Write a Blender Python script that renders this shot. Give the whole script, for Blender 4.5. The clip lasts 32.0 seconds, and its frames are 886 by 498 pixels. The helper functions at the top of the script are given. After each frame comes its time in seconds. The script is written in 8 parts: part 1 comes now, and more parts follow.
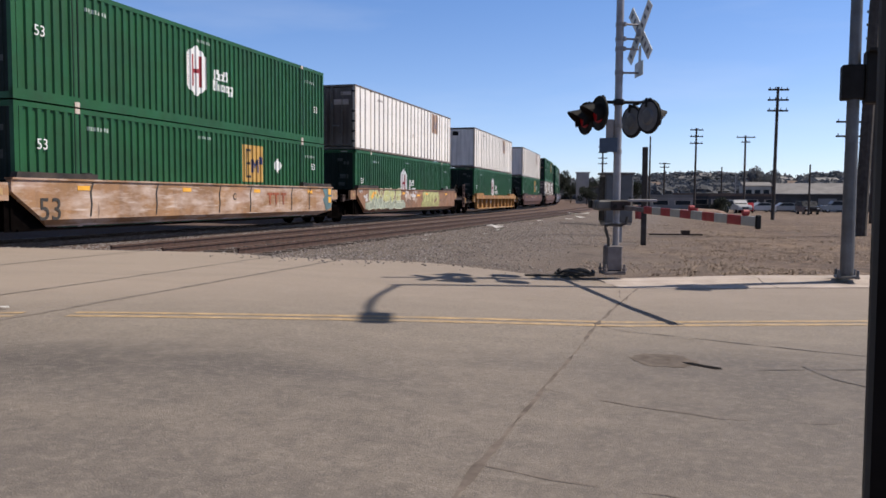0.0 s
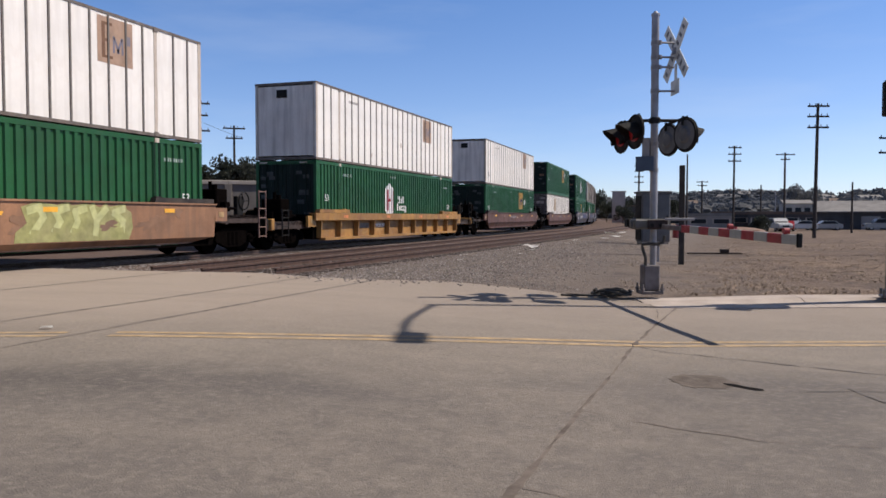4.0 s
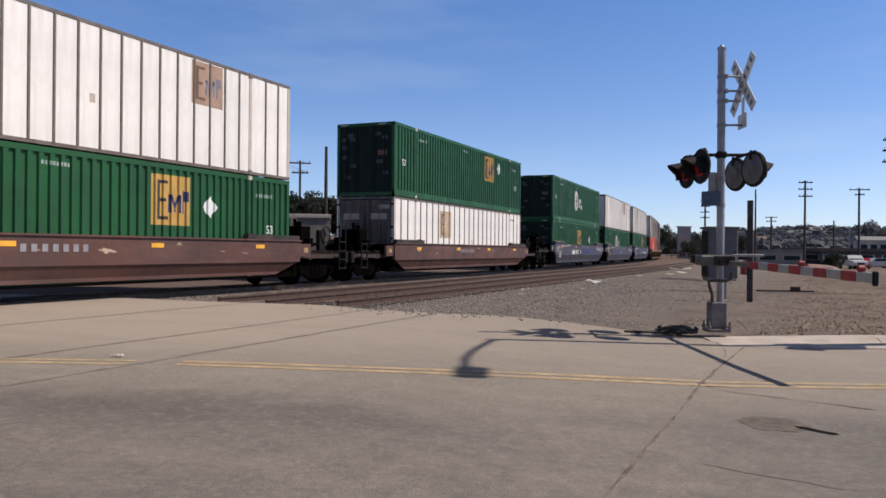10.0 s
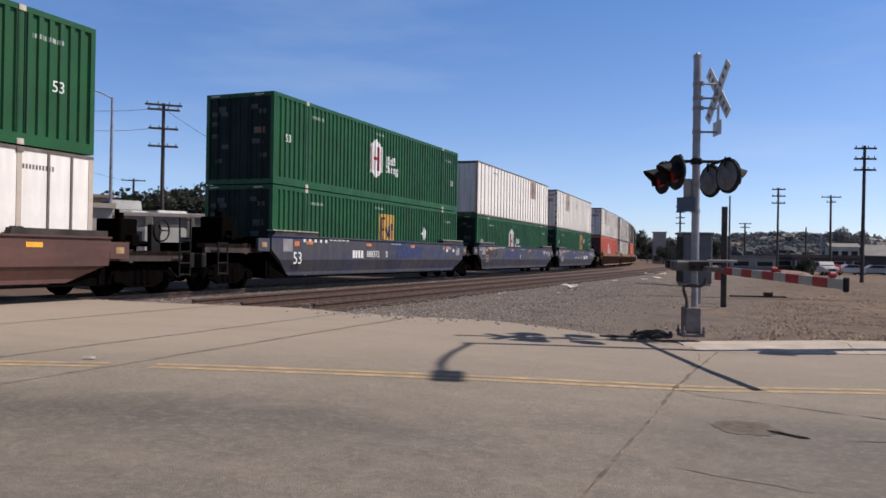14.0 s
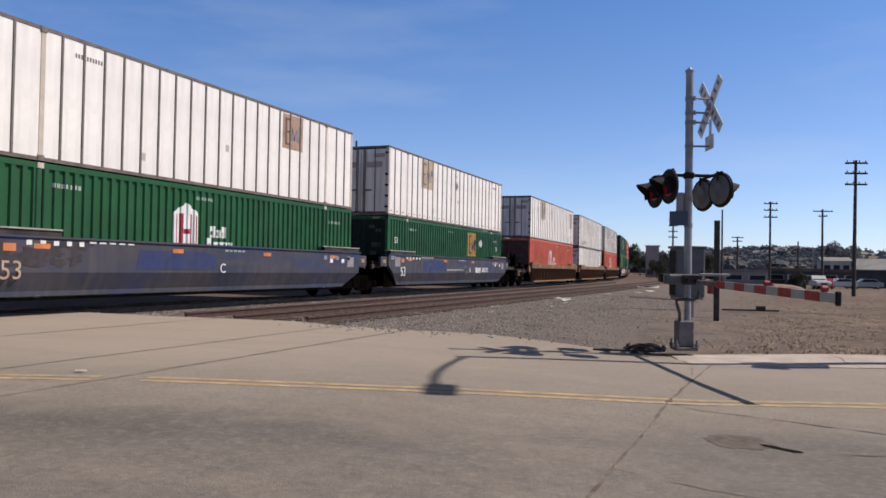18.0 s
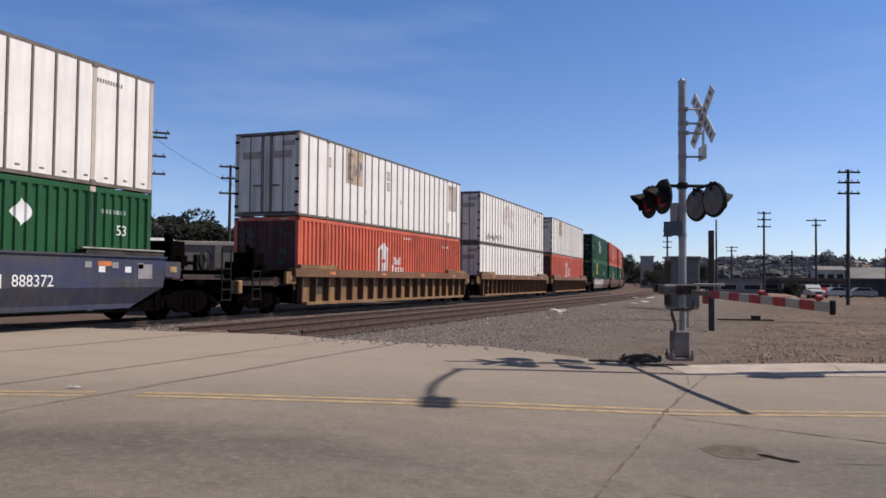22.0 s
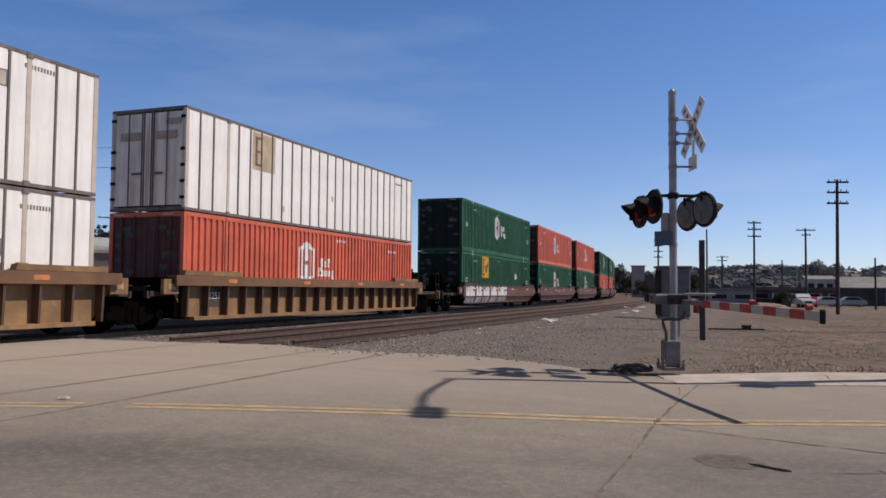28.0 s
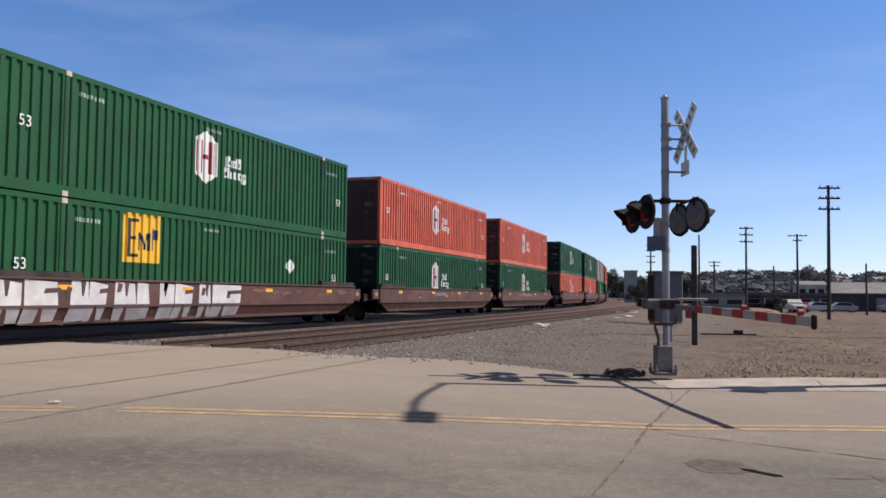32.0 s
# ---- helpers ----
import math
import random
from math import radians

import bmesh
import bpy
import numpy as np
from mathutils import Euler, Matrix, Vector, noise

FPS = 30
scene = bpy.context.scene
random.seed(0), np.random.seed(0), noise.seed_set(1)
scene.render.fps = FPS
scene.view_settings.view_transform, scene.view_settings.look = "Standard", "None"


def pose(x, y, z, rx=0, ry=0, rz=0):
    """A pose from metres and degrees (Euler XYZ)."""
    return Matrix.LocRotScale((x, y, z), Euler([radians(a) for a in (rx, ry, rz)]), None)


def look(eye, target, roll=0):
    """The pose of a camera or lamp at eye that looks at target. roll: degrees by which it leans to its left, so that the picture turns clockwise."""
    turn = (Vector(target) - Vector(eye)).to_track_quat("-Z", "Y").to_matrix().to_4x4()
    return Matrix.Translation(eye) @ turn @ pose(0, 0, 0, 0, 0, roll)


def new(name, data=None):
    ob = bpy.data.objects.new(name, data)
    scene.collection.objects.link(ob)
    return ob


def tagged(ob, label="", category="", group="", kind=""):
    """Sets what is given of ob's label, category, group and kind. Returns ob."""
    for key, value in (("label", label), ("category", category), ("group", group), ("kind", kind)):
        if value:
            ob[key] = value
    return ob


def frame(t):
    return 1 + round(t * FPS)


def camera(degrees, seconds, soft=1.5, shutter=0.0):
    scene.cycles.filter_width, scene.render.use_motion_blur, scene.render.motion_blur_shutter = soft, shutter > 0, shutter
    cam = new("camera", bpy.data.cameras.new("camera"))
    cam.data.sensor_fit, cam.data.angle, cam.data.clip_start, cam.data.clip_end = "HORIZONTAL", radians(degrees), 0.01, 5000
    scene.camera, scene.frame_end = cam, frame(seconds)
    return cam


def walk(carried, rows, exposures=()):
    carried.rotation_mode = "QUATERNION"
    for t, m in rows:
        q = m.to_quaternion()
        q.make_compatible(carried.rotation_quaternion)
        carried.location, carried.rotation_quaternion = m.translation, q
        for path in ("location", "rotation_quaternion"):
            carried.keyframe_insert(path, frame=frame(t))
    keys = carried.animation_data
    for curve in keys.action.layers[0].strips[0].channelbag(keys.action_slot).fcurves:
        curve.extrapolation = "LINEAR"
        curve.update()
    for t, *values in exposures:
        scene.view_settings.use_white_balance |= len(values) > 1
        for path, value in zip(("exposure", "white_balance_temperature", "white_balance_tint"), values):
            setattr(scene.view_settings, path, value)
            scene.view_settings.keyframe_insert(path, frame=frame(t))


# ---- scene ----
cam = camera(57.6, 32.0, soft=1.6)
PATH = [
    (0.0, pose(0, 0, 1.3, 86.29, -0.33, 16.69)),
    (0.5, pose(0, 0, 1.3, 86.98, 0.04, 17.28)),
    (1.0, pose(0, 0, 1.3, 85.89, 0.08, 18.34)),
    (1.5, pose(0, 0, 1.3, 86.25, -0.15, 18.31)),
    (2.0, pose(0, 0, 1.3, 86.22, 0.03, 18.91)),
    (2.5, pose(0, 0, 1.3, 87.28, 0.31, 19.16)),
    (3.0, pose(0, 0, 1.3, 87.22, 0.02, 19.42)),
    (3.5, pose(0, 0, 1.3, 87.65, -0.03, 19.21)),
    (5.5, pose(0, 0, 1.3, 87.77, 0.24, 19.38)),
    (6.0, pose(0, 0, 1.3, 87.98, 0.29, 19.97)),
    (6.5, pose(0, 0, 1.3, 89.23, -0.37, 20.10)),
    (7.0, pose(0, 0, 1.3, 89.14, -0.66, 20.68)),
    (7.5, pose(0, 0, 1.3, 89.38, -0.44, 21.58)),
    (8.0, pose(0, 0, 1.3, 90.38, -0.44, 23.58)),
    (8.5, pose(0, 0, 1.3, 89.95, -0.70, 23.66)),
    (9.0, pose(0, 0, 1.3, 90.17, -0.71, 22.91)),
    (9.5, pose(0, 0, 1.3, 90.03, -0.62, 22.95)),
    (10.0, pose(0, 0, 1.3, 90.10, -0.45, 23.55)),
    (10.5, pose(0, 0, 1.3, 89.85, -0.63, 23.29)),
    (11.0, pose(0, 0, 1.3, 90.00, -0.75, 23.17)),
    (11.5, pose(0, 0, 1.3, 90.47, -0.33, 23.15)),
    (12.0, pose(0, 0, 1.3, 90.44, -0.26, 22.53)),
    (12.5, pose(0, 0, 1.3, 90.21, -0.21, 22.03)),
    (13.0, pose(0, 0, 1.3, 90.21, -0.54, 21.85)),
    (13.5, pose(0, 0, 1.3, 90.43, -0.87, 21.78)),
    (14.0, pose(0, 0, 1.3, 90.37, -0.88, 21.92)),
    (14.5, pose(0, 0, 1.3, 90.46, -0.94, 22.26)),
    (16.5, pose(0, 0, 1.3, 90.22, -0.87, 21.73)),
    (17.0, pose(0, 0, 1.3, 90.60, -0.99, 21.62)),
    (17.5, pose(0, 0, 1.3, 90.96, -0.80, 21.51)),
    (18.0, pose(0, 0, 1.3, 91.32, -0.98, 21.45)),
    (18.5, pose(0, 0, 1.3, 90.95, -1.11, 21.64)),
    (19.0, pose(0, 0, 1.3, 91.29, -0.89, 21.61)),
    (19.5, pose(0, 0, 1.3, 91.24, -0.57, 21.92)),
    (20.0, pose(0, 0, 1.3, 91.64, -0.55, 21.47)),
    (20.5, pose(0, 0, 1.3, 91.81, -0.73, 21.27)),
    (21.0, pose(0, 0, 1.3, 92.06, -0.67, 21.24)),
    (21.5, pose(0, 0, 1.3, 92.19, -0.54, 21.17)),
    (22.0, pose(0, 0, 1.3, 92.19, -0.50, 21.10)),
    (22.5, pose(0, 0, 1.3, 92.25, -0.48, 21.02)),
    (23.0, pose(0, 0, 1.3, 92.33, -0.57, 20.86)),
    (23.5, pose(0, 0, 1.3, 92.47, -0.65, 20.86)),
    (24.0, pose(0, 0, 1.3, 92.77, -0.59, 20.89)),
    (24.5, pose(0, 0, 1.3, 92.59, -0.57, 20.98)),
    (25.0, pose(0, 0, 1.3, 92.43, -0.54, 20.71)),
    (25.5, pose(0, 0, 1.3, 92.42, -0.61, 20.61)),
    (27.5, pose(0, 0, 1.3, 93.05, -0.39, 20.37)),
    (28.0, pose(0, 0, 1.3, 92.89, -0.43, 20.50)),
    (28.5, pose(0, 0, 1.3, 93.02, -0.40, 20.43)),
    (29.0, pose(0, 0, 1.3, 92.99, -0.45, 20.29)),
    (29.5, pose(0, 0, 1.3, 93.13, -0.39, 20.25)),
    (30.0, pose(0, 0, 1.3, 93.32, -0.42, 20.37)),
    (30.5, pose(0, 0, 1.3, 93.23, -0.61, 20.25)),
    (31.0, pose(0, 0, 1.3, 93.19, -0.45, 20.12)),
    (31.5, pose(0, 0, 1.3, 93.19, -0.51, 19.91)),
    (32.0, pose(0, 0, 1.3, 93.21, -0.58, 19.99)),
]
EXPOSURES = [(0, 0.14), (3, 0.1), (6, 0.05), (9, 0.06), (11, 0.0), (12, 0.07), (14, 0.05), (17, 0.04), (20, 0.02), (22, -0.03), (23, 0.03), (24, -0.24), (28, -0.17), (30, -0.17), (31, -0.06), (32, 0.12)]
walk(cam, PATH, EXPOSURES)

# ---- light ----
SUN_AZ = Vector((0.894, 0.447, 0.0)).normalized()
SUN_EL = radians(50)
world = bpy.data.worlds.new("sky")
scene.world = world
world.use_nodes = True
wn = world.node_tree
sky = wn.nodes.new("ShaderNodeTexSky")
sky.sky_type = 'NISHITA'
sky.sun_disc = False
sky.sun_elevation = SUN_EL
sky.sun_rotation = math.atan2(SUN_AZ.x, SUN_AZ.y)
sky.altitude = 50
sky.air_density = 0.6
sky.dust_density = 0.4
sky.ozone_density = 3.0
wbg = wn.nodes["Background"]
wbg.inputs["Strength"].default_value = 0.115
hsv = wn.nodes.new("ShaderNodeHueSaturation")
hsv.inputs["Saturation"].default_value = 0.97
tint = wn.nodes.new("ShaderNodeMix")
tint.data_type, tint.blend_type = 'RGBA', 'MULTIPLY'
tint.inputs["Factor"].default_value = 1.0
tint.inputs[7].default_value = (1.17, 1.21, 1.33, 1)
wn.links.new(sky.outputs["Color"], tint.inputs[6])
wn.links.new(tint.outputs[2], hsv.inputs["Color"])
# paler towards the horizon, dimmed and warmed overhead, and a few thin wisps of high cloud over the whole sky
direction = wn.nodes.new("ShaderNodeTexCoord")
height = wn.nodes.new("ShaderNodeSeparateXYZ")
wn.links.new(direction.outputs["Generated"], height.inputs[0])
fade = wn.nodes.new("ShaderNodeMapRange")
fade.inputs["From Min"].default_value, fade.inputs["From Max"].default_value = 0.0, 0.32
wn.links.new(height.outputs[2], fade.inputs["Value"])
grade = wn.nodes.new("ShaderNodeMix")
grade.data_type = 'RGBA'
grade.inputs[6].default_value, grade.inputs[7].default_value = (1.1, 0.98, 0.9, 1), (0.72, 0.95, 1.1, 1)
wn.links.new(fade.outputs["Result"], grade.inputs["Factor"])
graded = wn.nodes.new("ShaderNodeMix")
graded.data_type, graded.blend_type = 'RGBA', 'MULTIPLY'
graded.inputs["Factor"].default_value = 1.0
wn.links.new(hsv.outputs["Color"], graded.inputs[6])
# the unseen dome overhead is toned to make shadows darker and less blue
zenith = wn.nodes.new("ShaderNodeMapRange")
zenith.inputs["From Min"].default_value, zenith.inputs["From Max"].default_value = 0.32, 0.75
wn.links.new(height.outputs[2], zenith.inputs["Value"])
overhead_dim = wn.nodes.new("ShaderNodeMix")
overhead_dim.data_type = 'RGBA'
overhead_dim.inputs[7].default_value = (0.66, 0.53, 0.42, 1)
wn.links.new(zenith.outputs["Result"], overhead_dim.inputs["Factor"])
wn.links.new(grade.outputs[2], overhead_dim.inputs[6])
wn.links.new(overhead_dim.outputs[2], graded.inputs[7])
stretch = wn.nodes.new("ShaderNodeMapping")
stretch.inputs["Rotation"].default_value = (0.3, 0.35, 0.5)
stretch.inputs["Scale"].default_value = (1.2, 1.6, 7.0)
wn.links.new(direction.outputs["Generated"], stretch.inputs["Vector"])
wisp = wn.nodes.new("ShaderNodeTexNoise")
wisp.inputs["Scale"].default_value, wisp.inputs["Detail"].default_value, wisp.inputs["Roughness"].default_value = 2.2, 7, 0.55
wn.links.new(stretch.outputs["Vector"], wisp.inputs["Vector"])
thin = wn.nodes.new("ShaderNodeMapRange")
for i_, v_ in ((1, 0.48), (2, 0.85), (3, 0.0), (4, 0.17)):
    thin.inputs[i_].default_value = v_
wn.links.new(wisp.outputs["Fac"], thin.inputs["Value"])
cirrus = wn.nodes.new("ShaderNodeMix")
cirrus.data_type = 'RGBA'
cirrus.inputs[7].default_value = (6.5, 7.0, 8.0, 1)
wn.links.new(thin.outputs["Result"], cirrus.inputs["Factor"])
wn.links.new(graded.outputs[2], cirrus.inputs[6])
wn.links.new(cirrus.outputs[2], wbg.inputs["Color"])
sun_data = bpy.data.lights.new("sun", 'SUN')
sun_data.energy = 5.1
sun_data.angle = radians(0.53)
sun_data.color = (1.0, 0.905, 0.8)
sun = new("sun", sun_data)
sun_dir = Vector((SUN_AZ.x * math.cos(SUN_EL), SUN_AZ.y * math.cos(SUN_EL), math.sin(SUN_EL)))
sun.matrix_world = look(sun_dir * 50, (0, 0, 0))
scene.view_settings.exposure = 0.0


# ---- materials ----
MATS = {}


def mat(name, color, rough=0.6, metal=0.0, var=0.12, scale=3.0, bump=0.0, bump_scale=40.0, dirt=0.0, dirt_color=(0.12, 0.09, 0.07),
        streak=0.0, emit=0.0, jitter=0.0, spec=0.5):
    """A painted or raw surface: base colour, two scales of variation, blotches of dirt, vertical run-off streaks, relief."""
    if name in MATS:
        return MATS[name]
    m = bpy.data.materials.new(name)
    m.use_nodes = True
    t = m.node_tree
    b = t.nodes["Principled BSDF"]
    b.inputs["Roughness"].default_value = rough
    b.inputs["Metallic"].default_value = metal
    b.inputs["Specular IOR Level"].default_value = spec
    co = t.nodes.new("ShaderNodeTexCoord")
    out = None

    def ramp_noise(sc, detail, lo, hi, mapping=None):
        n = t.nodes.new("ShaderNodeTexNoise")
        n.inputs["Scale"].default_value = sc
        n.inputs["Detail"].default_value = detail
        if mapping:
            mp = t.nodes.new("ShaderNodeMapping")
            mp.inputs["Scale"].default_value = mapping
            t.links.new(co.outputs["Object"], mp.inputs["Vector"])
            t.links.new(mp.outputs["Vector"], n.inputs["Vector"])
        else:
            t.links.new(co.outputs["Object"], n.inputs["Vector"])
        r = t.nodes.new("ShaderNodeMapRange")
        r.inputs["From Min"].default_value, r.inputs["From Max"].default_value = 0.3, 0.7
        r.inputs["To Min"].default_value, r.inputs["To Max"].default_value = lo, hi
        t.links.new(n.outputs["Fac"], r.inputs["Value"])
        return r.outputs["Result"]

    def mix(a, fac, c2):
        x = t.nodes.new("ShaderNodeMix")
        x.data_type = 'RGBA'
        if hasattr(fac, "links"):
            t.links.new(fac, x.inputs["Factor"])
        else:
            x.inputs["Factor"].default_value = fac
        if hasattr(a, "links"):
            t.links.new(a, x.inputs[6])
        else:
            x.inputs[6].default_value = (*a, 1)
        x.inputs[7].default_value = (*c2, 1)
        return x.outputs[2]

    dark = tuple(c * (1 - var * 1.6) for c in color)
    light = tuple(min(1, c * (1 + var)) for c in color)
    out = mix(light, ramp_noise(scale, 5, 0, 1), dark)
    out = mix(out, ramp_noise(scale * 14, 3, 0, var * 1.5), tuple(c * 0.55 for c in color))
    if dirt:
        out = mix(out, ramp_noise(scale * 0.45, 8, -0.5 * dirt, dirt), dirt_color)
    if streak:
        out = mix(out, ramp_noise(1.0, 5, -0.6 * streak, streak, (5, 5, 0.35)), dirt_color)
    if jitter:
        oi = t.nodes.new("ShaderNodeObjectInfo")
        mr = t.nodes.new("ShaderNodeMapRange")
        mr.inputs["To Min"].default_value, mr.inputs["To Max"].default_value = 0, jitter
        t.links.new(oi.outputs["Random"], mr.inputs["Value"])
        out = mix(out, mr.outputs["Result"], tuple(c * 0.4 for c in color))
    t.links.new(out, b.inputs["Base Color"])
    t.links.new(ramp_noise(scale * 2, 4, max(0.02, rough - 0.1), min(1, rough + 0.12)), b.inputs["Roughness"])
    if bump:
        n = t.nodes.new("ShaderNodeTexNoise")
        n.inputs["Scale"].default_value = bump_scale
        n.inputs["Detail"].default_value = 4
        t.links.new(co.outputs["Object"], n.inputs["Vector"])
        bp = t.nodes.new("ShaderNodeBump")
        bp.inputs["Strength"].default_value = bump
        bp.inputs["Distance"].default_value = 0.02
        t.links.new(n.outputs["Fac"], bp.inputs["Height"])
        t.links.new(bp.outputs["Normal"], b.inputs["Normal"])
    if emit:
        b.inputs["Emission Color"].default_value = (*color, 1)
        b.inputs["Emission Strength"].default_value = emit
    MATS[name] = m
    return m


GREEN = mat("green_paint", (0.012, 0.086, 0.027), 0.5, var=0.14, scale=1.2, streak=0.18, dirt=0.12, dirt_color=(0.04, 0.07, 0.045), spec=0.32)
ORANGE = mat("orange_paint", (0.6, 0.118, 0.056), 0.5, var=0.12, scale=1.2, streak=0.15, dirt=0.1, dirt_color=(0.2, 0.06, 0.04))
WHITE = mat("white_panel", (0.88, 0.84, 0.795), 0.45, var=0.04, scale=1.3, streak=0.2, dirt=0.16, dirt_color=(0.3, 0.23, 0.18), jitter=0.13)
POST = mat("dirty_post", (0.15, 0.13, 0.115), 0.55, var=0.2, scale=4, dirt=0.4)
WHITE_TRIM = mat("white_trim", (0.54, 0.46, 0.39), 0.5, var=0.12, scale=2.5, dirt=0.45, streak=0.25, dirt_color=(0.2, 0.13, 0.08))
GHOST = mat("faded_ghost_mark", (0.62, 0.52, 0.46), 0.55, var=0.12, scale=3, dirt=0.3, dirt_color=(0.7, 0.66, 0.62))
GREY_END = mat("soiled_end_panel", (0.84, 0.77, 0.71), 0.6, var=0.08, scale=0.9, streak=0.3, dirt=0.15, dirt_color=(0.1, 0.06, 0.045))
# serves a really dirty end and, as painted shade, the lower door ends
DARK_END = mat("dirty_shaded_end_panel", (0.2, 0.16, 0.14), 0.6, var=0.25, scale=0.9, streak=0.8, dirt=0.8, dirt_color=(0.05, 0.025, 0.018))
RUSTY_RAIL = mat("grimy_white_rail", (0.17, 0.14, 0.12), 0.6, var=0.3, scale=3, dirt=0.6, dirt_color=(0.08, 0.05, 0.035))
# door ends: shade painted into darker, grime-streaked copies of green and orange
SHADED_GREEN = mat("shaded_green_door", (0.004, 0.018, 0.012), 0.6, var=0.2, scale=1.0, streak=0.6, dirt=0.6, dirt_color=(0.012, 0.014, 0.012), spec=0.2)
SHADED_ORANGE = mat("shaded_orange_door", (0.075, 0.012, 0.009), 0.6, var=0.2, scale=1.0, streak=0.6, dirt=0.6, dirt_color=(0.05, 0.015, 0.012))
ROOF = mat("container_roof", (0.35, 0.35, 0.34), 0.5, var=0.2, dirt=0.3)
TAN = mat("tan_car_paint", (0.3, 0.15, 0.078), 0.6, var=0.2, scale=1.3, dirt=0.55, streak=0.5, dirt_color=(0.14, 0.085, 0.055))
YELLOW_CAR = mat("yellow_car_paint", (0.37, 0.19, 0.047), 0.6, var=0.18, scale=1.3, dirt=0.7, streak=0.35, dirt_color=(0.15, 0.08, 0.04))
OCHRE = mat("ochre_car_paint", (0.29, 0.16, 0.062), 0.65, var=0.2, scale=1.3, dirt=0.5, streak=0.5, dirt_color=(0.12, 0.075, 0.045))
# ribs: rust plus the shade on their near faces, in one darker paint
RIB_OCHRE = mat("rusty_shaded_rib_paint", (0.11, 0.052, 0.028), 0.7, var=0.25, scale=2.0, dirt=0.5, streak=0.5, dirt_color=(0.06, 0.035, 0.022))
FLANGE_OCHRE = mat("rusty_flange_paint", (0.19, 0.09, 0.04), 0.65, var=0.22, scale=1.5, dirt=0.5, dirt_color=(0.09, 0.05, 0.03))
BROWN = mat("brown_car_paint", (0.105, 0.042, 0.03), 0.6, var=0.18, scale=1.0, dirt=0.4, streak=0.4, dirt_color=(0.06, 0.04, 0.035))
BLUE_CAR = mat("blue_grey_car_paint", (0.031, 0.034, 0.058), 0.6, var=0.18, scale=1.0, dirt=0.5, streak=0.5, dirt_color=(0.09, 0.075, 0.07))
BLACK = mat("black_steel", (0.009, 0.008, 0.008), 0.7, var=0.3, dirt=0.4, dirt_color=(0.022, 0.017, 0.014), spec=0.25)
# near-black base colour for trucks, floors, platforms and bulkheads
NEAR_BLACK = mat("running_gear", (0.0045, 0.0036, 0.0035), 0.9, var=0.3, scale=5, dirt=0.35, dirt_color=(0.006, 0.0045, 0.004), spec=0.0)
DECAL_WHITE = mat("white_decal", (0.75, 0.75, 0.73), 0.5, var=0.06, scale=2, dirt=0.15, dirt_color=(0.3, 0.3, 0.28))
DECAL_RED = mat("dark_red_decal", (0.28, 0.02, 0.03), 0.5, var=0.1)
DECAL_YELLOW = mat("yellow_decal", (0.8, 0.46, 0.03), 0.5, var=0.06, dirt=0.12)
DECAL_AMBER = mat("sun_bleached_yellow_decal", (0.52, 0.31, 0.075), 0.55, var=0.1, dirt=0.25, dirt_color=(0.3, 0.2, 0.1))
DECAL_TAN = mat("faded_yellow_decal", (0.5, 0.38, 0.25), 0.55, var=0.1, dirt=0.3)
DECAL_DIM = mat("worn_pale_decal", (0.36, 0.42, 0.38), 0.55, var=0.2, scale=6, dirt=0.3, dirt_color=(0.1, 0.16, 0.12))
DECAL_MAROON = mat("faded_maroon_decal", (0.4, 0.26, 0.18), 0.55, var=0.15, dirt=0.3)
DECAL_FADED_NAVY = mat("faded_navy_decal", (0.16, 0.15, 0.2), 0.55, var=0.15, dirt=0.3, dirt_color=(0.4, 0.32, 0.25))
DECAL_NAVY = mat("navy_decal", (0.02, 0.03, 0.11), 0.5, var=0.1)
DECAL_BLACK = mat("black_decal", (0.03, 0.025, 0.025), 0.55, var=0.15)
DECAL_BROWN = mat("rust_brown_decal", (0.16, 0.075, 0.035), 0.55, var=0.15, dirt=0.3)
REFLECT = mat("reflector_yellow", (0.85, 0.42, 0.04), 0.35, var=0.08)
REFLECT_OR = mat("reflector_orange", (0.6, 0.2, 0.06), 0.4, var=0.1, dirt=0.2)


# ---- building helpers ----
def box(bm, x0, x1, y0, y1, z0, z1, bevel=0.0):
    vs = [bm.verts.new(p) for p in ((x0, y0, z0), (x1, y0, z0), (x1, y1, z0), (x0, y1, z0), (x0, y0, z1), (x1, y0, z1), (x1, y1, z1), (x0, y1, z1))]
    fs = [bm.faces.new([vs[i] for i in f]) for f in ((3, 2, 1, 0), (4, 5, 6, 7), (0, 1, 5, 4), (1, 2, 6, 5), (2, 3, 7, 6), (3, 0, 4, 7))]
    if bevel:
        bmesh.ops.bevel(bm, geom=list({e for f in fs for e in f.edges}), offset=bevel, segments=1, affect='EDGES')
    return bm


def rod(bm, p, q, r, n=10, r2=None):
    p, q = Vector(p), Vector(q)
    d = q - p
    m = Matrix.Translation((p + q) / 2) @ d.to_track_quat('Z', 'Y').to_matrix().to_4x4()
    bmesh.ops.create_cone(bm, cap_ends=True, segments=n, radius1=r, radius2=r if r2 is None else r2, depth=d.length, matrix=m)
    return bm


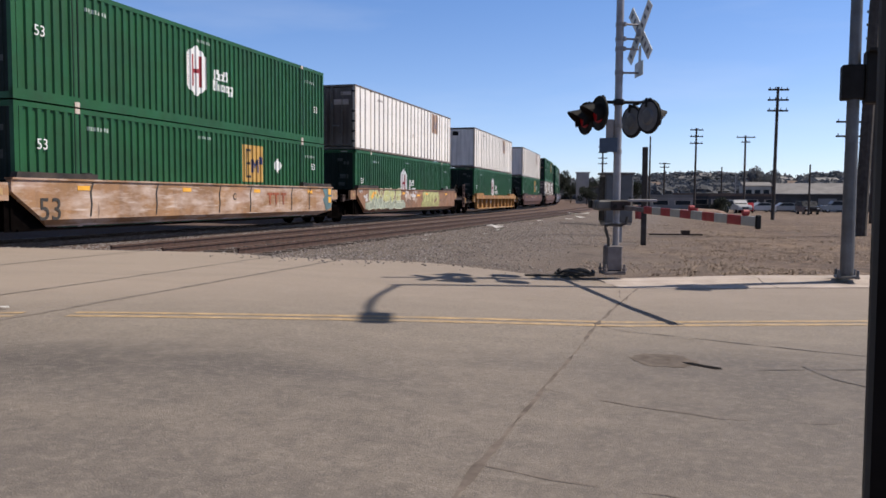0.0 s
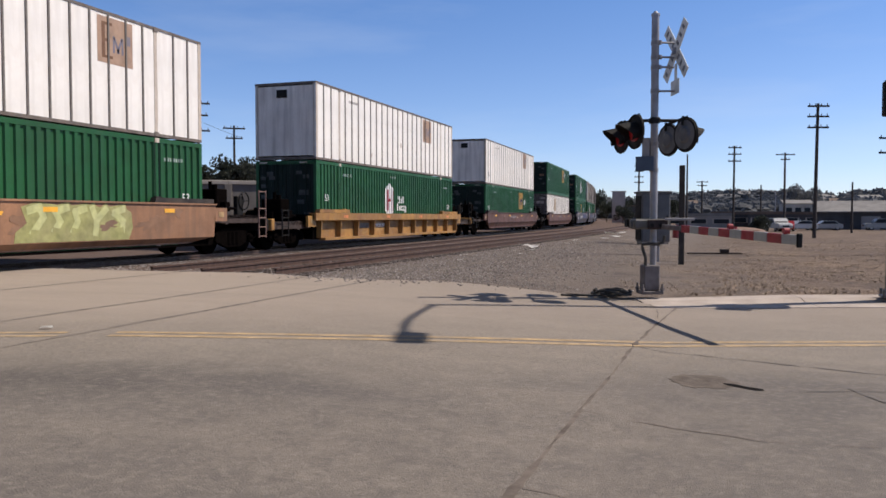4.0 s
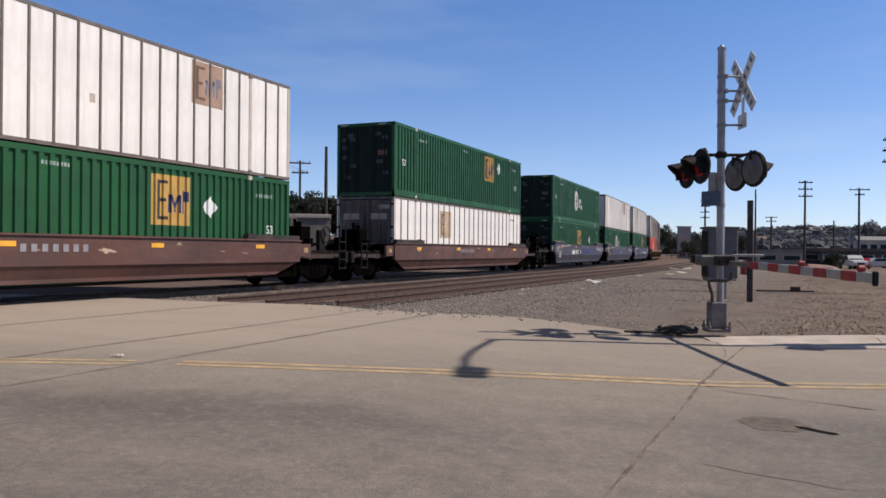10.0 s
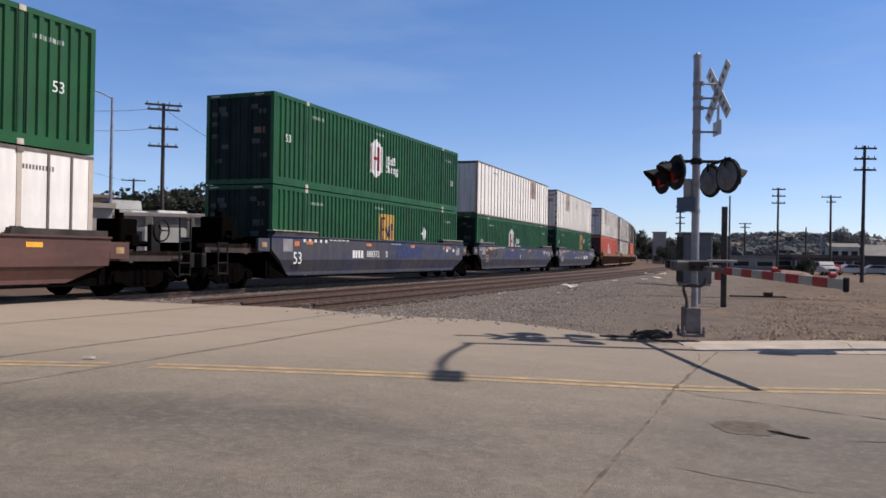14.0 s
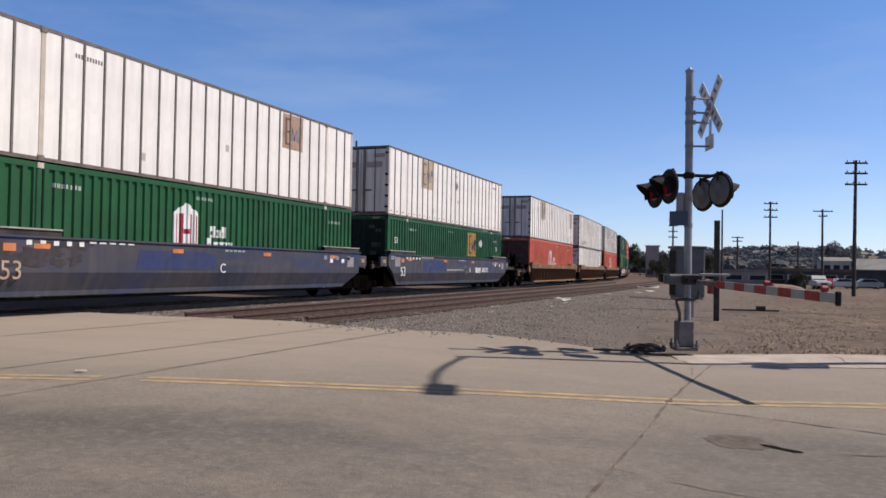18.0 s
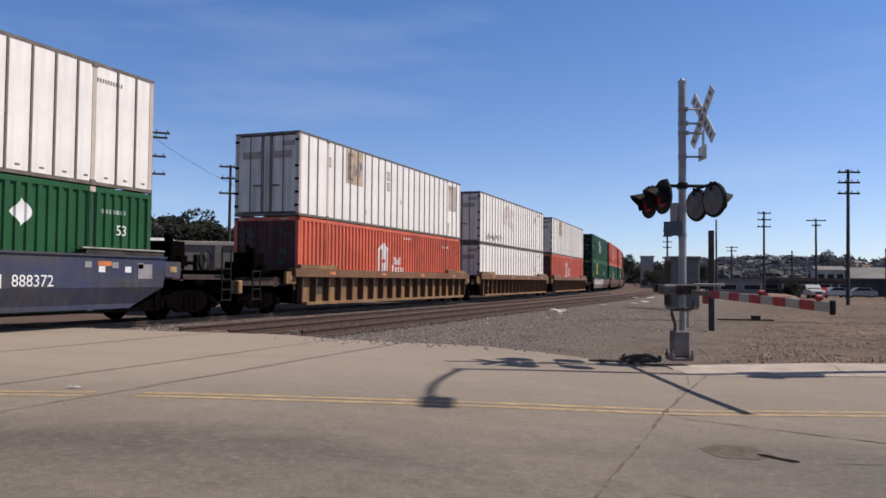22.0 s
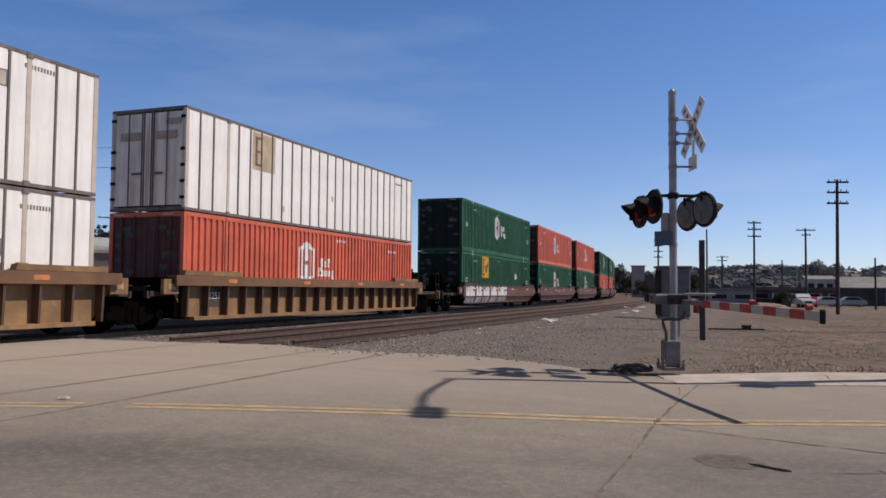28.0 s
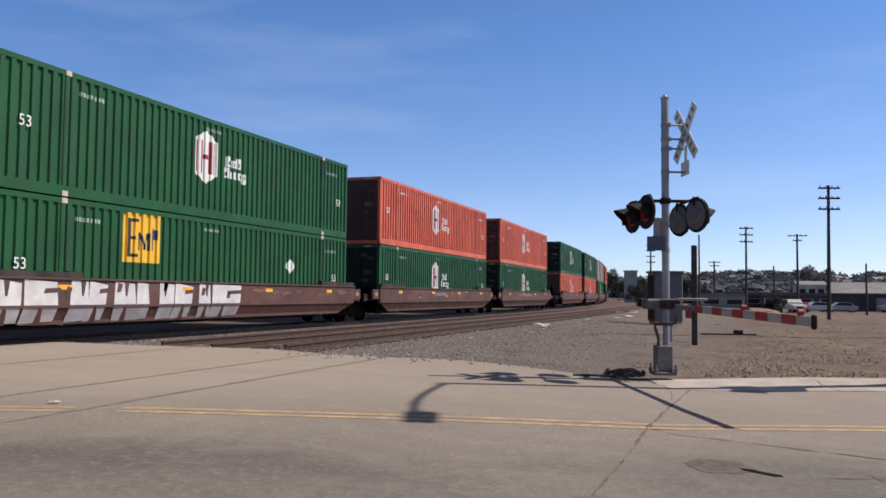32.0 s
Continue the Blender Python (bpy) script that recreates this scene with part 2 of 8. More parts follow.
def prism(bm, pts, axis, a, b):
    """A flat outline pushed from a to b along one axis; pts are the two other coordinates in x, y, z order."""
    def at(p, w):
        return {'x': (w, p[0], p[1]), 'y': (p[0], w, p[1]), 'z': (p[0], p[1], w)}[axis]
    lo, hi = [bm.verts.new(at(p, a)) for p in pts], [bm.verts.new(at(p, b)) for p in pts]
    bm.faces.new(lo)
    bm.faces.new(hi[::-1])
    for i in range(len(pts)):
        j = (i + 1) % len(pts)
        bm.faces.new((lo[i], hi[i], hi[j], lo[j]))
    bmesh.ops.recalc_face_normals(bm, faces=bm.faces[:])
    return bm


def tube(bm, pts, r, n=8):
    """A round bar swept along points."""
    pts = [Vector(p) for p in pts]
    rows, side = [], None
    for i, p in enumerate(pts):
        d = (pts[min(i + 1, len(pts) - 1)] - pts[max(i - 1, 0)]).normalized()
        if side is None:
            side = d.orthogonal().normalized()
        side = (side - d * side.dot(d)).normalized()
        up = d.cross(side)
        rows.append([bm.verts.new(p + (side * math.cos(2 * math.pi * k / n) + up * math.sin(2 * math.pi * k / n)) * r) for k in range(n)])
    for a, b in zip(rows, rows[1:]):
        for k in range(n):
            bm.faces.new((a[k], a[(k + 1) % n], b[(k + 1) % n], b[k]))
    bm.faces.new(rows[0][::-1])
    bm.faces.new(rows[-1])
    return bm


MESHES = {}


def mesh_of(key, build, material, smooth=False):
    """A mesh made once for its key and shared by all alike parts."""
    full = (key, material.name)
    if full not in MESHES:
        bm = bmesh.new()
        build(bm)
        me = bpy.data.meshes.new(key if isinstance(key, str) else str(key[0]))
        bm.to_mesh(me)
        bm.free()
        me.materials.append(material)
        if smooth:
            for p in me.polygons:
                p.use_smooth = True
        MESHES[full] = me
    return MESHES[full]


def part(name, build, material, parent, label="", key=None, at=(0, 0, 0), rot=(0, 0, 0), smooth=False):
    """One mesh object under a thing or a part. build: a function that fills a bmesh, or a finished bmesh."""
    if isinstance(build, bmesh.types.BMesh):
        me = bpy.data.meshes.new(name)
        build.to_mesh(me)
        build.free()
        me.materials.append(material)
    elif key is not None:
        me = mesh_of(key, build, material, smooth)
    else:
        bm = bmesh.new()
        build(bm)
        me = bpy.data.meshes.new(name)
        bm.to_mesh(me)
        bm.free()
        me.materials.append(material)
        if smooth:
            for p in me.polygons:
                p.use_smooth = True
    ob = new(name, me)
    ob.parent = parent
    ob.matrix_basis = pose(*at, *rot)
    if label:
        ob["label"] = label
    return ob


def thing(name, label, category, group="", kind="", at=(0, 0, 0), rot=(0, 0, 0)):
    ob = new(name)
    ob.empty_display_size = 0.2
    ob.matrix_basis = pose(*at, *rot)
    return tagged(ob, label, category, group, kind)


TEXTS = {}


def text_mesh(words, size, material, depth=0.004):
    """Lettering lying in its XZ plane, facing -Y, centred."""
    full = (words, size, material.name)
    if full not in TEXTS:
        cu = bpy.data.curves.new("lettering", 'FONT')
        cu.body, cu.size, cu.extrude = words, size, depth
        cu.align_x, cu.align_y = 'CENTER', 'CENTER'
        cu.resolution_u = 3
        tmp = bpy.data.objects.new("lettering", cu)
        scene.collection.objects.link(tmp)
        dg = bpy.context.evaluated_depsgraph_get()
        me = bpy.data.meshes.new_from_object(tmp.evaluated_get(dg))
        bpy.data.objects.remove(tmp)
        me.materials.clear()
        me.materials.append(material)
        me.transform(Euler((math.pi / 2, 0, 0)).to_matrix().to_4x4())
        TEXTS[full] = me
    return TEXTS[full]


def lettering(name, words, size, material, parent, at, rz=0.0, bold=0.0):
    ob = new(name, text_mesh(words, size, material))
    ob.parent = parent
    ob.matrix_basis = pose(*at, 0, 0, rz)
    return ob


# ---- the lie of the land ----
ROAD_DIR = Vector((0.937, 0.350))
ROAD_N = Vector((-0.350, 0.937))
ROAD_C = Vector((0.1, 8.68))
RAIL_TOP = 0.21
MAIN_TOP = 0.15
TRACK_X = -15.7       # the line that the train runs on
SIDING_X = -9.75      # the track beside it
CURVE_Y, CURVE_R = 31.0, 881.0


def ramp(x):
    """The street climbs gently to the tracks."""
    u = min(1.0, max(0.0, (-x - 0.6) / 5.0))
    return 0.125 * u * (1.35 - 0.35 * u)


def centre_y(x):
    return ROAD_C.y + (x - ROAD_C.x) * ROAD_DIR.y / ROAD_DIR.x


KERB_X = -0.6
FAR_EDGE = [(-400, -120.0), (-19, 7.0), (-18, 14.2), (-12, 14.35), (-9.1, 14.6), (-7.6, 13.95), (-6.0, 13.8), (-4.8, 14.0), (-3.6, 13.6), (-2.5, 13.0), (-1.4, 12.75), (-0.65, 12.6), (-0.6, 12.4)]


def far_edge(x):
    if x >= KERB_X:
        return centre_y(x) + 3.68 / ROAD_DIR.x
    for (x0, y0), (x1, y1) in zip(FAR_EDGE, FAR_EDGE[1:]):
        if x0 <= x <= x1:
            return y0 + (y1 - y0) * (x - x0) / (x1 - x0)
    return centre_y(x) + 4


def near_edge(x):
    return centre_y(x) - 10.5 / ROAD_DIR.x


def track_point(s, offset=0.0):
    """Place and heading on the line's curve at s metres along it; offset to the right of it."""
    u = max(0.0, s - CURVE_Y)
    a = u / CURVE_R
    x = TRACK_X - CURVE_R * (1 - math.cos(a))
    y = s if u == 0 else CURVE_Y + CURVE_R * math.sin(a)
    return x + offset * math.cos(a), y + offset * math.sin(a), a


def field_z(x, y):
    """Height of the open ground beyond the street."""
    z = ramp(x) * 0.3 + 0.07 + 0.03 * math.sin(x * 0.7) * math.cos(y * 0.5)
    if x < -6:
        z = min(z, 0.05)
    if y > 22:
        u = max(0.0, min(1.0, (x / y + 0.13) / 0.1))
        z = z * (1 - u) + (z - 0.0105 * min(y - 22, 75)) * u
    tx = track_point(y)[0]
    if tx - 4 < x < tx + 8.5 or abs(x - SIDING_X) < 1.6:
        z = 0.03
    if x < tx - 11 and y > 5:
        z = 0.03 + min(2.8, (tx - 11 - x) * 0.2)
    return z


def ground_material():
    m = bpy.data.materials.new("gravel_and_dry_grass")
    m.use_nodes = True
    t = m.node_tree
    b = t.nodes["Principled BSDF"]
    b.inputs["Roughness"].default_value = 0.95
    b.inputs["Specular IOR Level"].default_value = 0.1
    co = t.nodes.new("ShaderNodeTexCoord")
    sep = t.nodes.new("ShaderNodeSeparateXYZ")
    t.links.new(co.outputs["Object"], sep.inputs[0])

    def noise_fac(sc, detail=6, rough=0.6):
        n = t.nodes.new("ShaderNodeTexNoise")
        n.inputs["Scale"].default_value, n.inputs["Detail"].default_value, n.inputs["Roughness"].default_value = sc, detail, rough
        t.links.new(co.outputs["Object"], n.inputs["Vector"])
        return n.outputs["Fac"]

    def mr(v, a, c, lo=0.0, hi=1.0):
        r = t.nodes.new("ShaderNodeMapRange")
        for i, k in zip((1, 2, 3, 4), (a, c, lo, hi)):
            r.inputs[i].default_value = k
        t.links.new(v, r.inputs["Value"])
        return r.outputs["Result"]

    def mix(fac, a, c):
        x = t.nodes.new("ShaderNodeMix")
        x.data_type = 'RGBA'
        t.links.new(fac, x.inputs["Factor"])
        for i, k in ((6, a), (7, c)):
            if isinstance(k, tuple):
                x.inputs[i].default_value = (*k, 1)
            else:
                t.links.new(k, x.inputs[i])
        return x.outputs[2]

    gravel = mix(mr(noise_fac(28, 3), 0.38, 0.62), (0.09, 0.074, 0.067), (0.21, 0.178, 0.16))
    gravel = mix(mr(noise_fac(1.3), 0.35, 0.7, 0, 0.5), gravel, (0.2, 0.16, 0.13))
    gravel = mix(mr(noise_fac(0.8, 9, 0.7), 0.5, 0.64, 0, 0.6), gravel, (0.075, 0.062, 0.056))
    dirt = mix(mr(noise_fac(0.9), 0.35, 0.65), (0.2, 0.15, 0.118), (0.12, 0.092, 0.076))
    dirt = mix(mr(noise_fac(22, 4), 0.5, 0.8, 0, 0.5), dirt, (0.1, 0.078, 0.062))
    dirt = mix(mr(noise_fac(0.25), 0.5, 0.7, 0, 0.7), dirt, (0.27, 0.195, 0.14))
    dirt = mix(mr(noise_fac(0.16, 6, 0.65), 0.46, 0.6, 0, 0.75), dirt, (0.105, 0.08, 0.068))
    dirt = mix(mr(noise_fac(0.55, 8), 0.5, 0.62, 0, 0.6), dirt, (0.1, 0.08, 0.07))
    dirt = mix(mr(noise_fac(3.0, 6), 0.5, 0.66, 0, 0.7), dirt, (0.27, 0.2, 0.15))
    dirt = mix(mr(noise_fac(2.1, 9, 0.7), 0.52, 0.62, 0, 0.75), dirt, (0.085, 0.068, 0.06))
    add = t.nodes.new("ShaderNodeMath")
    add.operation = 'MULTIPLY_ADD'
    t.links.new(noise_fac(0.35), add.inputs[0])
    add.inputs[1].default_value = 6.0
    t.links.new(sep.outputs[0], add.inputs[2])
    side = mr(add.outputs[0], 0.5, 4.5)
    gravel = mix(mr(sep.outputs[0], -7.6, -9.2, 0, 0.65), gravel, (0.1, 0.062, 0.05))
    t.links.new(mix(side, gravel, dirt), b.inputs["Base Color"])
    bp = t.nodes.new("ShaderNodeBump")
    bp.inputs["Strength"].default_value, bp.inputs["Distance"].default_value = 0.9, 0.05
    t.links.new(noise_fac(24, 4), bp.inputs["Height"])
    t.links.new(bp.outputs["Normal"], b.inputs["Normal"])
    return m


def asphalt_material():
    m = bpy.data.materials.new("worn_asphalt")
    m.use_nodes = True
    t = m.node_tree
    b = t.nodes["Principled BSDF"]
    b.inputs["Roughness"].default_value = 0.85
    b.inputs["Specular IOR Level"].default_value = 0.25
    co = t.nodes.new("ShaderNodeTexCoord")
    sep = t.nodes.new("ShaderNodeSeparateXYZ")
    t.links.new(co.outputs["Object"], sep.inputs[0])

    def noise_fac(sc, detail=6, scale3=None):
        n = t.nodes.new("ShaderNodeTexNoise")
        n.inputs["Scale"].default_value, n.inputs["Detail"].default_value = sc, detail
        if scale3:
            mp = t.nodes.new("ShaderNodeMapping")
            mp.inputs["Rotation"].default_value = (0, 0, radians(-20.5))
            mp.inputs["Scale"].default_value = scale3
            t.links.new(co.outputs["Object"], mp.inputs["Vector"])
            t.links.new(mp.outputs["Vector"], n.inputs["Vector"])
        else:
            t.links.new(co.outputs["Object"], n.inputs["Vector"])
        return n.outputs["Fac"]

    def mr(v, a, c, lo=0.0, hi=1.0):
        r = t.nodes.new("ShaderNodeMapRange")
        for i, k in zip((1, 2, 3, 4), (a, c, lo, hi)):
            r.inputs[i].default_value = k
        t.links.new(v, r.inputs["Value"])
        return r.outputs["Result"]

    def mix(fac, a, c):
        x = t.nodes.new("ShaderNodeMix")
        x.data_type = 'RGBA'
        t.links.new(fac, x.inputs["Factor"])
        for i, k in ((6, a), (7, c)):
            if isinstance(k, tuple):
                x.inputs[i].default_value = (*k, 1)
            else:
                t.links.new(k, x.inputs[i])
        return x.outputs[2]

    base = mix(mr(noise_fac(0.5), 0.35, 0.65), (0.225, 0.19, 0.155), (0.175, 0.148, 0.122))
    base = mix(mr(noise_fac(1.0, 7, (0.35, 2.2, 1)), 0.4, 0.78, 0, 0.42), base, (0.125, 0.106, 0.09))
    base = mix(mr(noise_fac(3.2, 6), 0.46, 0.76, 0, 0.32), base, (0.11, 0.093, 0.078))
    base = mix(mr(noise_fac(60, 2), 0.4, 0.68, 0, 0.55), base, (0.31, 0.265, 0.22))
    base = mix(mr(noise_fac(45, 3), 0.52, 0.72, 0, 0.7), base, (0.07, 0.063, 0.058))
    # oil-stained wheel paths of the near lane
    near = t.nodes.new("ShaderNodeVectorMath")
    near.operation = 'DOT_PRODUCT'
    t.links.new(co.outputs["Object"], near.inputs[0])
    near.inputs[1].default_value = (ROAD_N.x, ROAD_N.y, 0)
    off = t.nodes.new("ShaderNodeMath")
    off.operation = 'SUBTRACT'
    t.links.new(near.outputs["Value"], off.inputs[0])
    off.inputs[1].default_value = ROAD_C.dot(ROAD_N)
    band = t.nodes.new("ShaderNodeMath")
    band.operation = 'MULTIPLY'
    t.links.new(mr(off.outputs[0], -6.0, -4.6), band.inputs[0])
    t.links.new(mr(off.outputs[0], -0.8, -2.0), band.inputs[1])
    stain = t.nodes.new("ShaderNodeMath")
    stain.operation = 'MULTIPLY'
    t.links.new(band.outputs[0], stain.inputs[0])
    t.links.new(mr(noise_fac(0.5, 7, (0.45, 1.1, 1)), 0.36, 0.6, 0.1, 0.85), stain.inputs[1])
    base = mix(stain.outputs[0], base, (0.108, 0.095, 0.087))
    # soft oil stain where vehicles wait
    spot = t.nodes.new("ShaderNodeMapping")
    spot.vector_type = 'TEXTURE'
    spot.inputs["Location"].default_value = (-4.4, 4.75, 0)
    spot.inputs["Rotation"].default_value = (0, 0, math.atan2(-ROAD_N.x, ROAD_N.y))
    spot.inputs["Scale"].default_value = (2.3, 0.75, 50)
    t.links.new(co.outputs["Object"], spot.inputs["Vector"])
    far_off = t.nodes.new("ShaderNodeVectorMath")
    far_off.operation = 'LENGTH'
    t.links.new(spot.outputs["Vector"], far_off.inputs[0])
    worn = t.nodes.new("ShaderNodeMath")
    worn.operation = 'MULTIPLY_ADD'
    t.links.new(noise_fac(2.2, 8), worn.inputs[0])
    worn.inputs[1].default_value = 1.0
    t.links.new(far_off.outputs["Value"], worn.inputs[2])
    base = mix(mr(worn.outputs[0], 1.6, 0.7, 0, 0.8), base, (0.08, 0.07, 0.064))
    # paler, dusty concrete towards the tracks
    dusty = t.nodes.new("ShaderNodeMath")
    dusty.operation = 'MULTIPLY_ADD'
    t.links.new(noise_fac(0.4), dusty.inputs[0])
    dusty.inputs[1].default_value = -3.0
    t.links.new(sep.outputs[0], dusty.inputs[2])
    far = t.nodes.new("ShaderNodeMath")
    far.operation = 'MULTIPLY'
    t.links.new(mr(dusty.outputs[0], -4.0, -8.0, 0, 0.6), far.inputs[0])
    t.links.new(mr(off.outputs[0], 0.0, 3.0), far.inputs[1])
    base = mix(far.outputs[0], base, (0.315, 0.26, 0.21))
    base = mix(mr(off.outputs[0], -0.5, 2.5, 0, 0.4), base, (0.33, 0.266, 0.22))
    base = mix(mr(noise_fac(0.9, 9, (0.3, 2.0, 1)), 0.44, 0.68, 0, 0.25), base, (0.19, 0.16, 0.135))
    base = mix(mr(noise_fac(2.6, 9), 0.5, 0.72, 0, 0.15), base, (0.35, 0.295, 0.245))
    base = mix(mr(off.outputs[0], -1.8, -4.5, 0, 0.4), base, (0.125, 0.108, 0.096))
    blot = t.nodes.new("ShaderNodeMath")
    blot.operation = 'MULTIPLY'
    t.links.new(mr(off.outputs[0], -1.0, -3.0), blot.inputs[0])
    t.links.new(mr(noise_fac(5.5, 12), 0.46, 0.68, 0, 0.38), blot.inputs[1])
    base = mix(blot.outputs[0], base, (0.088, 0.077, 0.071))
    base = mix(mr(noise_fac(16, 8), 0.5, 0.68, 0, 0.25), base, (0.3, 0.26, 0.22))
    base = mix(mr(noise_fac(160, 2), 0.62, 0.72, 0, 0.6), base, (0.42, 0.37, 0.32))
    t.links.new(base, b.inputs["Base Color"])
    bp = t.nodes.new("ShaderNodeBump")
    bp.inputs["Strength"].default_value, bp.inputs["Distance"].default_value = 0.5, 0.012
    t.links.new(noise_fac(90, 3), bp.inputs["Height"])
    t.links.new(bp.outputs["Normal"], b.inputs["Normal"])
    return m


GROUND = ground_material()
ASPHALT = asphalt_material()
CONCRETE = mat("pale_concrete", (0.44, 0.37, 0.32), 0.85, var=0.15, scale=2.0, bump=0.3, dirt=0.4, dirt_color=(0.2, 0.16, 0.12))
LINE_YELLOW = mat("worn_yellow_line", (0.43, 0.3, 0.16), 0.8, var=0.25, scale=7, dirt=0.9, dirt_color=(0.26, 0.205, 0.145), bump=0.2)
TAR = mat("tar_seal", (0.012, 0.01, 0.009), 0.9, var=0.25, scale=8, spec=0.05)
FLANGE = mat("flangeway_dirt", (0.205, 0.17, 0.14), 0.9, var=0.3, scale=6)
JOINT = mat("faded_joint_filler", (0.16, 0.132, 0.114), 0.9, var=0.35, scale=5, dirt=0.7, dirt_color=(0.2, 0.165, 0.14), spec=0.1)
CRACK = mat("crack_filler", (0.115, 0.098, 0.087), 0.85, var=0.3, scale=8)
RUST = mat("rusty_rail", (0.075, 0.038, 0.026), 0.75, var=0.3, scale=6, dirt=0.5, dirt_color=(0.06, 0.035, 0.025))
TIE = mat("weathered_timber", (0.06, 0.042, 0.034), 0.9, var=0.3, scale=5, bump=0.5, jitter=0.5)


def sheet(name, cols, rows_of, z_of, material):
    """A sheet of quads: columns in x, and for each of them the rows in y."""
    me = bpy.data.meshes.new(name)
    vs, fs, n = [], [], None
    for x in cols:
        ys = rows_of(x)
        n = len(ys)
        vs += [(x, y, z_of(x, y, j)) for j, y in enumerate(ys)]
    for i in range(len(cols) - 1):
        for j in range(n - 1):
            a = i * n + j
            fs.append((a, a + n, a + n + 1, a + 1))
    me.from_pydata(vs, [], fs)
    me.materials.append(material)
    for p in me.polygons:
        p.use_smooth = True
    return new(name, me)


cols = [-2500, -1200, -600, -300, -160, -90, -60, -45] + [-40 + 0.5 * i for i in range(77)] + [-0.65, -0.6, -0.55] + [-1.5 + 0.5 * i for i in range(64)] + [32, 36, 42, 50, 65, 90, 130, 200, 350, 600, 1200, 2500]
cols = sorted(set(cols))
DEPTHS = [0.0, 0.05] + [0.5 * i for i in range(1, 41)] + [22, 25, 29, 34, 40, 48, 58, 70, 90, 120, 170, 260, 420, 700, 1200, 2400]


def ground_rows(x):
    f, n = far_edge(x), near_edge(x)
    return [n - d for d in DEPTHS[::-3]] + [n + 0.05, f - 0.02] + [f + d for d in DEPTHS]


NEAR_COUNT = len(DEPTHS[::-3])


def ground_z(x, y, j):
    if j in (NEAR_COUNT, NEAR_COUNT + 1):
        return ramp(x) - 0.06
    if j < NEAR_COUNT:
        return ramp(x) + 0.08
    f = far_edge(x)
    d = max(0.0, min(1.0, (y - f) / 0.7))
    edge = ramp(x) + (0.004 if x < KERB_X else 0.02)
    z = edge * (1 - d) + field_z(x, y) * d
    return z


ground = tagged(sheet("ground", cols, ground_rows, ground_z, GROUND), "grey gravel and dry tan grass beside railway tracks", "ground", kind="structure")
road_cols = [c for c in cols if -400 < c < 400]
road = sheet("road", road_cols, lambda x: [near_edge(x) + (far_edge(x) - near_edge(x)) * i / 40 for i in range(41)],
             lambda x, y, j: ramp(x) + 0.004 * noise.noise((x * 0.6, y * 0.6, 0)), ASPHALT)
tagged(road, "worn grey asphalt street crossing the railway", "road", kind="structure")


def on_road(x, y):
    return ramp(x) + 0.004 * noise.noise((x * 0.6, y * 0.6, 0))


def strip(bm, pts, width, lift=0.003):
    """A thin band laid along points on the street."""
    last = None
    for i, p in enumerate(pts):
        a, c = Vector(pts[max(0, i - 1)]), Vector(pts[min(len(pts) - 1, i + 1)])
        d = (c - a).normalized()
        n = Vector((-d.y, d.x)) * (width[i] if isinstance(width, list) else width) / 2
        q = Vector(p)
        pair = [bm.verts.new((*(q + n), on_road(*(q + n)) + lift)), bm.verts.new((*(q - n), on_road(*(q - n)) + lift))]
        if last:
            bm.faces.new((last[0], last[1], pair[1], pair[0]))
        last = pair


def line_points(u0, u1, off, step=0.5):
    n = max(2, int(abs(u1 - u0) / step))
    return [tuple(ROAD_C + ROAD_DIR * (u0 + (u1 - u0) * i / n) + ROAD_N * off) for i in range(n + 1)]


# double yellow line, broken where the old track crosses
for u0, u1 in ((-6.25, 60), (-40, -6.75)):
    for off in (0.11, -0.11):
        bm = bmesh.new()
        strip(bm, line_points(u0, u1, off), 0.115)
        ob = part("centre_line", bm, LINE_YELLOW, None)
        tagged(ob, "worn yellow centre line painted on the asphalt", "road marking", "road markings", "structure")


# ---- the train ----
FADED_LABEL = mat("faded_door_label", (0.42, 0.33, 0.29), 0.6, var=0.2, scale=4, dirt=0.4, dirt_color=(0.3, 0.22, 0.18))
# pale door labels darkened to sit in the doors' painted shade
SHADED_LABEL = mat("shaded_label", (0.05, 0.052, 0.048), 0.6, var=0.2, scale=5, dirt=0.6, dirt_color=(0.02, 0.02, 0.018))
CL, CW, CH = 16.15, 2.59, 2.9


def corrugated(bm, x, out, length, z0, z1, pitch=0.278, depth=0.05):
    """A vertical corrugated sheet along y at x; out is the side that it faces."""
    n = int(length / pitch)
    y = -n * pitch / 2
    prof = []
    for i in range(n):
        a = y + i * pitch
        prof += [(a, 0), (a + pitch * 0.42, 0), (a + pitch * 0.52, -depth), (a + pitch * 0.9, -depth)]
    prof.append((y + n * pitch, 0))
    lo = [bm.verts.new((x + out * d, a, z0)) for a, d in prof]
    hi = [bm.verts.new((x + out * d, a, z1)) for a, d in prof]
    for i in range(len(prof) - 1):
        f = (lo[i], lo[i + 1], hi[i + 1], hi[i])
        bm.faces.new(f if out > 0 else f[::-1])


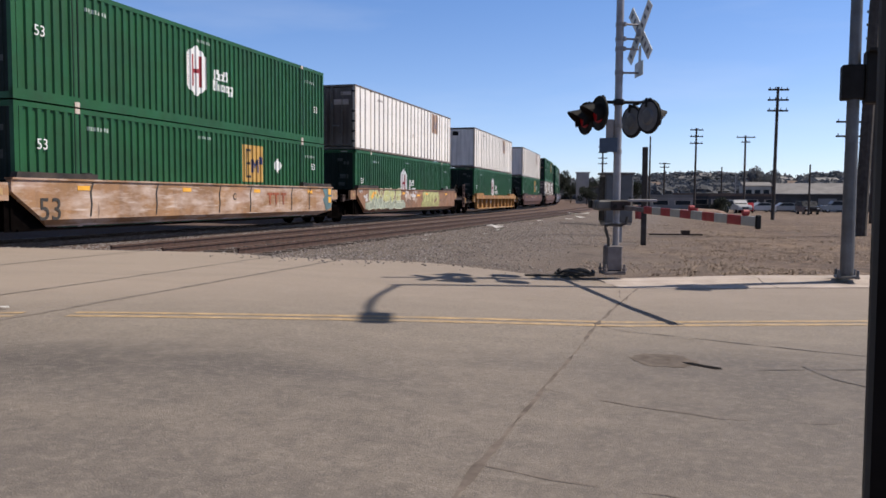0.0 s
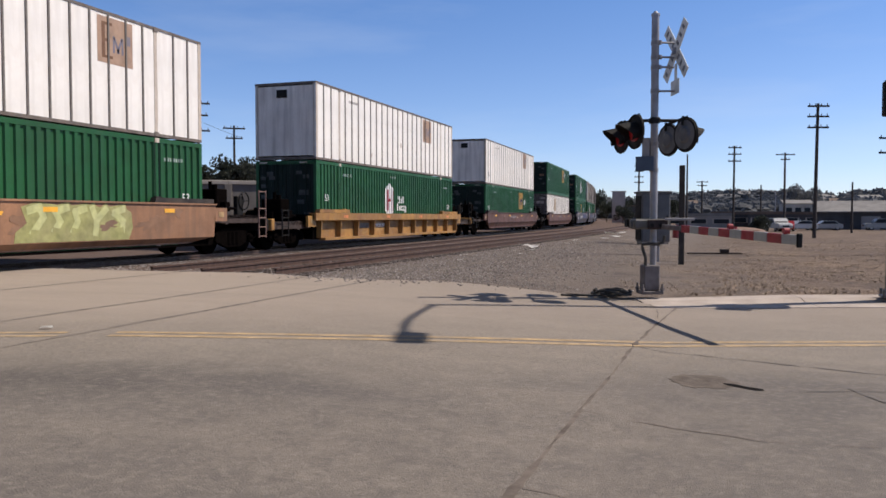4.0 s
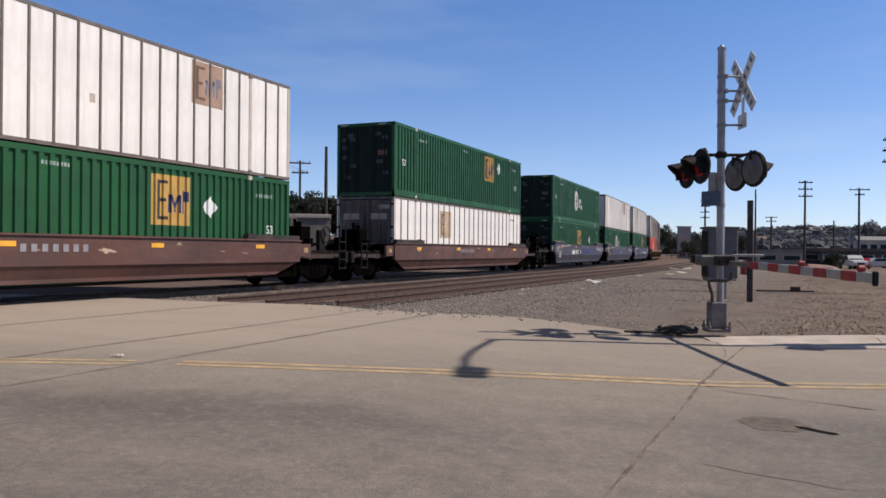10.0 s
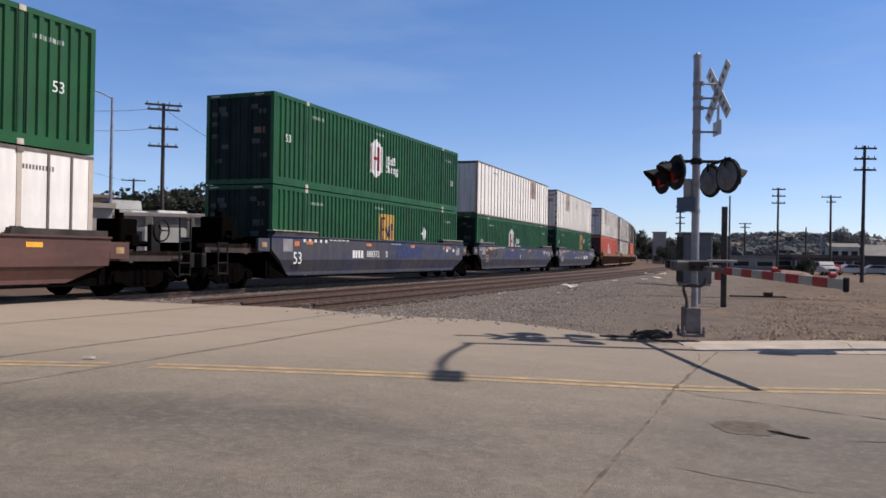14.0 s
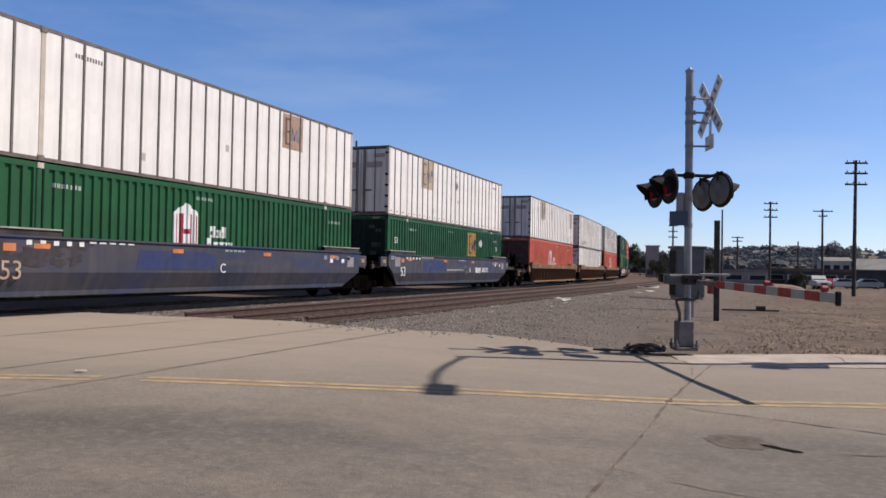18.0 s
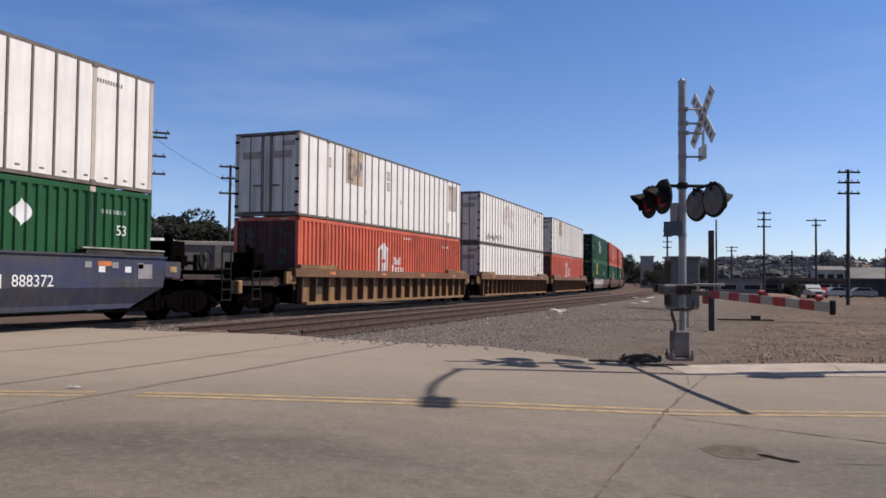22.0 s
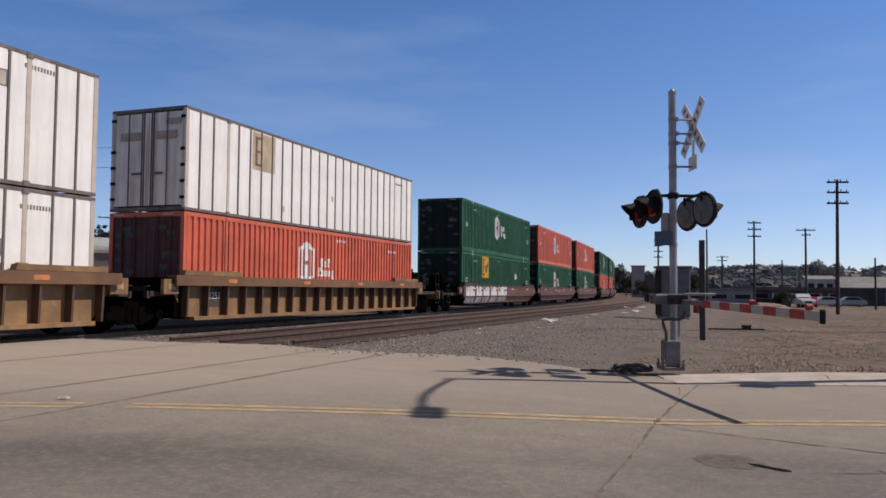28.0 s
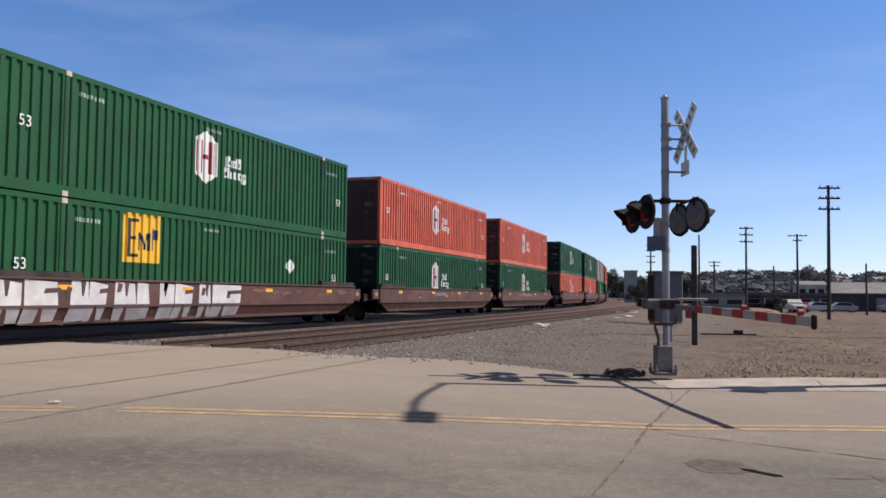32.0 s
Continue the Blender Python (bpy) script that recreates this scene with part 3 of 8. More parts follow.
def cont_frame(bm):
    h = CL / 2
    w = CW / 2
    for sx in (1, -1):
        for y in (-h, -6.1, 6.1, h):
            t = 0.13 if abs(y) > 7 else 0.1
            y0 = y if y == -h else y - t if y == h else y - t / 2
            box(bm, sx * w if sx < 0 else w - 0.12, sx * w + 0.12 if sx < 0 else w, y0, y0 + t, 0.12, CH - 0.1)
        box(bm, min(sx * w, sx * (w - 0.1)), max(sx * w, sx * (w - 0.1)), -h, h, 0.0, 0.24)
        box(bm, min(sx * w, sx * (w - 0.1)), max(sx * w, sx * (w - 0.1)), -h, h, CH - 0.12, CH)
    for y0 in (-h, h - 0.12):
        box(bm, -w, w, y0, y0 + 0.12, 0.0, 0.15)
        box(bm, -w, w, y0, y0 + 0.12, CH - 0.13, CH)


def casting(bm):
    box(bm, -0.085, 0.085, -0.085, 0.085, 0, 0.122)


def smooth_posts(bm, x):
    box(bm, x - 0.014, x + 0.012, -0.027, 0.027, 0.08, CH - 0.07)


def moulded(bm, x0, x1, y, proud, spots, half_w):
    """An upright plate facing -y with raised ribs at the given places, in one piece."""
    pts = [(x0, y)]
    for x in sorted(spots):
        pts += [(x - half_w - 0.015, y), (x - half_w, y - proud), (x + half_w, y - proud), (x + half_w + 0.015, y)]
    pts += [(x1, y), (x1, y + 0.05), (x0, y + 0.05)]
    prism(bm, pts, 'z', 0.15, CH - 0.13)


def hinge(bm):
    box(bm, -0.07, 0.07, -0.03, 0.02, -0.04, 0.04)


def panel(bm, dy, dz):
    box(bm, 0, 0.006, -dy / 2, dy / 2, -dz / 2, dz / 2)


PITCH, DEPTH = 0.278, 0.05
RIDGED = [False]   # whether the container in hand has corrugated sides


def dip(y):
    """How far the corrugated side lies back at y."""
    if abs(abs(y) - 6.1) < 0.1:
        return -0.004
    n = int((CL - 0.2) / PITCH)
    u = ((y + n * PITCH / 2) / PITCH) % 1.0
    return DEPTH * (0 if u < 0.42 else (u - 0.42) / 0.1 if u < 0.52 else 1 if u < 0.9 else (1 - u) / 0.1)


def paint(parent, name, poly, y, z, material, lift=0.0, label=""):
    """A convex painted shape round (y, z) on a container's side, following the corrugations."""
    ys = [y + p for p, q in poly]
    lo, hi = min(ys), max(ys)
    cuts = set(ys)
    if RIDGED[0]:
        n = int((CL - 0.2) / PITCH)
        k = int((lo + n * PITCH / 2) / PITCH)
        while -n * PITCH / 2 + k * PITCH < hi:
            for u in (0.0, 0.42, 0.52, 0.9):
                c = -n * PITCH / 2 + (k + u) * PITCH
                if lo < c < hi:
                    cuts.add(c)
            k += 1
    bm = bmesh.new()
    last = None
    for c in sorted(cuts):
        zs = []
        for (p0, q0), (p1, q1) in zip(poly, poly[1:] + poly[:1]):
            a0, a1 = y + p0, y + p1
            if abs(a0 - c) < 1e-6:
                zs.append(q0)
            if min(a0, a1) < c < max(a0, a1):
                zs.append(q0 + (q1 - q0) * (c - a0) / (a1 - a0))
        x = (CW / 2 - 0.004 - dip(c) if RIDGED[0] else CW / 2 - 0.012) + 0.0025 + lift
        top, low = z + max(zs), z + min(zs)
        if top - low < 1e-4:
            top += 0.0005
        col = [bm.verts.new((x, c, low)), bm.verts.new((x, c, top))]
        if last:
            bm.faces.new((last[0], col[0], col[1], last[1]))
        last = col
    return part(name, bm, material, parent, label)


def rect(dy, dz):
    return [(-dy / 2, -dz / 2), (dy / 2, -dz / 2), (dy / 2, dz / 2), (-dy / 2, dz / 2)]


def turned(poly, a):
    c, s = math.cos(radians(a)), math.sin(radians(a))
    return [(p * c - q * s, p * s + q * c) for p, q in poly]


def decal(parent, name, y, z, dy, dz, material, lift=0.0, label="", rx=0):
    return paint(parent, name, turned(rect(dy, dz), rx), y, z, material, lift, label)


def hex_logo(parent, y, z, s=1.0, letters=DECAL_WHITE, inner=DECAL_RED, body=GREEN):
    """A white upright hexagon with two dark red uprights and a crossbar, and two lines of white bars beside it."""
    w, h = 1.05 * s, 1.55 * s
    lg = paint(parent, "logo", [(-w / 2, -h * 0.32), (0, -h / 2), (w / 2, -h * 0.32), (w / 2, h * 0.32), (0, h / 2), (-w / 2, h * 0.32)], y, z, DECAL_WHITE, 0.0, "white hexagon with a dark red emblem")
    for dy in (-0.2, 0.2):
        decal(lg, "emblem_bar", y + dy * s, z, 0.12 * s, 0.95 * s, inner, 0.002)
    decal(lg, "emblem_bar", y, z, 0.26 * s, 0.13 * s, inner, 0.0025)
    for dy in (-0.4, 0.4):
        decal(lg, "emblem_bar", y + dy * s, z, 0.05 * s, 0.9 * s, inner, 0.002)
    for row, widths in ((0.0, (0.26, 0.22, 0.22)), (-0.34, (0.27, 0.15, 0.22, 0.22, 0.22))):
        yy = y + (0.98 if row == 0 else 0.86) * s
        for k, wd in enumerate(widths):
            hgt = 0.32 if k == 0 or (row == 0 and k == 2) else 0.22
            drop = 0.1 if row < 0 and k == 4 else 0.0
            bar = decal(parent, "lettering_bar", yy + wd * s / 2, z + row * s + (hgt - 0.24 - drop) * s / 2, wd * s * 0.92, (hgt + drop) * s, letters)
            if wd > 0.16:
                decal(bar, "letter_gap", yy + wd * s / 2, z + row * s - (0.0 if k == 0 else 0.01) * s, wd * s * 0.26, 0.11 * s, body, 0.0015)
            yy += (wd + 0.025) * s


def square_logo(parent, y, z, bg, ink, s=1.0, faded=False):
    navy = DECAL_NAVY if bg in (DECAL_YELLOW, DECAL_AMBER) else DECAL_FADED_NAVY
    lg = decal(parent, "logo", y, z, 1.38 * s, 1.26 * s, bg, 0.0, "yellow square with dark uprights" if not faded else "faded tan square with a dark upright")
    decal(lg, "logo_bar", y - 0.46 * s, z, 0.13 * s, 0.98 * s, ink, 0.002)
    for dz, wd in ((0.45, 0.34), (0.0, 0.24), (-0.45, 0.36)):
        decal(lg, "logo_bar", y - 0.46 * s + wd * s / 2, z + dz * s, wd * s, 0.08 * s, ink, 0.0024)
    if not faded:
        for dy, tilt in ((-0.06, 0), (0.05, 24), (0.17, -24), (0.28, 0)):
            decal(lg, "logo_bar", y + dy * s, z - 0.08 * s, 0.075 * s, 0.46 * s, navy, 0.002, rx=tilt)
        decal(lg, "logo_bar", y + 0.42 * s, z - 0.02 * s, 0.075 * s, 0.6 * s, navy, 0.002)
        decal(lg, "logo_bar", y + 0.53 * s, z + 0.12 * s, 0.14 * s, 0.26 * s, navy, 0.0022)


def marks(parent, y, z, n, size, material, gap=1.35):
    """A row of small bars where a number stands."""
    for i in range(n):
        decal(parent, "number_bar", y + i * size * gap * 0.62, z, size * 0.5, size, material)


def container(color, sits, label, logos=(), end="door", group="shipping containers on the train"):
    steel = {"green": GREEN, "orange": ORANGE, "white": WHITE}[color]
    c = thing("shipping_container", label, "container", group)
    h = CL / 2
    RIDGED[0] = color != "white"
    ink = DECAL_WHITE if color != "white" else DECAL_BLACK
    if color == "white":
        for sx in (1, -1):
            for y in (-h, -6.16, 6.04, h - 0.13):
                part("post", lambda bm: box(bm, *sorted((0.0, sx * -0.12)), 0, 0.13 if abs(y) > 7 else 0.12, 0.08, CH - 0.07), WHITE_TRIM, c, key=("wpost", sx, abs(y) > 7), at=(sx * CW / 2, y, 0))
            for z, t in ((0.0, 0.08), (CH - 0.07, 0.07)):
                part("side_rail", lambda bm: box(bm, *sorted((0.004 * sx, sx * -0.1)), -h, h, 0, t), RUSTY_RAIL, c, key=("wrail", sx, t), at=(sx * CW / 2, 0, z))
        for e in (-1, 1):
            for z, t in ((0.0, 0.1), (CH - 0.09, 0.09)):
                part("end_rail", lambda bm: box(bm, -CW / 2 + 0.1, CW / 2 - 0.1, -0.06, 0.06, 0, t), RUSTY_RAIL, c, key=("werail", t), at=(0, e * (h - 0.056), z))
        for i in range(26):
            part("side_panel", lambda bm: box(bm, CW / 2 - 0.06, CW / 2 - 0.012, -CL / 52, CL / 52, 0.06, CH - 0.05), WHITE, c, key="flat_bay", at=(0, -h + CL * (i + 0.5) / 26, 0))
        part("side_panel", lambda bm: box(bm, -CW / 2 + 0.012, -CW / 2 + 0.06, -h, h, 0.14, CH - 0.1), WHITE, c, key="flat_side_b")
        n = 26
        for i in range(1, n):
            y = -h + CL * i / n
            if abs(abs(y) - 6.1) < 0.12:
                continue
            part("side_post", lambda bm: smooth_posts(bm, 0), POST, c, key="side_post", at=(CW / 2, y, 0))
        # lower door ends take the dark panel for the gap's shade
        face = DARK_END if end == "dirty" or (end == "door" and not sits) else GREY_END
        if end in ("door", "dirty", "pale_door"):
            for sx in (-1, 1):
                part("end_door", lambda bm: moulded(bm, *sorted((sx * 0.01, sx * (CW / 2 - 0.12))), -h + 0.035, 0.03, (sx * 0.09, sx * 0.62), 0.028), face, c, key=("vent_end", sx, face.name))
            for sx in (-1, 1):
                for z in (0.35, 0.8, 1.25, 1.7, 2.6):
                    part("hinge", hinge, BLACK, c, key="hinge", at=(sx * (CW / 2 - 0.085), -h - 0.01, z))
                for x in (0.13, 0.2, 0.66):
                    part("lock_rod", lambda bm: rod(bm, (0, 0, 0.1), (0, 0, CH - 0.08), 0.019, 8), RUSTY_RAIL, c, key="white_lock_rod", at=(sx * x, -h - 0.012, 0))
                part("door_plate", lambda bm: box(bm, -0.36, 0.36, -0.006, 0.002, -0.12, 0.12), FADED_LABEL, c, key="door_band", at=(sx * 0.62, -h + 0.002, 2.12))
                part("door_handle", lambda bm: box(bm, -0.16, 0.16, -0.04, 0.0, -0.03, 0.03), POST, c, key="white_door_handle", at=(sx * 0.36, -h - 0.01, 1.05))
            part("door_plate", lambda bm: box(bm, -0.25, 0.25, -0.006, 0.002, -0.08, 0.08), FADED_LABEL, c, key="door_mark", at=(0.85, -h + 0.002, 2.5))
        else:
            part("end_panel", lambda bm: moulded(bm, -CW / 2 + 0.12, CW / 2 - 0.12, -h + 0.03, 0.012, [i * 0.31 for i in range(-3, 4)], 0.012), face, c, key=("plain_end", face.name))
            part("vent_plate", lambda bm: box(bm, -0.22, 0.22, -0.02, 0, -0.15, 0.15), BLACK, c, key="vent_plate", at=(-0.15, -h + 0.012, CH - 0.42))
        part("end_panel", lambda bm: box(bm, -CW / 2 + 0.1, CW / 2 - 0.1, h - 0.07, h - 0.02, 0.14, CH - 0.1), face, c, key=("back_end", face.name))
    else:
        part("frame", cont_frame, steel, c, key="cont_frame")
        part("side_panel", lambda bm: corrugated(bm, CW / 2 - 0.004, 1, CL - 0.2, 0.2, CH - 0.1), steel, c, key="corr_a")
        part("side_panel", lambda bm: corrugated(bm, -CW / 2 + 0.004, -1, CL - 0.2, 0.14, CH - 0.1), steel, c, key="corr_b")
        # near ends get the darkened paint that stands for their shade
        shaded = SHADED_GREEN if color == "green" else SHADED_ORANGE
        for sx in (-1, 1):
            part("end_door", lambda bm: moulded(bm, *sorted((sx * 0.01, sx * (CW / 2 - 0.12))), -h + 0.045, 0.02, (sx * 0.24, sx * 0.58, sx * 0.96), 0.06), shaded, c, key=("door_end", sx))
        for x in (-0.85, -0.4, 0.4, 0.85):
            part("lock_rod", lambda bm: rod(bm, (0, 0, 0.1), (0, 0, CH - 0.08), 0.02, 8), shaded, c, key="lock_rod", at=(x, -h + 0.0, 0))
        part("end_panel", lambda bm: box(bm, -CW / 2 + 0.1, CW / 2 - 0.1, h - 0.07, h - 0.02, 0.14, CH - 0.1), steel, c, key="back_end")
        for x, z in ((-0.95, 2.25), (-0.6, 2.25), (-0.95, 1.95), (0.55, 2.45), (0.85, 2.3), (-0.95, 1.55), (-0.55, 1.2), (0.9, 0.9), (-0.8, 0.75)):
            part("door_label", lambda bm: box(bm, -0.13, 0.13, -0.004, 0.002, -0.07, 0.07), SHADED_LABEL, c, key="small_door_label", at=(x, -h + 0.019, z))
        for x in (-0.95, 0.75):
            part("door_trim", lambda bm: box(bm, -0.16, 0.16, -0.012, 0.0, -0.025, 0.025), WHITE_TRIM, c, key="door_trim", at=(x, -h, CH - 0.07))
        for x, z, dx, dz, mt in ((0.62, 1.35, 0.3, 0.16, DECAL_WHITE), (0.75, 1.7, 0.4, 0.2, DECAL_YELLOW if "e" in sits else GREY_END), (-0.7, 2.4, 0.3, 0.2, GREY_END)):
            part("door_label", lambda bm: box(bm, -dx / 2, dx / 2, -0.004, 0.002, -dz / 2, dz / 2), SHADED_LABEL if mt is not DECAL_YELLOW else DECAL_BROWN, c, key=("dlabel", dx, dz, mt is DECAL_YELLOW), at=(x, -h + 0.019, z))
    part("roof", lambda bm: box(bm, -CW / 2 + 0.08, CW / 2 - 0.08, -h + 0.1, h - 0.1, CH - 0.06, CH - 0.015), ROOF, c, key="cont_roof")
    for sx in (-1, 1):
        for y in (-6.1, 6.1):
            for z in (0.0, CH - 0.122):
                part("corner_casting", casting, {"green": WHITE_TRIM, "orange": ORANGE, "white": RUSTY_RAIL}[color], c, key="casting", at=(sx * (CW / 2 - 0.07), y, z))
    if color != "white":
        # strips in the darkened paint stand for grooves beside the posts
        for y in (-6.19, -6.01, 6.01, 6.19):
            part("seam", lambda bm: box(bm, -0.02, 0.003, -0.016, 0.016, 0.24, CH - 0.12), SHADED_GREEN if color == "green" else SHADED_ORANGE, c, key=("seam", color), at=(CW / 2, y, 0))
    for kind, y, z in logos:
        if kind == "hex":
            hex_logo(c, y, z, body=steel)
        elif kind == "hex_white":
            hex_logo(c, y, z, 1.0, inner=steel, body=steel)
        elif kind == "sq":
            square_logo(c, y, z, DECAL_YELLOW, DECAL_BLACK)
        elif kind == "sqa":
            square_logo(c, y, z, DECAL_AMBER, DECAL_BLACK)
        elif kind == "sqn":
            square_logo(c, y, z, DECAL_TAN, POST, 1.04)
        elif kind == "feet":
            for i in range(26):
                decal(c, "base_mark", -CL / 2 + CL * (i + 0.5) / 26, 0.2, 0.13, 0.045, POST)
            decal(c, "placard", 0.2, 2.0, 0.34, 0.34, POST, rx=45)
            marks(c, -0.1, 2.5, 5, 0.1, POST)
        elif kind == "panes":
            for yy in (6.55, 7.15):
                decal(c, "faded_panel", yy, 2.0, 0.5, 1.3, WHITE_TRIM)
            decal(c, "stain", 6.3, 0.45, 0.3, 0.55, WHITE_TRIM)
        elif kind == "sqw":
            square_logo(c, y, z, DECAL_MAROON, DECAL_BROWN, 0.9)
        elif kind == "sqf":
            square_logo(c, y, z, DECAL_TAN, DECAL_BROWN, 0.95, True)
        elif kind == "dia":
            decal(c, "placard", y, z, 0.42, 0.42, DECAL_WHITE, rx=45)
        elif kind == "num":
            marks(c, y, z, 11, 0.085, DECAL_DIM if color == "green" else ink)
        elif kind == "num2":
            marks(c, y, z, 10, 0.1, DECAL_DIM if color == "green" else POST if color == "white" else ink)
        elif kind == "n53":
            lettering("number_lettering", "53", 0.36, ink, c, (CW / 2 + 0.004, y, z), 90)
        elif kind == "ghost":
            rnd = random.Random(17)
            for k in range(12):
                cy, cz = y + rnd.uniform(-1.2, 1.2), z + rnd.uniform(-0.55, 0.5)
                size = rnd.uniform(0.2, 0.5)
                poly = [(size * math.cos(a * 0.785) * rnd.uniform(0.7, 1.2), 0.75 * size * math.sin(a * 0.785) * rnd.uniform(0.7, 1.2)) for a in range(8)]
                paint(c, "faded_patch", poly, cy, cz, GHOST, 0.0005 * k)
            for k in range(34):
                decal(c, "scrawl", y - 5.0 + k * 0.1 + rnd.uniform(-0.08, 0.08), 0.4 + rnd.uniform(-0.1, 0.12), rnd.uniform(0.05, 0.1), rnd.uniform(0.16, 0.4), POST, lift=0.0008 + 0.00003 * k, rx=rnd.uniform(-70, 70))
        elif kind == "spot":
            decal(c, "scuff", y, z, 0.16, 0.2, WHITE_TRIM)
        elif kind == "box":
            decal(c, "patch", y, z, 0.3, 0.36, POST)
            decal(c, "patch", y, z, 0.24, 0.3, WHITE_TRIM, lift=0.002)
    return c


END_PLATE = mat("faded_end_plate", (0.42, 0.27, 0.12), 0.5, var=0.15, dirt=0.4)
DARK_GUIDE = mat("dark_guide_steel", (0.016, 0.012, 0.011), 0.75, var=0.25, scale=3, dirt=0.4)
PINKISH = mat("faded_ladder_paint", (0.2, 0.12, 0.1), 0.7, var=0.2, scale=4, dirt=0.4, dirt_color=(0.07, 0.045, 0.035))


def patchy(base, layers):
    """Lays soft, ragged patches over a paint: (stretch, scale, from, to, strength, colour) each."""
    t = base.node_tree
    b = t.nodes["Principled BSDF"]
    co = [n for n in t.nodes if n.bl_idname == "ShaderNodeTexCoord"][0]
    color = b.inputs["Base Color"].links[0].from_socket
    for stretch3, sc, lo, hi, top, c in layers:
        mp = t.nodes.new("ShaderNodeMapping")
        mp.inputs["Scale"].default_value = stretch3
        mp.inputs["Location"].default_value = (0, sc * 3.1, sc)
        t.links.new(co.outputs["Object"], mp.inputs["Vector"])
        n = t.nodes.new("ShaderNodeTexNoise")
        n.inputs["Scale"].default_value, n.inputs["Detail"].default_value, n.inputs["Roughness"].default_value = sc, 9, 0.62
        t.links.new(mp.outputs["Vector"], n.inputs["Vector"])
        r = t.nodes.new("ShaderNodeMapRange")
        for i, k in zip((1, 2, 3, 4), (lo, hi, 0.0, top)):
            r.inputs[i].default_value = k
        t.links.new(n.outputs["Fac"], r.inputs["Value"])
        x = t.nodes.new("ShaderNodeMix")
        x.data_type = 'RGBA'
        t.links.new(r.outputs["Result"], x.inputs["Factor"])
        t.links.new(color, x.inputs[6])
        x.inputs[7].default_value = (*c, 1)
        color = x.outputs[2]
    t.links.new(color, b.inputs["Base Color"])
    return base


FADED = patchy(mat("faded_car_paint", (0.37, 0.2, 0.09), 0.6, var=0.2, scale=1.3, dirt=0.4, streak=0.35, dirt_color=(0.15, 0.09, 0.06)),
               (((1, 0.5, 1.6), 1.5, 0.46, 0.66, 0.8, (0.55, 0.43, 0.36)), ((1, 0.35, 3.0), 2.6, 0.55, 0.7, 0.7, (0.66, 0.56, 0.5)),
                ((1, 0.6, 1.2), 0.9, 0.52, 0.68, 0.65, (0.3, 0.17, 0.12)), ((1, 3.0, 0.5), 1.6, 0.63, 0.68, 0.75, (0.1, 0.06, 0.045))))
patchy(BLUE_CAR, (((1, 0.3, 1.5), 0.8, 0.47, 0.62, 0.75, (0.026, 0.036, 0.1)), ((1, 0.25, 2.0), 1.3, 0.56, 0.72, 0.6, (0.07, 0.062, 0.062))))
patchy(BROWN, (((1, 0.3, 1.6), 1.1, 0.5, 0.68, 0.6, (0.15, 0.075, 0.06)), ((1, 0.5, 1.0), 1.0, 0.55, 0.7, 0.6, (0.06, 0.028, 0.022))))
patchy(OCHRE, (((1, 0.8, 0.7), 1.2, 0.5, 0.66, 0.6, (0.15, 0.07, 0.035)), ((1, 1.0, 1.0), 2.2, 0.58, 0.7, 0.5, (0.38, 0.25, 0.12))))
patchy(YELLOW_CAR, (((1, 0.8, 0.8), 1.3, 0.52, 0.66, 0.6, (0.2, 0.085, 0.035)), ((1, 0.6, 1.4), 1.9, 0.56, 0.7, 0.5, (0.46, 0.3, 0.12))))
patchy(WHITE, (((1, 1.0, 0.35), 1.7, 0.56, 0.72, 0.3, (0.5, 0.4, 0.32)), ((1, 0.5, 0.5), 0.7, 0.54, 0.7, 0.22, (0.62, 0.55, 0.48))))
DARK_SILL = mat("dark_sill_paint", (0.05, 0.03, 0.025), 0.75, var=0.3, scale=3, dirt=0.5, dirt_color=(0.02, 0.015, 0.012))
RUBBER = mat("black_rubber", (0.045, 0.04, 0.036), 0.7, var=0.2, scale=8, dirt=0.4, dirt_color=(0.08, 0.065, 0.05))
# wells: (paint, height of the side, ribs)
WELLS = {"tan": (TAN, 1.45, 0), "faded": (FADED, 1.45, 0), "yellow": (YELLOW_CAR, 1.22, 10), "brown": (BROWN, 1.36, 0), "blue": (BLUE_CAR, 1.6, 0), "ochre": (OCHRE, 1.42, 18)}


def well_side(bm, sx, top, half):
    """The side of a well: an upright plate with a flange on top and a lower edge that leans in."""
    o, i = sx * 1.52, sx * 1.36
    pts = [(sx * 1.40, 0.26), (o, 0.42), (o, top - 0.04), (o, top), (i, top), (i, 0.26)]
    prism(bm, pts, 'y', -half, half)


def well_side_cut(bm, sx, top, half):
    o, i = sx * 1.335, sx * 1.305
    pts = [(-half, top), (half, top), (half, 0.95), (half - 0.5, 0.28), (-half + 0.5, 0.28), (-half, 0.95)]
    prism(bm, pts, 'x', min(o, i), max(o, i))


def well_flange(bm, sx, top, half):
    x0, x1 = sorted((sx * 1.30, sx * 1.60))
    box(bm, x0, x1, -half, half, top - 0.05, top + 0.006)
    box(bm, *sorted((sx * 1.535, sx * 1.605)), -half, half, top - 0.27, top - 0.05)


def well_rib(bm, top):
    prism(bm, [(0, 0.29), (0.19, 0.29), (0.24, top - 0.06), (0, top - 0.06)], 'y', -0.032, 0.032)


def sill(bm, sx, half):
    box(bm, *sorted((sx * 1.28, sx * 1.57)), -half, half, 0.2, 0.3)


def platform(bm, top, y0, y1):
    box(bm, -1.25, 1.25, y0, y1, top - 0.42, top - 0.3)
    box(bm, -0.4, 0.4, y0, y1, 0.55, top - 0.42)


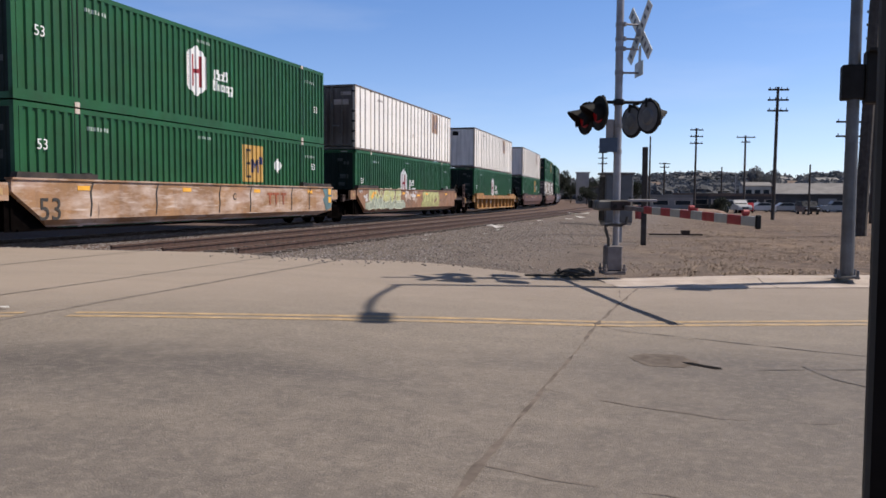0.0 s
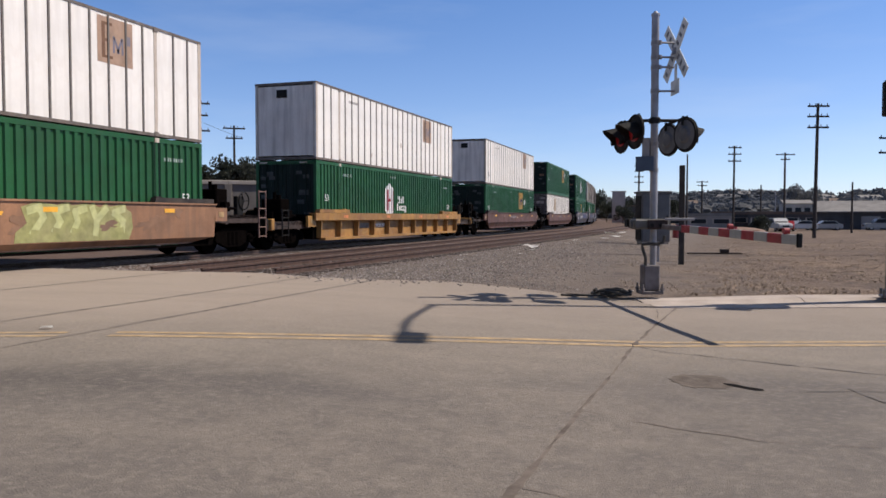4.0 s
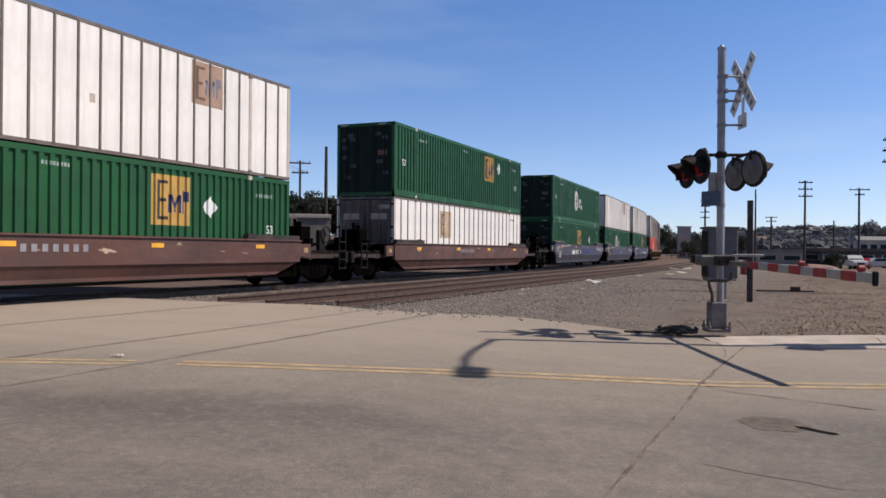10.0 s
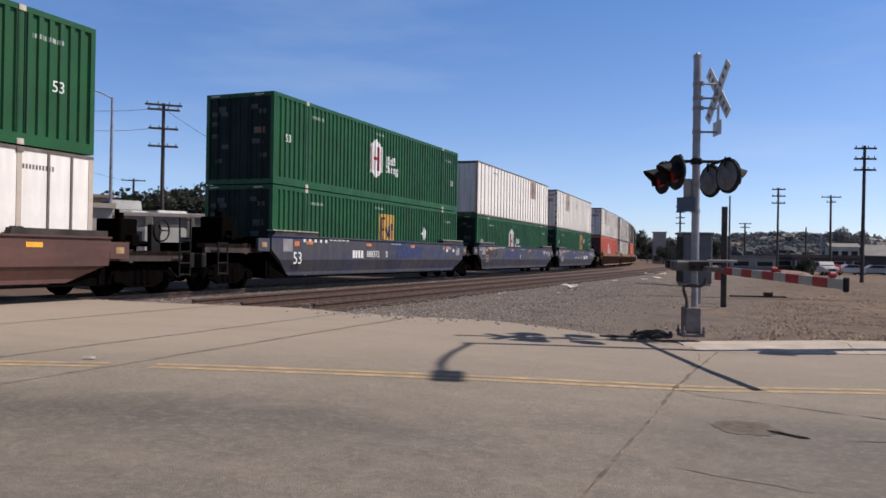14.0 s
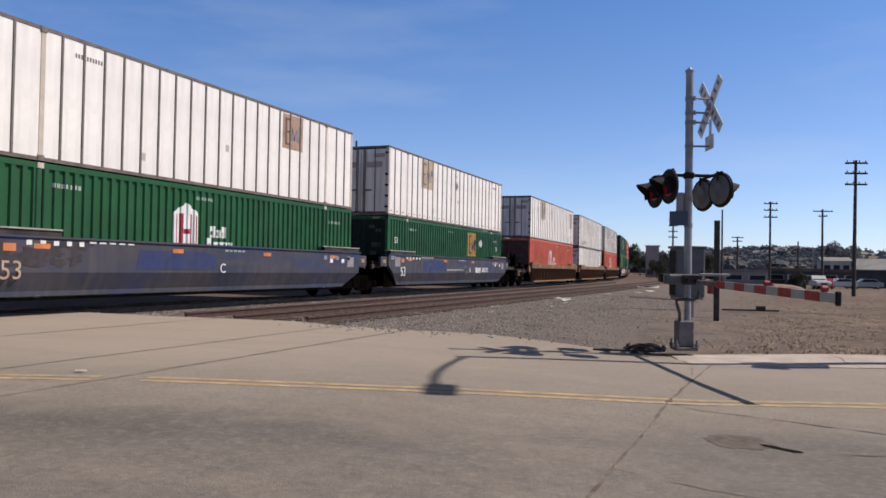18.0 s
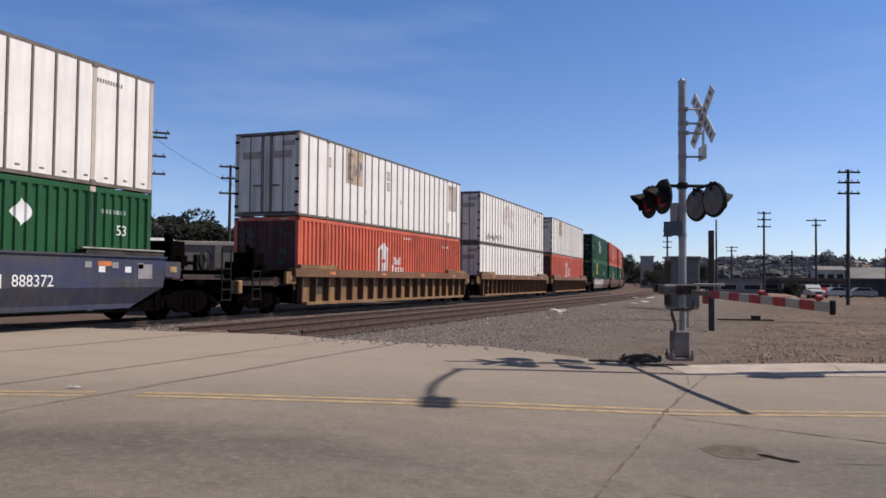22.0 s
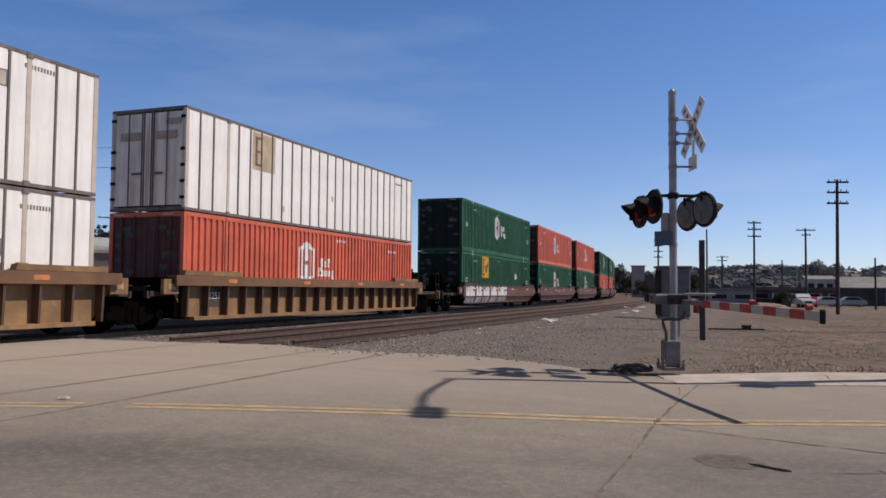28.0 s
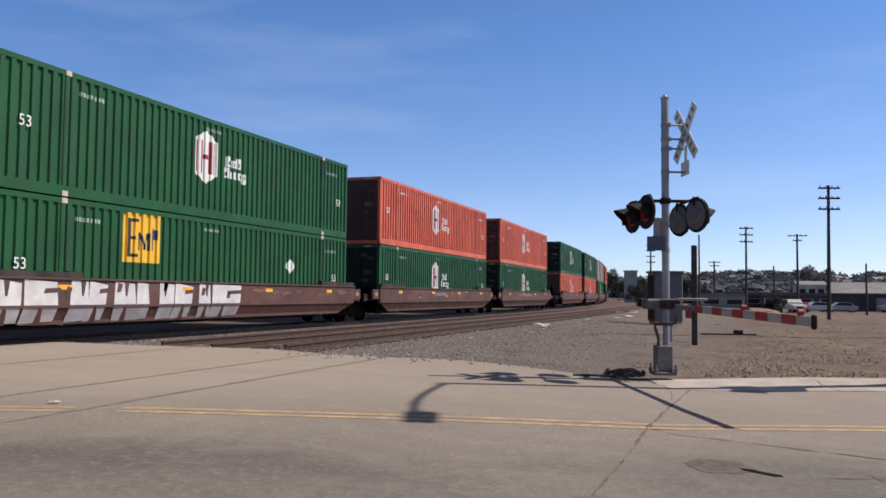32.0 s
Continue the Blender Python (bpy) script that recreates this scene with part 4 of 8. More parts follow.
def wheel(bm):
    rod(bm, (-0.07, 0, 0), (0.07, 0, 0), 0.42, 24)
    rod(bm, (-0.085, 0, 0), (-0.05, 0, 0), 0.46, 24)
    rod(bm, (0.07, 0, 0), (0.11, 0, 0), 0.12, 12)


def side_frame(bm):
    prism(bm, [(-1.2, 0.5), (-1.0, 0.62), (-0.45, 0.8), (0.45, 0.8), (1.0, 0.62), (1.2, 0.5), (1.15, 0.3), (0.8, 0.36), (0.4, 0.2), (-0.4, 0.2), (-0.8, 0.36), (-1.15, 0.3)], 'x', -0.07, 0.07)
    for y in (-0.9, 0.9):
        rod(bm, (0, y, 0.46), (0.14, y, 0.46), 0.13, 12)
    for y in (-0.22, 0, 0.22):
        rod(bm, (0.03, y, 0.3), (0.03, y, 0.66), 0.09, 10)


def truck(parent, y):
    tk = part("truck", lambda bm: box(bm, -1.0, 1.0, -0.2, 0.2, 0.4, 0.75, 0.04), NEAR_BLACK, parent, key="bolster", at=(0, y, MAIN_TOP - RAIL_TOP))
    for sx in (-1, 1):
        part("side_frame", side_frame, NEAR_BLACK, tk, key="side_frame", at=(sx * 1.0, 0, 0), rot=(0, 0, 0 if sx > 0 else 180))
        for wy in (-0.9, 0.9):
            part("wheel", wheel, NEAR_BLACK, tk, key="wheel", at=(sx * 0.75, wy, 0.43), rot=(0, 0, 0 if sx > 0 else 180), smooth=False)
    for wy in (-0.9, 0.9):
        part("axle", lambda bm: rod(bm, (-0.7, 0, 0.43), (0.7, 0, 0.43), 0.08, 10), NEAR_BLACK, tk, key="axle", at=(0, wy, 0))
    return tk


def ring(bm, r, t, n=20):
    pts = [(0, r * math.cos(2 * math.pi * i / n), r * math.sin(2 * math.pi * i / n)) for i in range(n + 1)]
    tube(bm, pts, t, 6)
    for a in (0, 2.1, 4.2):
        rod(bm, (0, 0, 0), (0, r * math.cos(a), r * math.sin(a)), t * 0.8, 6)


def well_car(style, label, near_end, far_end, near_truck=True, far_truck=True):
    """near_end, far_end: how far the car reaches from its middle, towards the head and the tail of the train."""
    paint, top, ribs = WELLS[style]
    w = thing("well_car", label, "rail car", "well cars of the train")
    half = 8.42
    if ribs:
        half = 8.5
        for sx in (1, -1):
            side = part("well_side", lambda bm: well_side_cut(bm, sx, top, half), paint, w, key=("ribside", style, sx))
            part("top_flange", lambda bm: well_flange(bm, sx, top, half + 0.2), FLANGE_OCHRE if style == "ochre" else paint, side, key=("flange", style, sx))
            part("bottom_sill", lambda bm: sill(bm, sx, half - 0.6), paint, side, key=("sill", style, sx))
            for i in range(ribs + 1):
                y = -half + 0.35 + (2 * half - 0.7) * i / ribs
                part("rib", lambda bm: well_rib(bm, top), RIB_OCHRE if style == "ochre" else paint, side, key=("rib", style), at=(sx * 1.335, y, 0), rot=(0, 0, 0 if sx > 0 else 180))
    else:
        for sx in (1, -1):
            def shell(bm):
                o, i = sx * 1.52, sx * 1.38
                mid, low = {"brown": 0.72, "blue": 0.84}.get(style, 0.5), 0.33
                cut = 1.15 if style != "brown" else mid
                slope = lambda z: half - 1.15 * (cut - z) / (cut - low)   # sloping corner of the nose
                bands = [((low, sx * 1.34), (mid, o), half - 1.15, half - 0.1)]
                bands += [((mid, o), (cut, o), half - 0.1, half - 0.05)] if cut > mid else []
                bands += [((cut, o), (top, o), half - 0.05, half)]
                for (za, xa), (zb, xb), ya, yb in bands:
                    na, nb = (min(half, slope(z)) for z in (za, zb))
                    q = [(xa, -na, za), (xa, ya, za), (xb, yb, zb), (xb, -nb, zb)]
                    r = [(i, -na, za), (i, ya, za), (i, yb, zb), (i, -nb, zb)]
                    vq, vr = [bm.verts.new(p) for p in q], [bm.verts.new(p) for p in r]
                    bm.faces.new(vq)
                    bm.faces.new(vr[::-1])
                    for k in range(4):
                        if k in (1, 3) or (k == 0 and za == low) or (k == 2 and zb == top):
                            bm.faces.new((vq[k], vr[k], vr[(k + 1) % 4], vq[(k + 1) % 4]))
                bmesh.ops.remove_doubles(bm, verts=bm.verts[:], dist=0.0005)
                bmesh.ops.recalc_face_normals(bm, faces=bm.faces[:])
            side = part("well_side", shell, paint, w, key=("side", style, sx))
            part("top_flange", lambda bm: box(bm, *sorted((sx * 1.33, sx * 1.56)), -half, half, top - 0.03, top + 0.015), paint, side, key=("topedge", style, sx))
            if style == "brown":
                part("weld_band", lambda bm: box(bm, *sorted((sx * 1.52, sx * 1.535)), -half + 0.1, half - 0.1, 0.7, 0.76), paint, side, key=("band", sx))
    part("well_floor", lambda bm: box(bm, -1.38, 1.38, -half + 0.3, half - 0.3, 0.245, 0.295), NEAR_BLACK, w, key="well_floor")
    for e in (-1, 1):
        reach = near_end if e < 0 else far_end
        y0, y1 = sorted((e * 8.2, e * reach))
        part("end_platform", lambda bm: platform(bm, top, y0, y1), NEAR_BLACK, w, key=("plat", style, round(reach, 2), e))
        for sx in (-1, 1):
            part("end_web", lambda bm: box(bm, *sorted((sx * 1.305, sx * 1.325)), *sorted((e * 6.9, e * 8.45)), 0.24, 1.25), NEAR_BLACK, w, key=("web", e, sx))
        part("bulkhead", lambda bm: box(bm, -1.36, 1.36, *sorted((e * 8.22, e * 8.3)), 0.3, top - 0.05), NEAR_BLACK, w, key=("bulk", style, e))
        for sx in (-1, 1):
            part("guide_plate", lambda bm: prism(bm, [(-1.3, 0.0), (1.3, 0.0), (1.3, 0.13), (-1.25, 0.13)], 'x', -0.09, 0.09), DARK_GUIDE if not ribs else paint, w,
                 key=("guide", style), at=(sx * 1.45, e * 7.0, top + 0.016))
            part("guide_post", lambda bm: box(bm, -0.06, 0.06, -0.14, 0.14, 0, 0.16, 0.02), BLACK if not ribs else paint, w, key=("gpost", style), at=(sx * 1.42, e * 5.95, top + 0.016))
            part("corner_step", lambda bm: box(bm, -0.05, 0.05, -0.3, 0.3, top - 0.5, top - 0.1), paint, w, key=("cstep", style), at=(sx * 1.42, e * 8.75, 0))
            part("end_reflector", lambda bm: panel(bm, 0.26, 0.15), END_PLATE, w, key="reflector_l", at=(sx * 1.475, e * 8.75, top - 0.3), rot=(0, 0, 0 if sx > 0 else 180))
        part("end_sill_side", lambda bm: (box(bm, -0.05, 0.05, *sorted((e * 8.5, e * (reach - 0.35))), top - 0.56, top - 0.3), box(bm, -0.07, 0.05, *sorted((e * 9.3, e * 9.42)), top - 0.6, top - 0.28)), DARK_SILL, w,
             key=("sillside", style, round(reach, 2), e), at=(1.2, 0, 0))
        if reach > 10.5:
            # brake gear, enlarged in black to stand also for the gap's shade
            part("brake_box", lambda bm: (box(bm, -0.5, 0.3, -0.3, 0.3, 0, 0.8, 0.03), box(bm, -0.9, -0.5, -0.2, 0.3, 0, 0.5, 0.03), rod(bm, (-0.2, 0.1, 0.78), (-0.2, 0.1, 1.05), 0.06, 10), rod(bm, (0.1, -0.1, 0.78), (0.1, -0.1, 0.95), 0.09, 12), box(bm, 0.3, 0.5, -0.1, 0.16, 0.1, 0.4, 0.02), rod(bm, (0.42, -0.3, 0.2), (0.42, 0.5, 0.2), 0.05, 8)), NEAR_BLACK, w, key="brake_box", at=(0.55, e * (reach - 1.9), top - 0.3))
            part("air_hose", lambda bm: tube(bm, [(0.3, 0, 0.75), (0.34, 0.25, 0.5), (0.36, 0.45, 0.34), (0.34, 0.7, 0.42), (0.3, 0.8, 0.6)], 0.03, 8), RUBBER, w, key="air_hose", at=(0.2, e * (reach - 0.2), 0), rot=(0, 0, 0 if e > 0 else 180))
            part("coupler", lambda bm: box(bm, -0.15, 0.15, 0, 0.85, -0.15, 0.15, 0.04), BLACK, w, key="coupler", at=(0, e * (reach - 0.2), 0.85), rot=(0, 0, 0 if e > 0 else 180))
            part("end_sill", lambda bm: box(bm, -1.4, 1.4, -0.1, 0.1, 0.62, 1.02, 0.03), BLACK if not ribs else paint, w, key=("endsill", style), at=(0, e * (reach - 0.15), 0))
            lad = part("ladder", lambda bm: [rod(bm, (1.42, 0, 0.4), (1.42, 0, 1.95 if e > 0 else 1.35), 0.024, 6), rod(bm, (1.42, 0.42, 0.4), (1.42, 0.42, 1.95 if e > 0 else 1.35), 0.024, 6)], PINKISH if style in ("tan", "faded") else BLACK, w, key=("ladder_rails", e, style in ("tan", "faded")), at=(0, e * (reach - 0.7), 0))
            for z in ((0.45, 0.75, 1.05, 1.35, 1.9) if e > 0 else (0.45, 0.75, 1.05, 1.3)):
                part("rung", lambda bm: rod(bm, (1.42, 0, 0), (1.42, 0.42, 0), 0.02, 6), PINKISH if style in ("tan", "faded") else BLACK, lad, key=("rung", style in ("tan", "faded")), at=(0, 0, z))
            if e > 0:
                part("brake_wheel", lambda bm: ring(bm, 0.28, 0.022), BLACK, w, key="brake_wheel", at=(1.0, e * (reach - 0.9), 1.6))
                part("brake_stand", lambda bm: box(bm, -0.08, 0.08, -0.25, 0.1, 0.9, 1.75, 0.02), BLACK, w, key="brake_stand", at=(0.9, e * (reach - 1.0), 0))
            part("air_tank", lambda bm: rod(bm, (-0.5, 0, 1.02), (0.6, 0, 1.02), 0.2, 14), NEAR_BLACK, w, key="air_tank", at=(0, e * (reach - 1.6), 0.1))
    if near_truck:
        truck(w, -(near_end - 1.65) if near_end > 10.5 else -near_end)
    if far_truck:
        truck(w, (far_end - 1.65) if far_end > 10.5 else far_end)
    # reflectors along the side
    for y in (-6.2, -1.9, 2.2, 6.3):
        part("reflector", lambda bm: panel(bm, 0.42, 0.11), REFLECT if style in ("brown", "tan", "faded") else REFLECT_OR, w, key="reflector",
             at=(1.525 if not ribs else 1.606, y, top - (0.2 if not ribs else 0.13)))
    return w


SPEED = [7.662, 7.434, 7.642, 7.535, 7.397, 7.487, 7.402, 7.366, 7.242]   # m/s every four seconds


def travelled(t):
    """How far the train has come since the start."""
    d, k = 0.0, 0
    while t > 0 and k < 8:
        dt = min(4.0, t)
        v0, v1 = SPEED[k], SPEED[k + 1]
        d += v0 * dt + (v1 - v0) * dt * dt / 8
        t -= dt
        k += 1
    return d


FAINT = [("num", -0.9, 2.58), ("num2", 6.4, 2.35), ("n53", 7.3, 1.3)]


def hexes(y, z=1.65, zn=1.5):
    return [("hex", y, z), ("n53", -7.25, zn), ("num2", -5.7, 2.45)] + FAINT


def squares(y, z, yd, zd=1.9, kind="sqa", zn=1.35):
    return [(kind, y, z), ("dia", yd, zd), ("n53", -7.25, zn), ("num2", -5.7, 2.45)] + FAINT[:2] + [("n53", 7.05, zn)]


def white_marks(y, z, kind="sqw", numbered=False):
    return [(kind, y, z), ("num2", -5.2 if y > 0 else 6.2, 2.5), ("spot", 0.4, 1.2), ("spot", -3.0, 0.5)] + ([("n53", -7.28, 0.62)] if numbered else [])


# unit: middle at the start, well style, (reach towards head, tail), trucks, lower and upper container, nose of the white ones
ORANGE_LOW = [("num", 0.8, 2.6), ("num2", 5.5, 2.4)]
UNITS = [
    (-0.7, "tan", (9.7, 11.6), (True, True), ("green", hexes(-1)), ("green", hexes(-1)), "door"),
    (22.7, "faded", (11.6, 9.7), (True, True), ("green", squares(2.4, 1.9, 4.15, zn=1.95)), ("green", hexes(-0.95, zn=1.62)), "door"),
    (42.1, "tan", (9.7, 11.6), (False, True), ("green", hexes(-1.2, 1.5)), ("white", white_marks(4.6, 2.2)), "dirty"),
    (65.2, "yellow", (11.5, 11.6), (True, True), ("green", hexes(-1.0, 1.54)), ("white", white_marks(4.0, 2.2)), "plain"),
    (88.55, "brown", (11.6, 11.6), (True, True), ("green", squares(2.95, 2.0, 4.4)), ("white", white_marks(4.25, 2.22, numbered=True)), "plain"),
    (111.8, "brown", (11.6, 11.6), (True, True), ("white", white_marks(-2.9, 1.95, "sqf")), ("green", squares(2.8, 2.05, 4.3, 2.2)), "door"),
    (135.2, "blue", (11.6, 9.6), (True, True), ("green", squares(0.1, 1.75, 4.0, 1.7)), ("green", hexes(-0.9, 1.6)), "door"),
    (154.4, "blue", (9.6, 9.65), (False, True), ("green", hexes(-1.3)), ("white", white_marks(3.9, 2.22)), "plain"),
    (173.7, "blue", (9.65, 11.6), (False, True), ("green", squares(2.75, 2.05, 4.2, 2.15, zn=1.9)), ("white", white_marks(-3.8, 2.14, "sqn") + [("feet", 0, 0)]), "door"),
    (197.0, "ochre", (11.6, 9.75), (True, True), ("orange", [("hex_white", -1.3, 1.55)] + ORANGE_LOW), ("white", white_marks(-4.0, 2.14, "sqn") + [("panes", 0, 0), ("box", -0.9, 2.2), ("box", -0.9, 1.75), ("box", -6.0, 2.1)]), "door"),
    (216.5, "ochre", (9.75, 9.7), (False, True), ("white", [("box", 5.4, 1.6), ("box", 5.4, 1.1), ("num2", 6.0, 2.5)]), ("white", [("box", 5.4, 2.2), ("num2", 6.0, 2.6), ("ghost", -1.9, 1.85)]), "pale_door"),
    (235.9, "ochre", (9.7, 11.6), (False, True), ("orange", [("hex_white", -1.4, 1.7)] + ORANGE_LOW), ("white", white_marks(-4.2, 2.18, "sqf")), "door"),
    (259.2, "brown", (11.6, 9.6), (True, True), ("green", squares(-3.5, 2.15, 3.9, 1.7, "sq")), ("green", hexes(-0.9, 1.75)), "door"),
    (278.4, "brown", (9.6, 9.8), (False, True), ("green", hexes(-1.0)), ("orange", hexes(-1.0)), "door"),
    (298.0, "brown", (9.8, 11.6), (False, True), ("green", hexes(-1.0)), ("orange", hexes(-1.0)), "door"),
    (321.5, "brown", (11.6, 9.7), (True, True), ("orange", hexes(-1.0)), ("green", hexes(-1.0)), "door"),
    (340.9, "brown", (9.7, 9.7), (False, True), ("orange", hexes(-1.0)), ("green", hexes(-1.0)), "door"),
    (360.3, "brown", (9.7, 11.6), (False, True), ("green", hexes(-1.0)), ("white", white_marks(4.0, 2.3)), "door"),
    (383.7, "blue", (11.6, 9.7), (True, True), ("green", squares(2.8, 2, 4.2)), ("orange", hexes(-1.0)), "door"),
]
WELL_LABEL = {"faded": "tan well car with chalky smears and a black number", "tan": "tan well car with faded graffiti on its smooth side", "yellow": "yellow well car with ribbed sides", "brown": "brown smooth-sided well car carrying two containers",
              "blue": "weathered blue-grey well car with a smooth side", "ochre": "ochre ribbed well car streaked with rust"}
BOX_LABEL = {("green", 0): "green corrugated container sitting in a well car", ("green", 1): "green corrugated container stacked on another container",
             ("orange", 0): "orange-red corrugated container sitting in a well car", ("orange", 1): "orange-red corrugated container stacked on a green one",
             ("white", 0): "white smooth-sided container with dark posts sitting in a well car", ("white", 1): "soiled white container with dark side posts stacked on another"}

GRAFF_WHITE = mat("spray_white", (0.62, 0.6, 0.6), 0.6, var=0.12, scale=3, dirt=0.25, dirt_color=(0.3, 0.27, 0.27))
GRAFF_SHADED = mat("spray_shaded_white", (0.44, 0.42, 0.43), 0.6, var=0.15, scale=3, dirt=0.25)
GRAFF_GREY = mat("spray_grey", (0.27, 0.25, 0.27), 0.6, var=0.15, scale=3, dirt=0.2)
GRAFF_LIME = mat("spray_lime", (0.5, 0.5, 0.22), 0.6, var=0.2, scale=4, dirt=0.3, dirt_color=(0.4, 0.36, 0.3))
GRAFF_TEAL = mat("spray_teal", (0.33, 0.37, 0.29), 0.6, var=0.2, scale=4, dirt=0.3)
GRAFF_PALE = mat("spray_pale", (0.43, 0.32, 0.23), 0.65, var=0.25, scale=3, dirt=0.5, dirt_color=(0.35, 0.2, 0.1))
GRAFF_SMEAR = mat("faded_smear", (0.5, 0.4, 0.33), 0.65, var=0.25, scale=3, dirt=0.7, dirt_color=(0.3, 0.17, 0.09))
GRAFF_DULL = mat("painted_out_patch", (0.24, 0.13, 0.075), 0.65, var=0.2, scale=2, dirt=0.5)
GRAFF_BLUE = mat("spray_blue_green", (0.1, 0.19, 0.21), 0.65, var=0.2, scale=3, dirt=0.3)
GRAFF_LIME2 = mat("spray_olive", (0.33, 0.32, 0.12), 0.6, var=0.2, scale=4, dirt=0.4, dirt_color=(0.3, 0.25, 0.15))
GRAFF_PALER = mat("spray_pale_outline", (0.55, 0.56, 0.42), 0.6, var=0.15, scale=3, dirt=0.3)
GRAFF_MAROON = mat("spray_maroon", (0.13, 0.04, 0.03), 0.6, var=0.2, scale=4, dirt=0.2)
GRAFF_OLIVE = mat("spray_olive", (0.1, 0.11, 0.04), 0.6, var=0.2, scale=4, dirt=0.2)
BLUE_FRESH = mat("fresher_blue_panel", (0.022, 0.034, 0.12), 0.6, var=0.2, scale=2, dirt=0.4, streak=0.4, dirt_color=(0.05, 0.05, 0.08))
GRAFF_RUST = mat("rust_bloom", (0.046, 0.035, 0.042), 0.8, var=0.3, scale=4, dirt=0.5, dirt_color=(0.035, 0.03, 0.04))
LIP_GREY = mat("pale_guide_lip", (0.36, 0.35, 0.31), 0.6, var=0.2, scale=4, dirt=0.4)
GRAFF_RED = mat("spray_rust_red", (0.32, 0.08, 0.03), 0.6, var=0.2, scale=4, dirt=0.2)
GRAFF_BLACK = mat("spray_black", (0.04, 0.035, 0.03), 0.65, var=0.2, scale=4)


def spray(parent, y0, z0, shapes, material, x=1.524):
    """Flat painted shapes on a car's side; each a list of corners."""
    for pts in shapes:
        bm = bmesh.new()
        prism(bm, [(y0 + p, z0 + q) for p, q in pts], 'x', x, x + 0.004)
        if max(z0 + q for p, q in pts) <= 0.721 and x > 1.5 and parent.get("lean"):
            for v in bm.verts:
                v.co.x += -0.18 * (0.72 - v.co.z) / 0.46
        part("painted_shape", bm, material, parent)


def blotches(parent, seed, n, y0, y1, z0, z1, material, w=0.5, h=0.3, x=1.523):
    """Ragged smears of paint scattered over a stretch of a car's side."""
    rnd = random.Random(seed)
    for _ in range(n):
        cy, cz = rnd.uniform(y0, y1), rnd.uniform(z0, z1)
        a, b, tilt = w * rnd.uniform(0.4, 1.3), h * rnd.uniform(0.3, 1.2), rnd.uniform(-0.12, 0.12)
        pts = []
        for k in range(22):
            t = 2 * math.pi * k / 22
            r = 0.75 + 0.9 * noise.noise((math.cos(t) * 1.5 + cy * 7, math.sin(t) * 1.5 + cz * 5, seed)) + rnd.uniform(-0.12, 0.12)
            p, q = a * r * math.cos(t), b * r * math.sin(t)
            pts.append((p, min(z1 - cz, max(z0 - cz, q + p * tilt))))
        spray(parent, cy, cz, [pts], material, x + rnd.uniform(0, 0.002))


def block_tag(parent, blocks, z0, z1, top, low, seed, slant=0.12, ink=None, mid=0.72):
    """Bold abstract blocks (start, width), pale above and darker below, notched and some with a dark edge."""
    rnd = random.Random(seed)
    for y, wd in blocks:
        a, b = rnd.uniform(-slant, slant), rnd.uniform(-slant, slant)
        drop, kick = rnd.uniform(0, 0.1), rnd.uniform(-0.12, 0.2)
        k = rnd.choice((0, 1, 2)) if ink else 0
        if k == 0:
            hi = [(a, mid), (wd, mid), (wd + b, z1 - drop), (a * 0.4, z1)]
        elif k == 1:
            hi = [(0, mid), (wd * 0.62, mid), (wd * 0.7, mid + 0.2), (wd, mid + 0.32), (wd + b, z1), (b * 0.5, z1 - drop)]
        else:
            hi = [(a, mid), (wd * 0.4, mid), (wd * 0.5, mid + 0.24), (wd * 0.62, mid), (wd, mid), (wd * 0.9 + b, z1), (wd * 0.45, z1 - 0.08), (a * 0.4, z1 - drop)]
        lo = [(a - kick * 0.4, z0), (wd - kick * 0.4, z0 + rnd.uniform(0, 0.05)), (wd, mid), (a, mid)]
        if ink:
            for pts in (hi, lo):
                cy, cz = sum(p for p, q in pts) / len(pts), sum(q for p, q in pts) / len(pts)
                spray(parent, y, 0, [[(p + 0.035 * (1 if p > cy else -1), q if abs(q - mid) < 0.01 else q + 0.025 * (1 if q > cz else -1)) for p, q in pts]], ink, 1.5225)
        spray(parent, y, 0, [hi], top, 1.5245)
        spray(parent, y, 0, [lo], low, 1.5245)
        if ink:
            for _ in range(2):
                u, v = rnd.uniform(0.2, 0.7) * wd, rnd.uniform(z0 + 0.2, z1 - 0.35)
                spray(parent, y + u, v, [[(0, 0), (0.07, -0.03), (0.13, 0.2), (0.05, 0.24)]], ink, 1.527)


def strokes(parent, y0, lines, width, fill, low, edge, split=0.88, x=1.523):
    """Broad sprayed strokes, each a run of points, edged in another colour; the fill changes below a height."""
    k = 0
    for pts in lines:
        for (p, q), (r, t) in zip(pts, pts[1:]):
            d = math.hypot(r - p, t - q)
            u, v = (r - p) / d, (t - q) / d
            k += 1
            for grow, material, lift in ((0.045, edge, 0.0), (0.0, fill if (q + t) / 2 > split else low, 0.0025)):
                w, e = width / 2 + grow, width * 0.32 + grow
                quad = [(p - u * e - v * w, q - v * e + u * w), (p - u * e + v * w, q - v * e - u * w), (r + u * e + v * w, t + v * e - u * w), (r + u * e - v * w, t + v * e + u * w)]
                spray(parent, y0, 0, [quad], material, x + lift + 0.00004 * k)


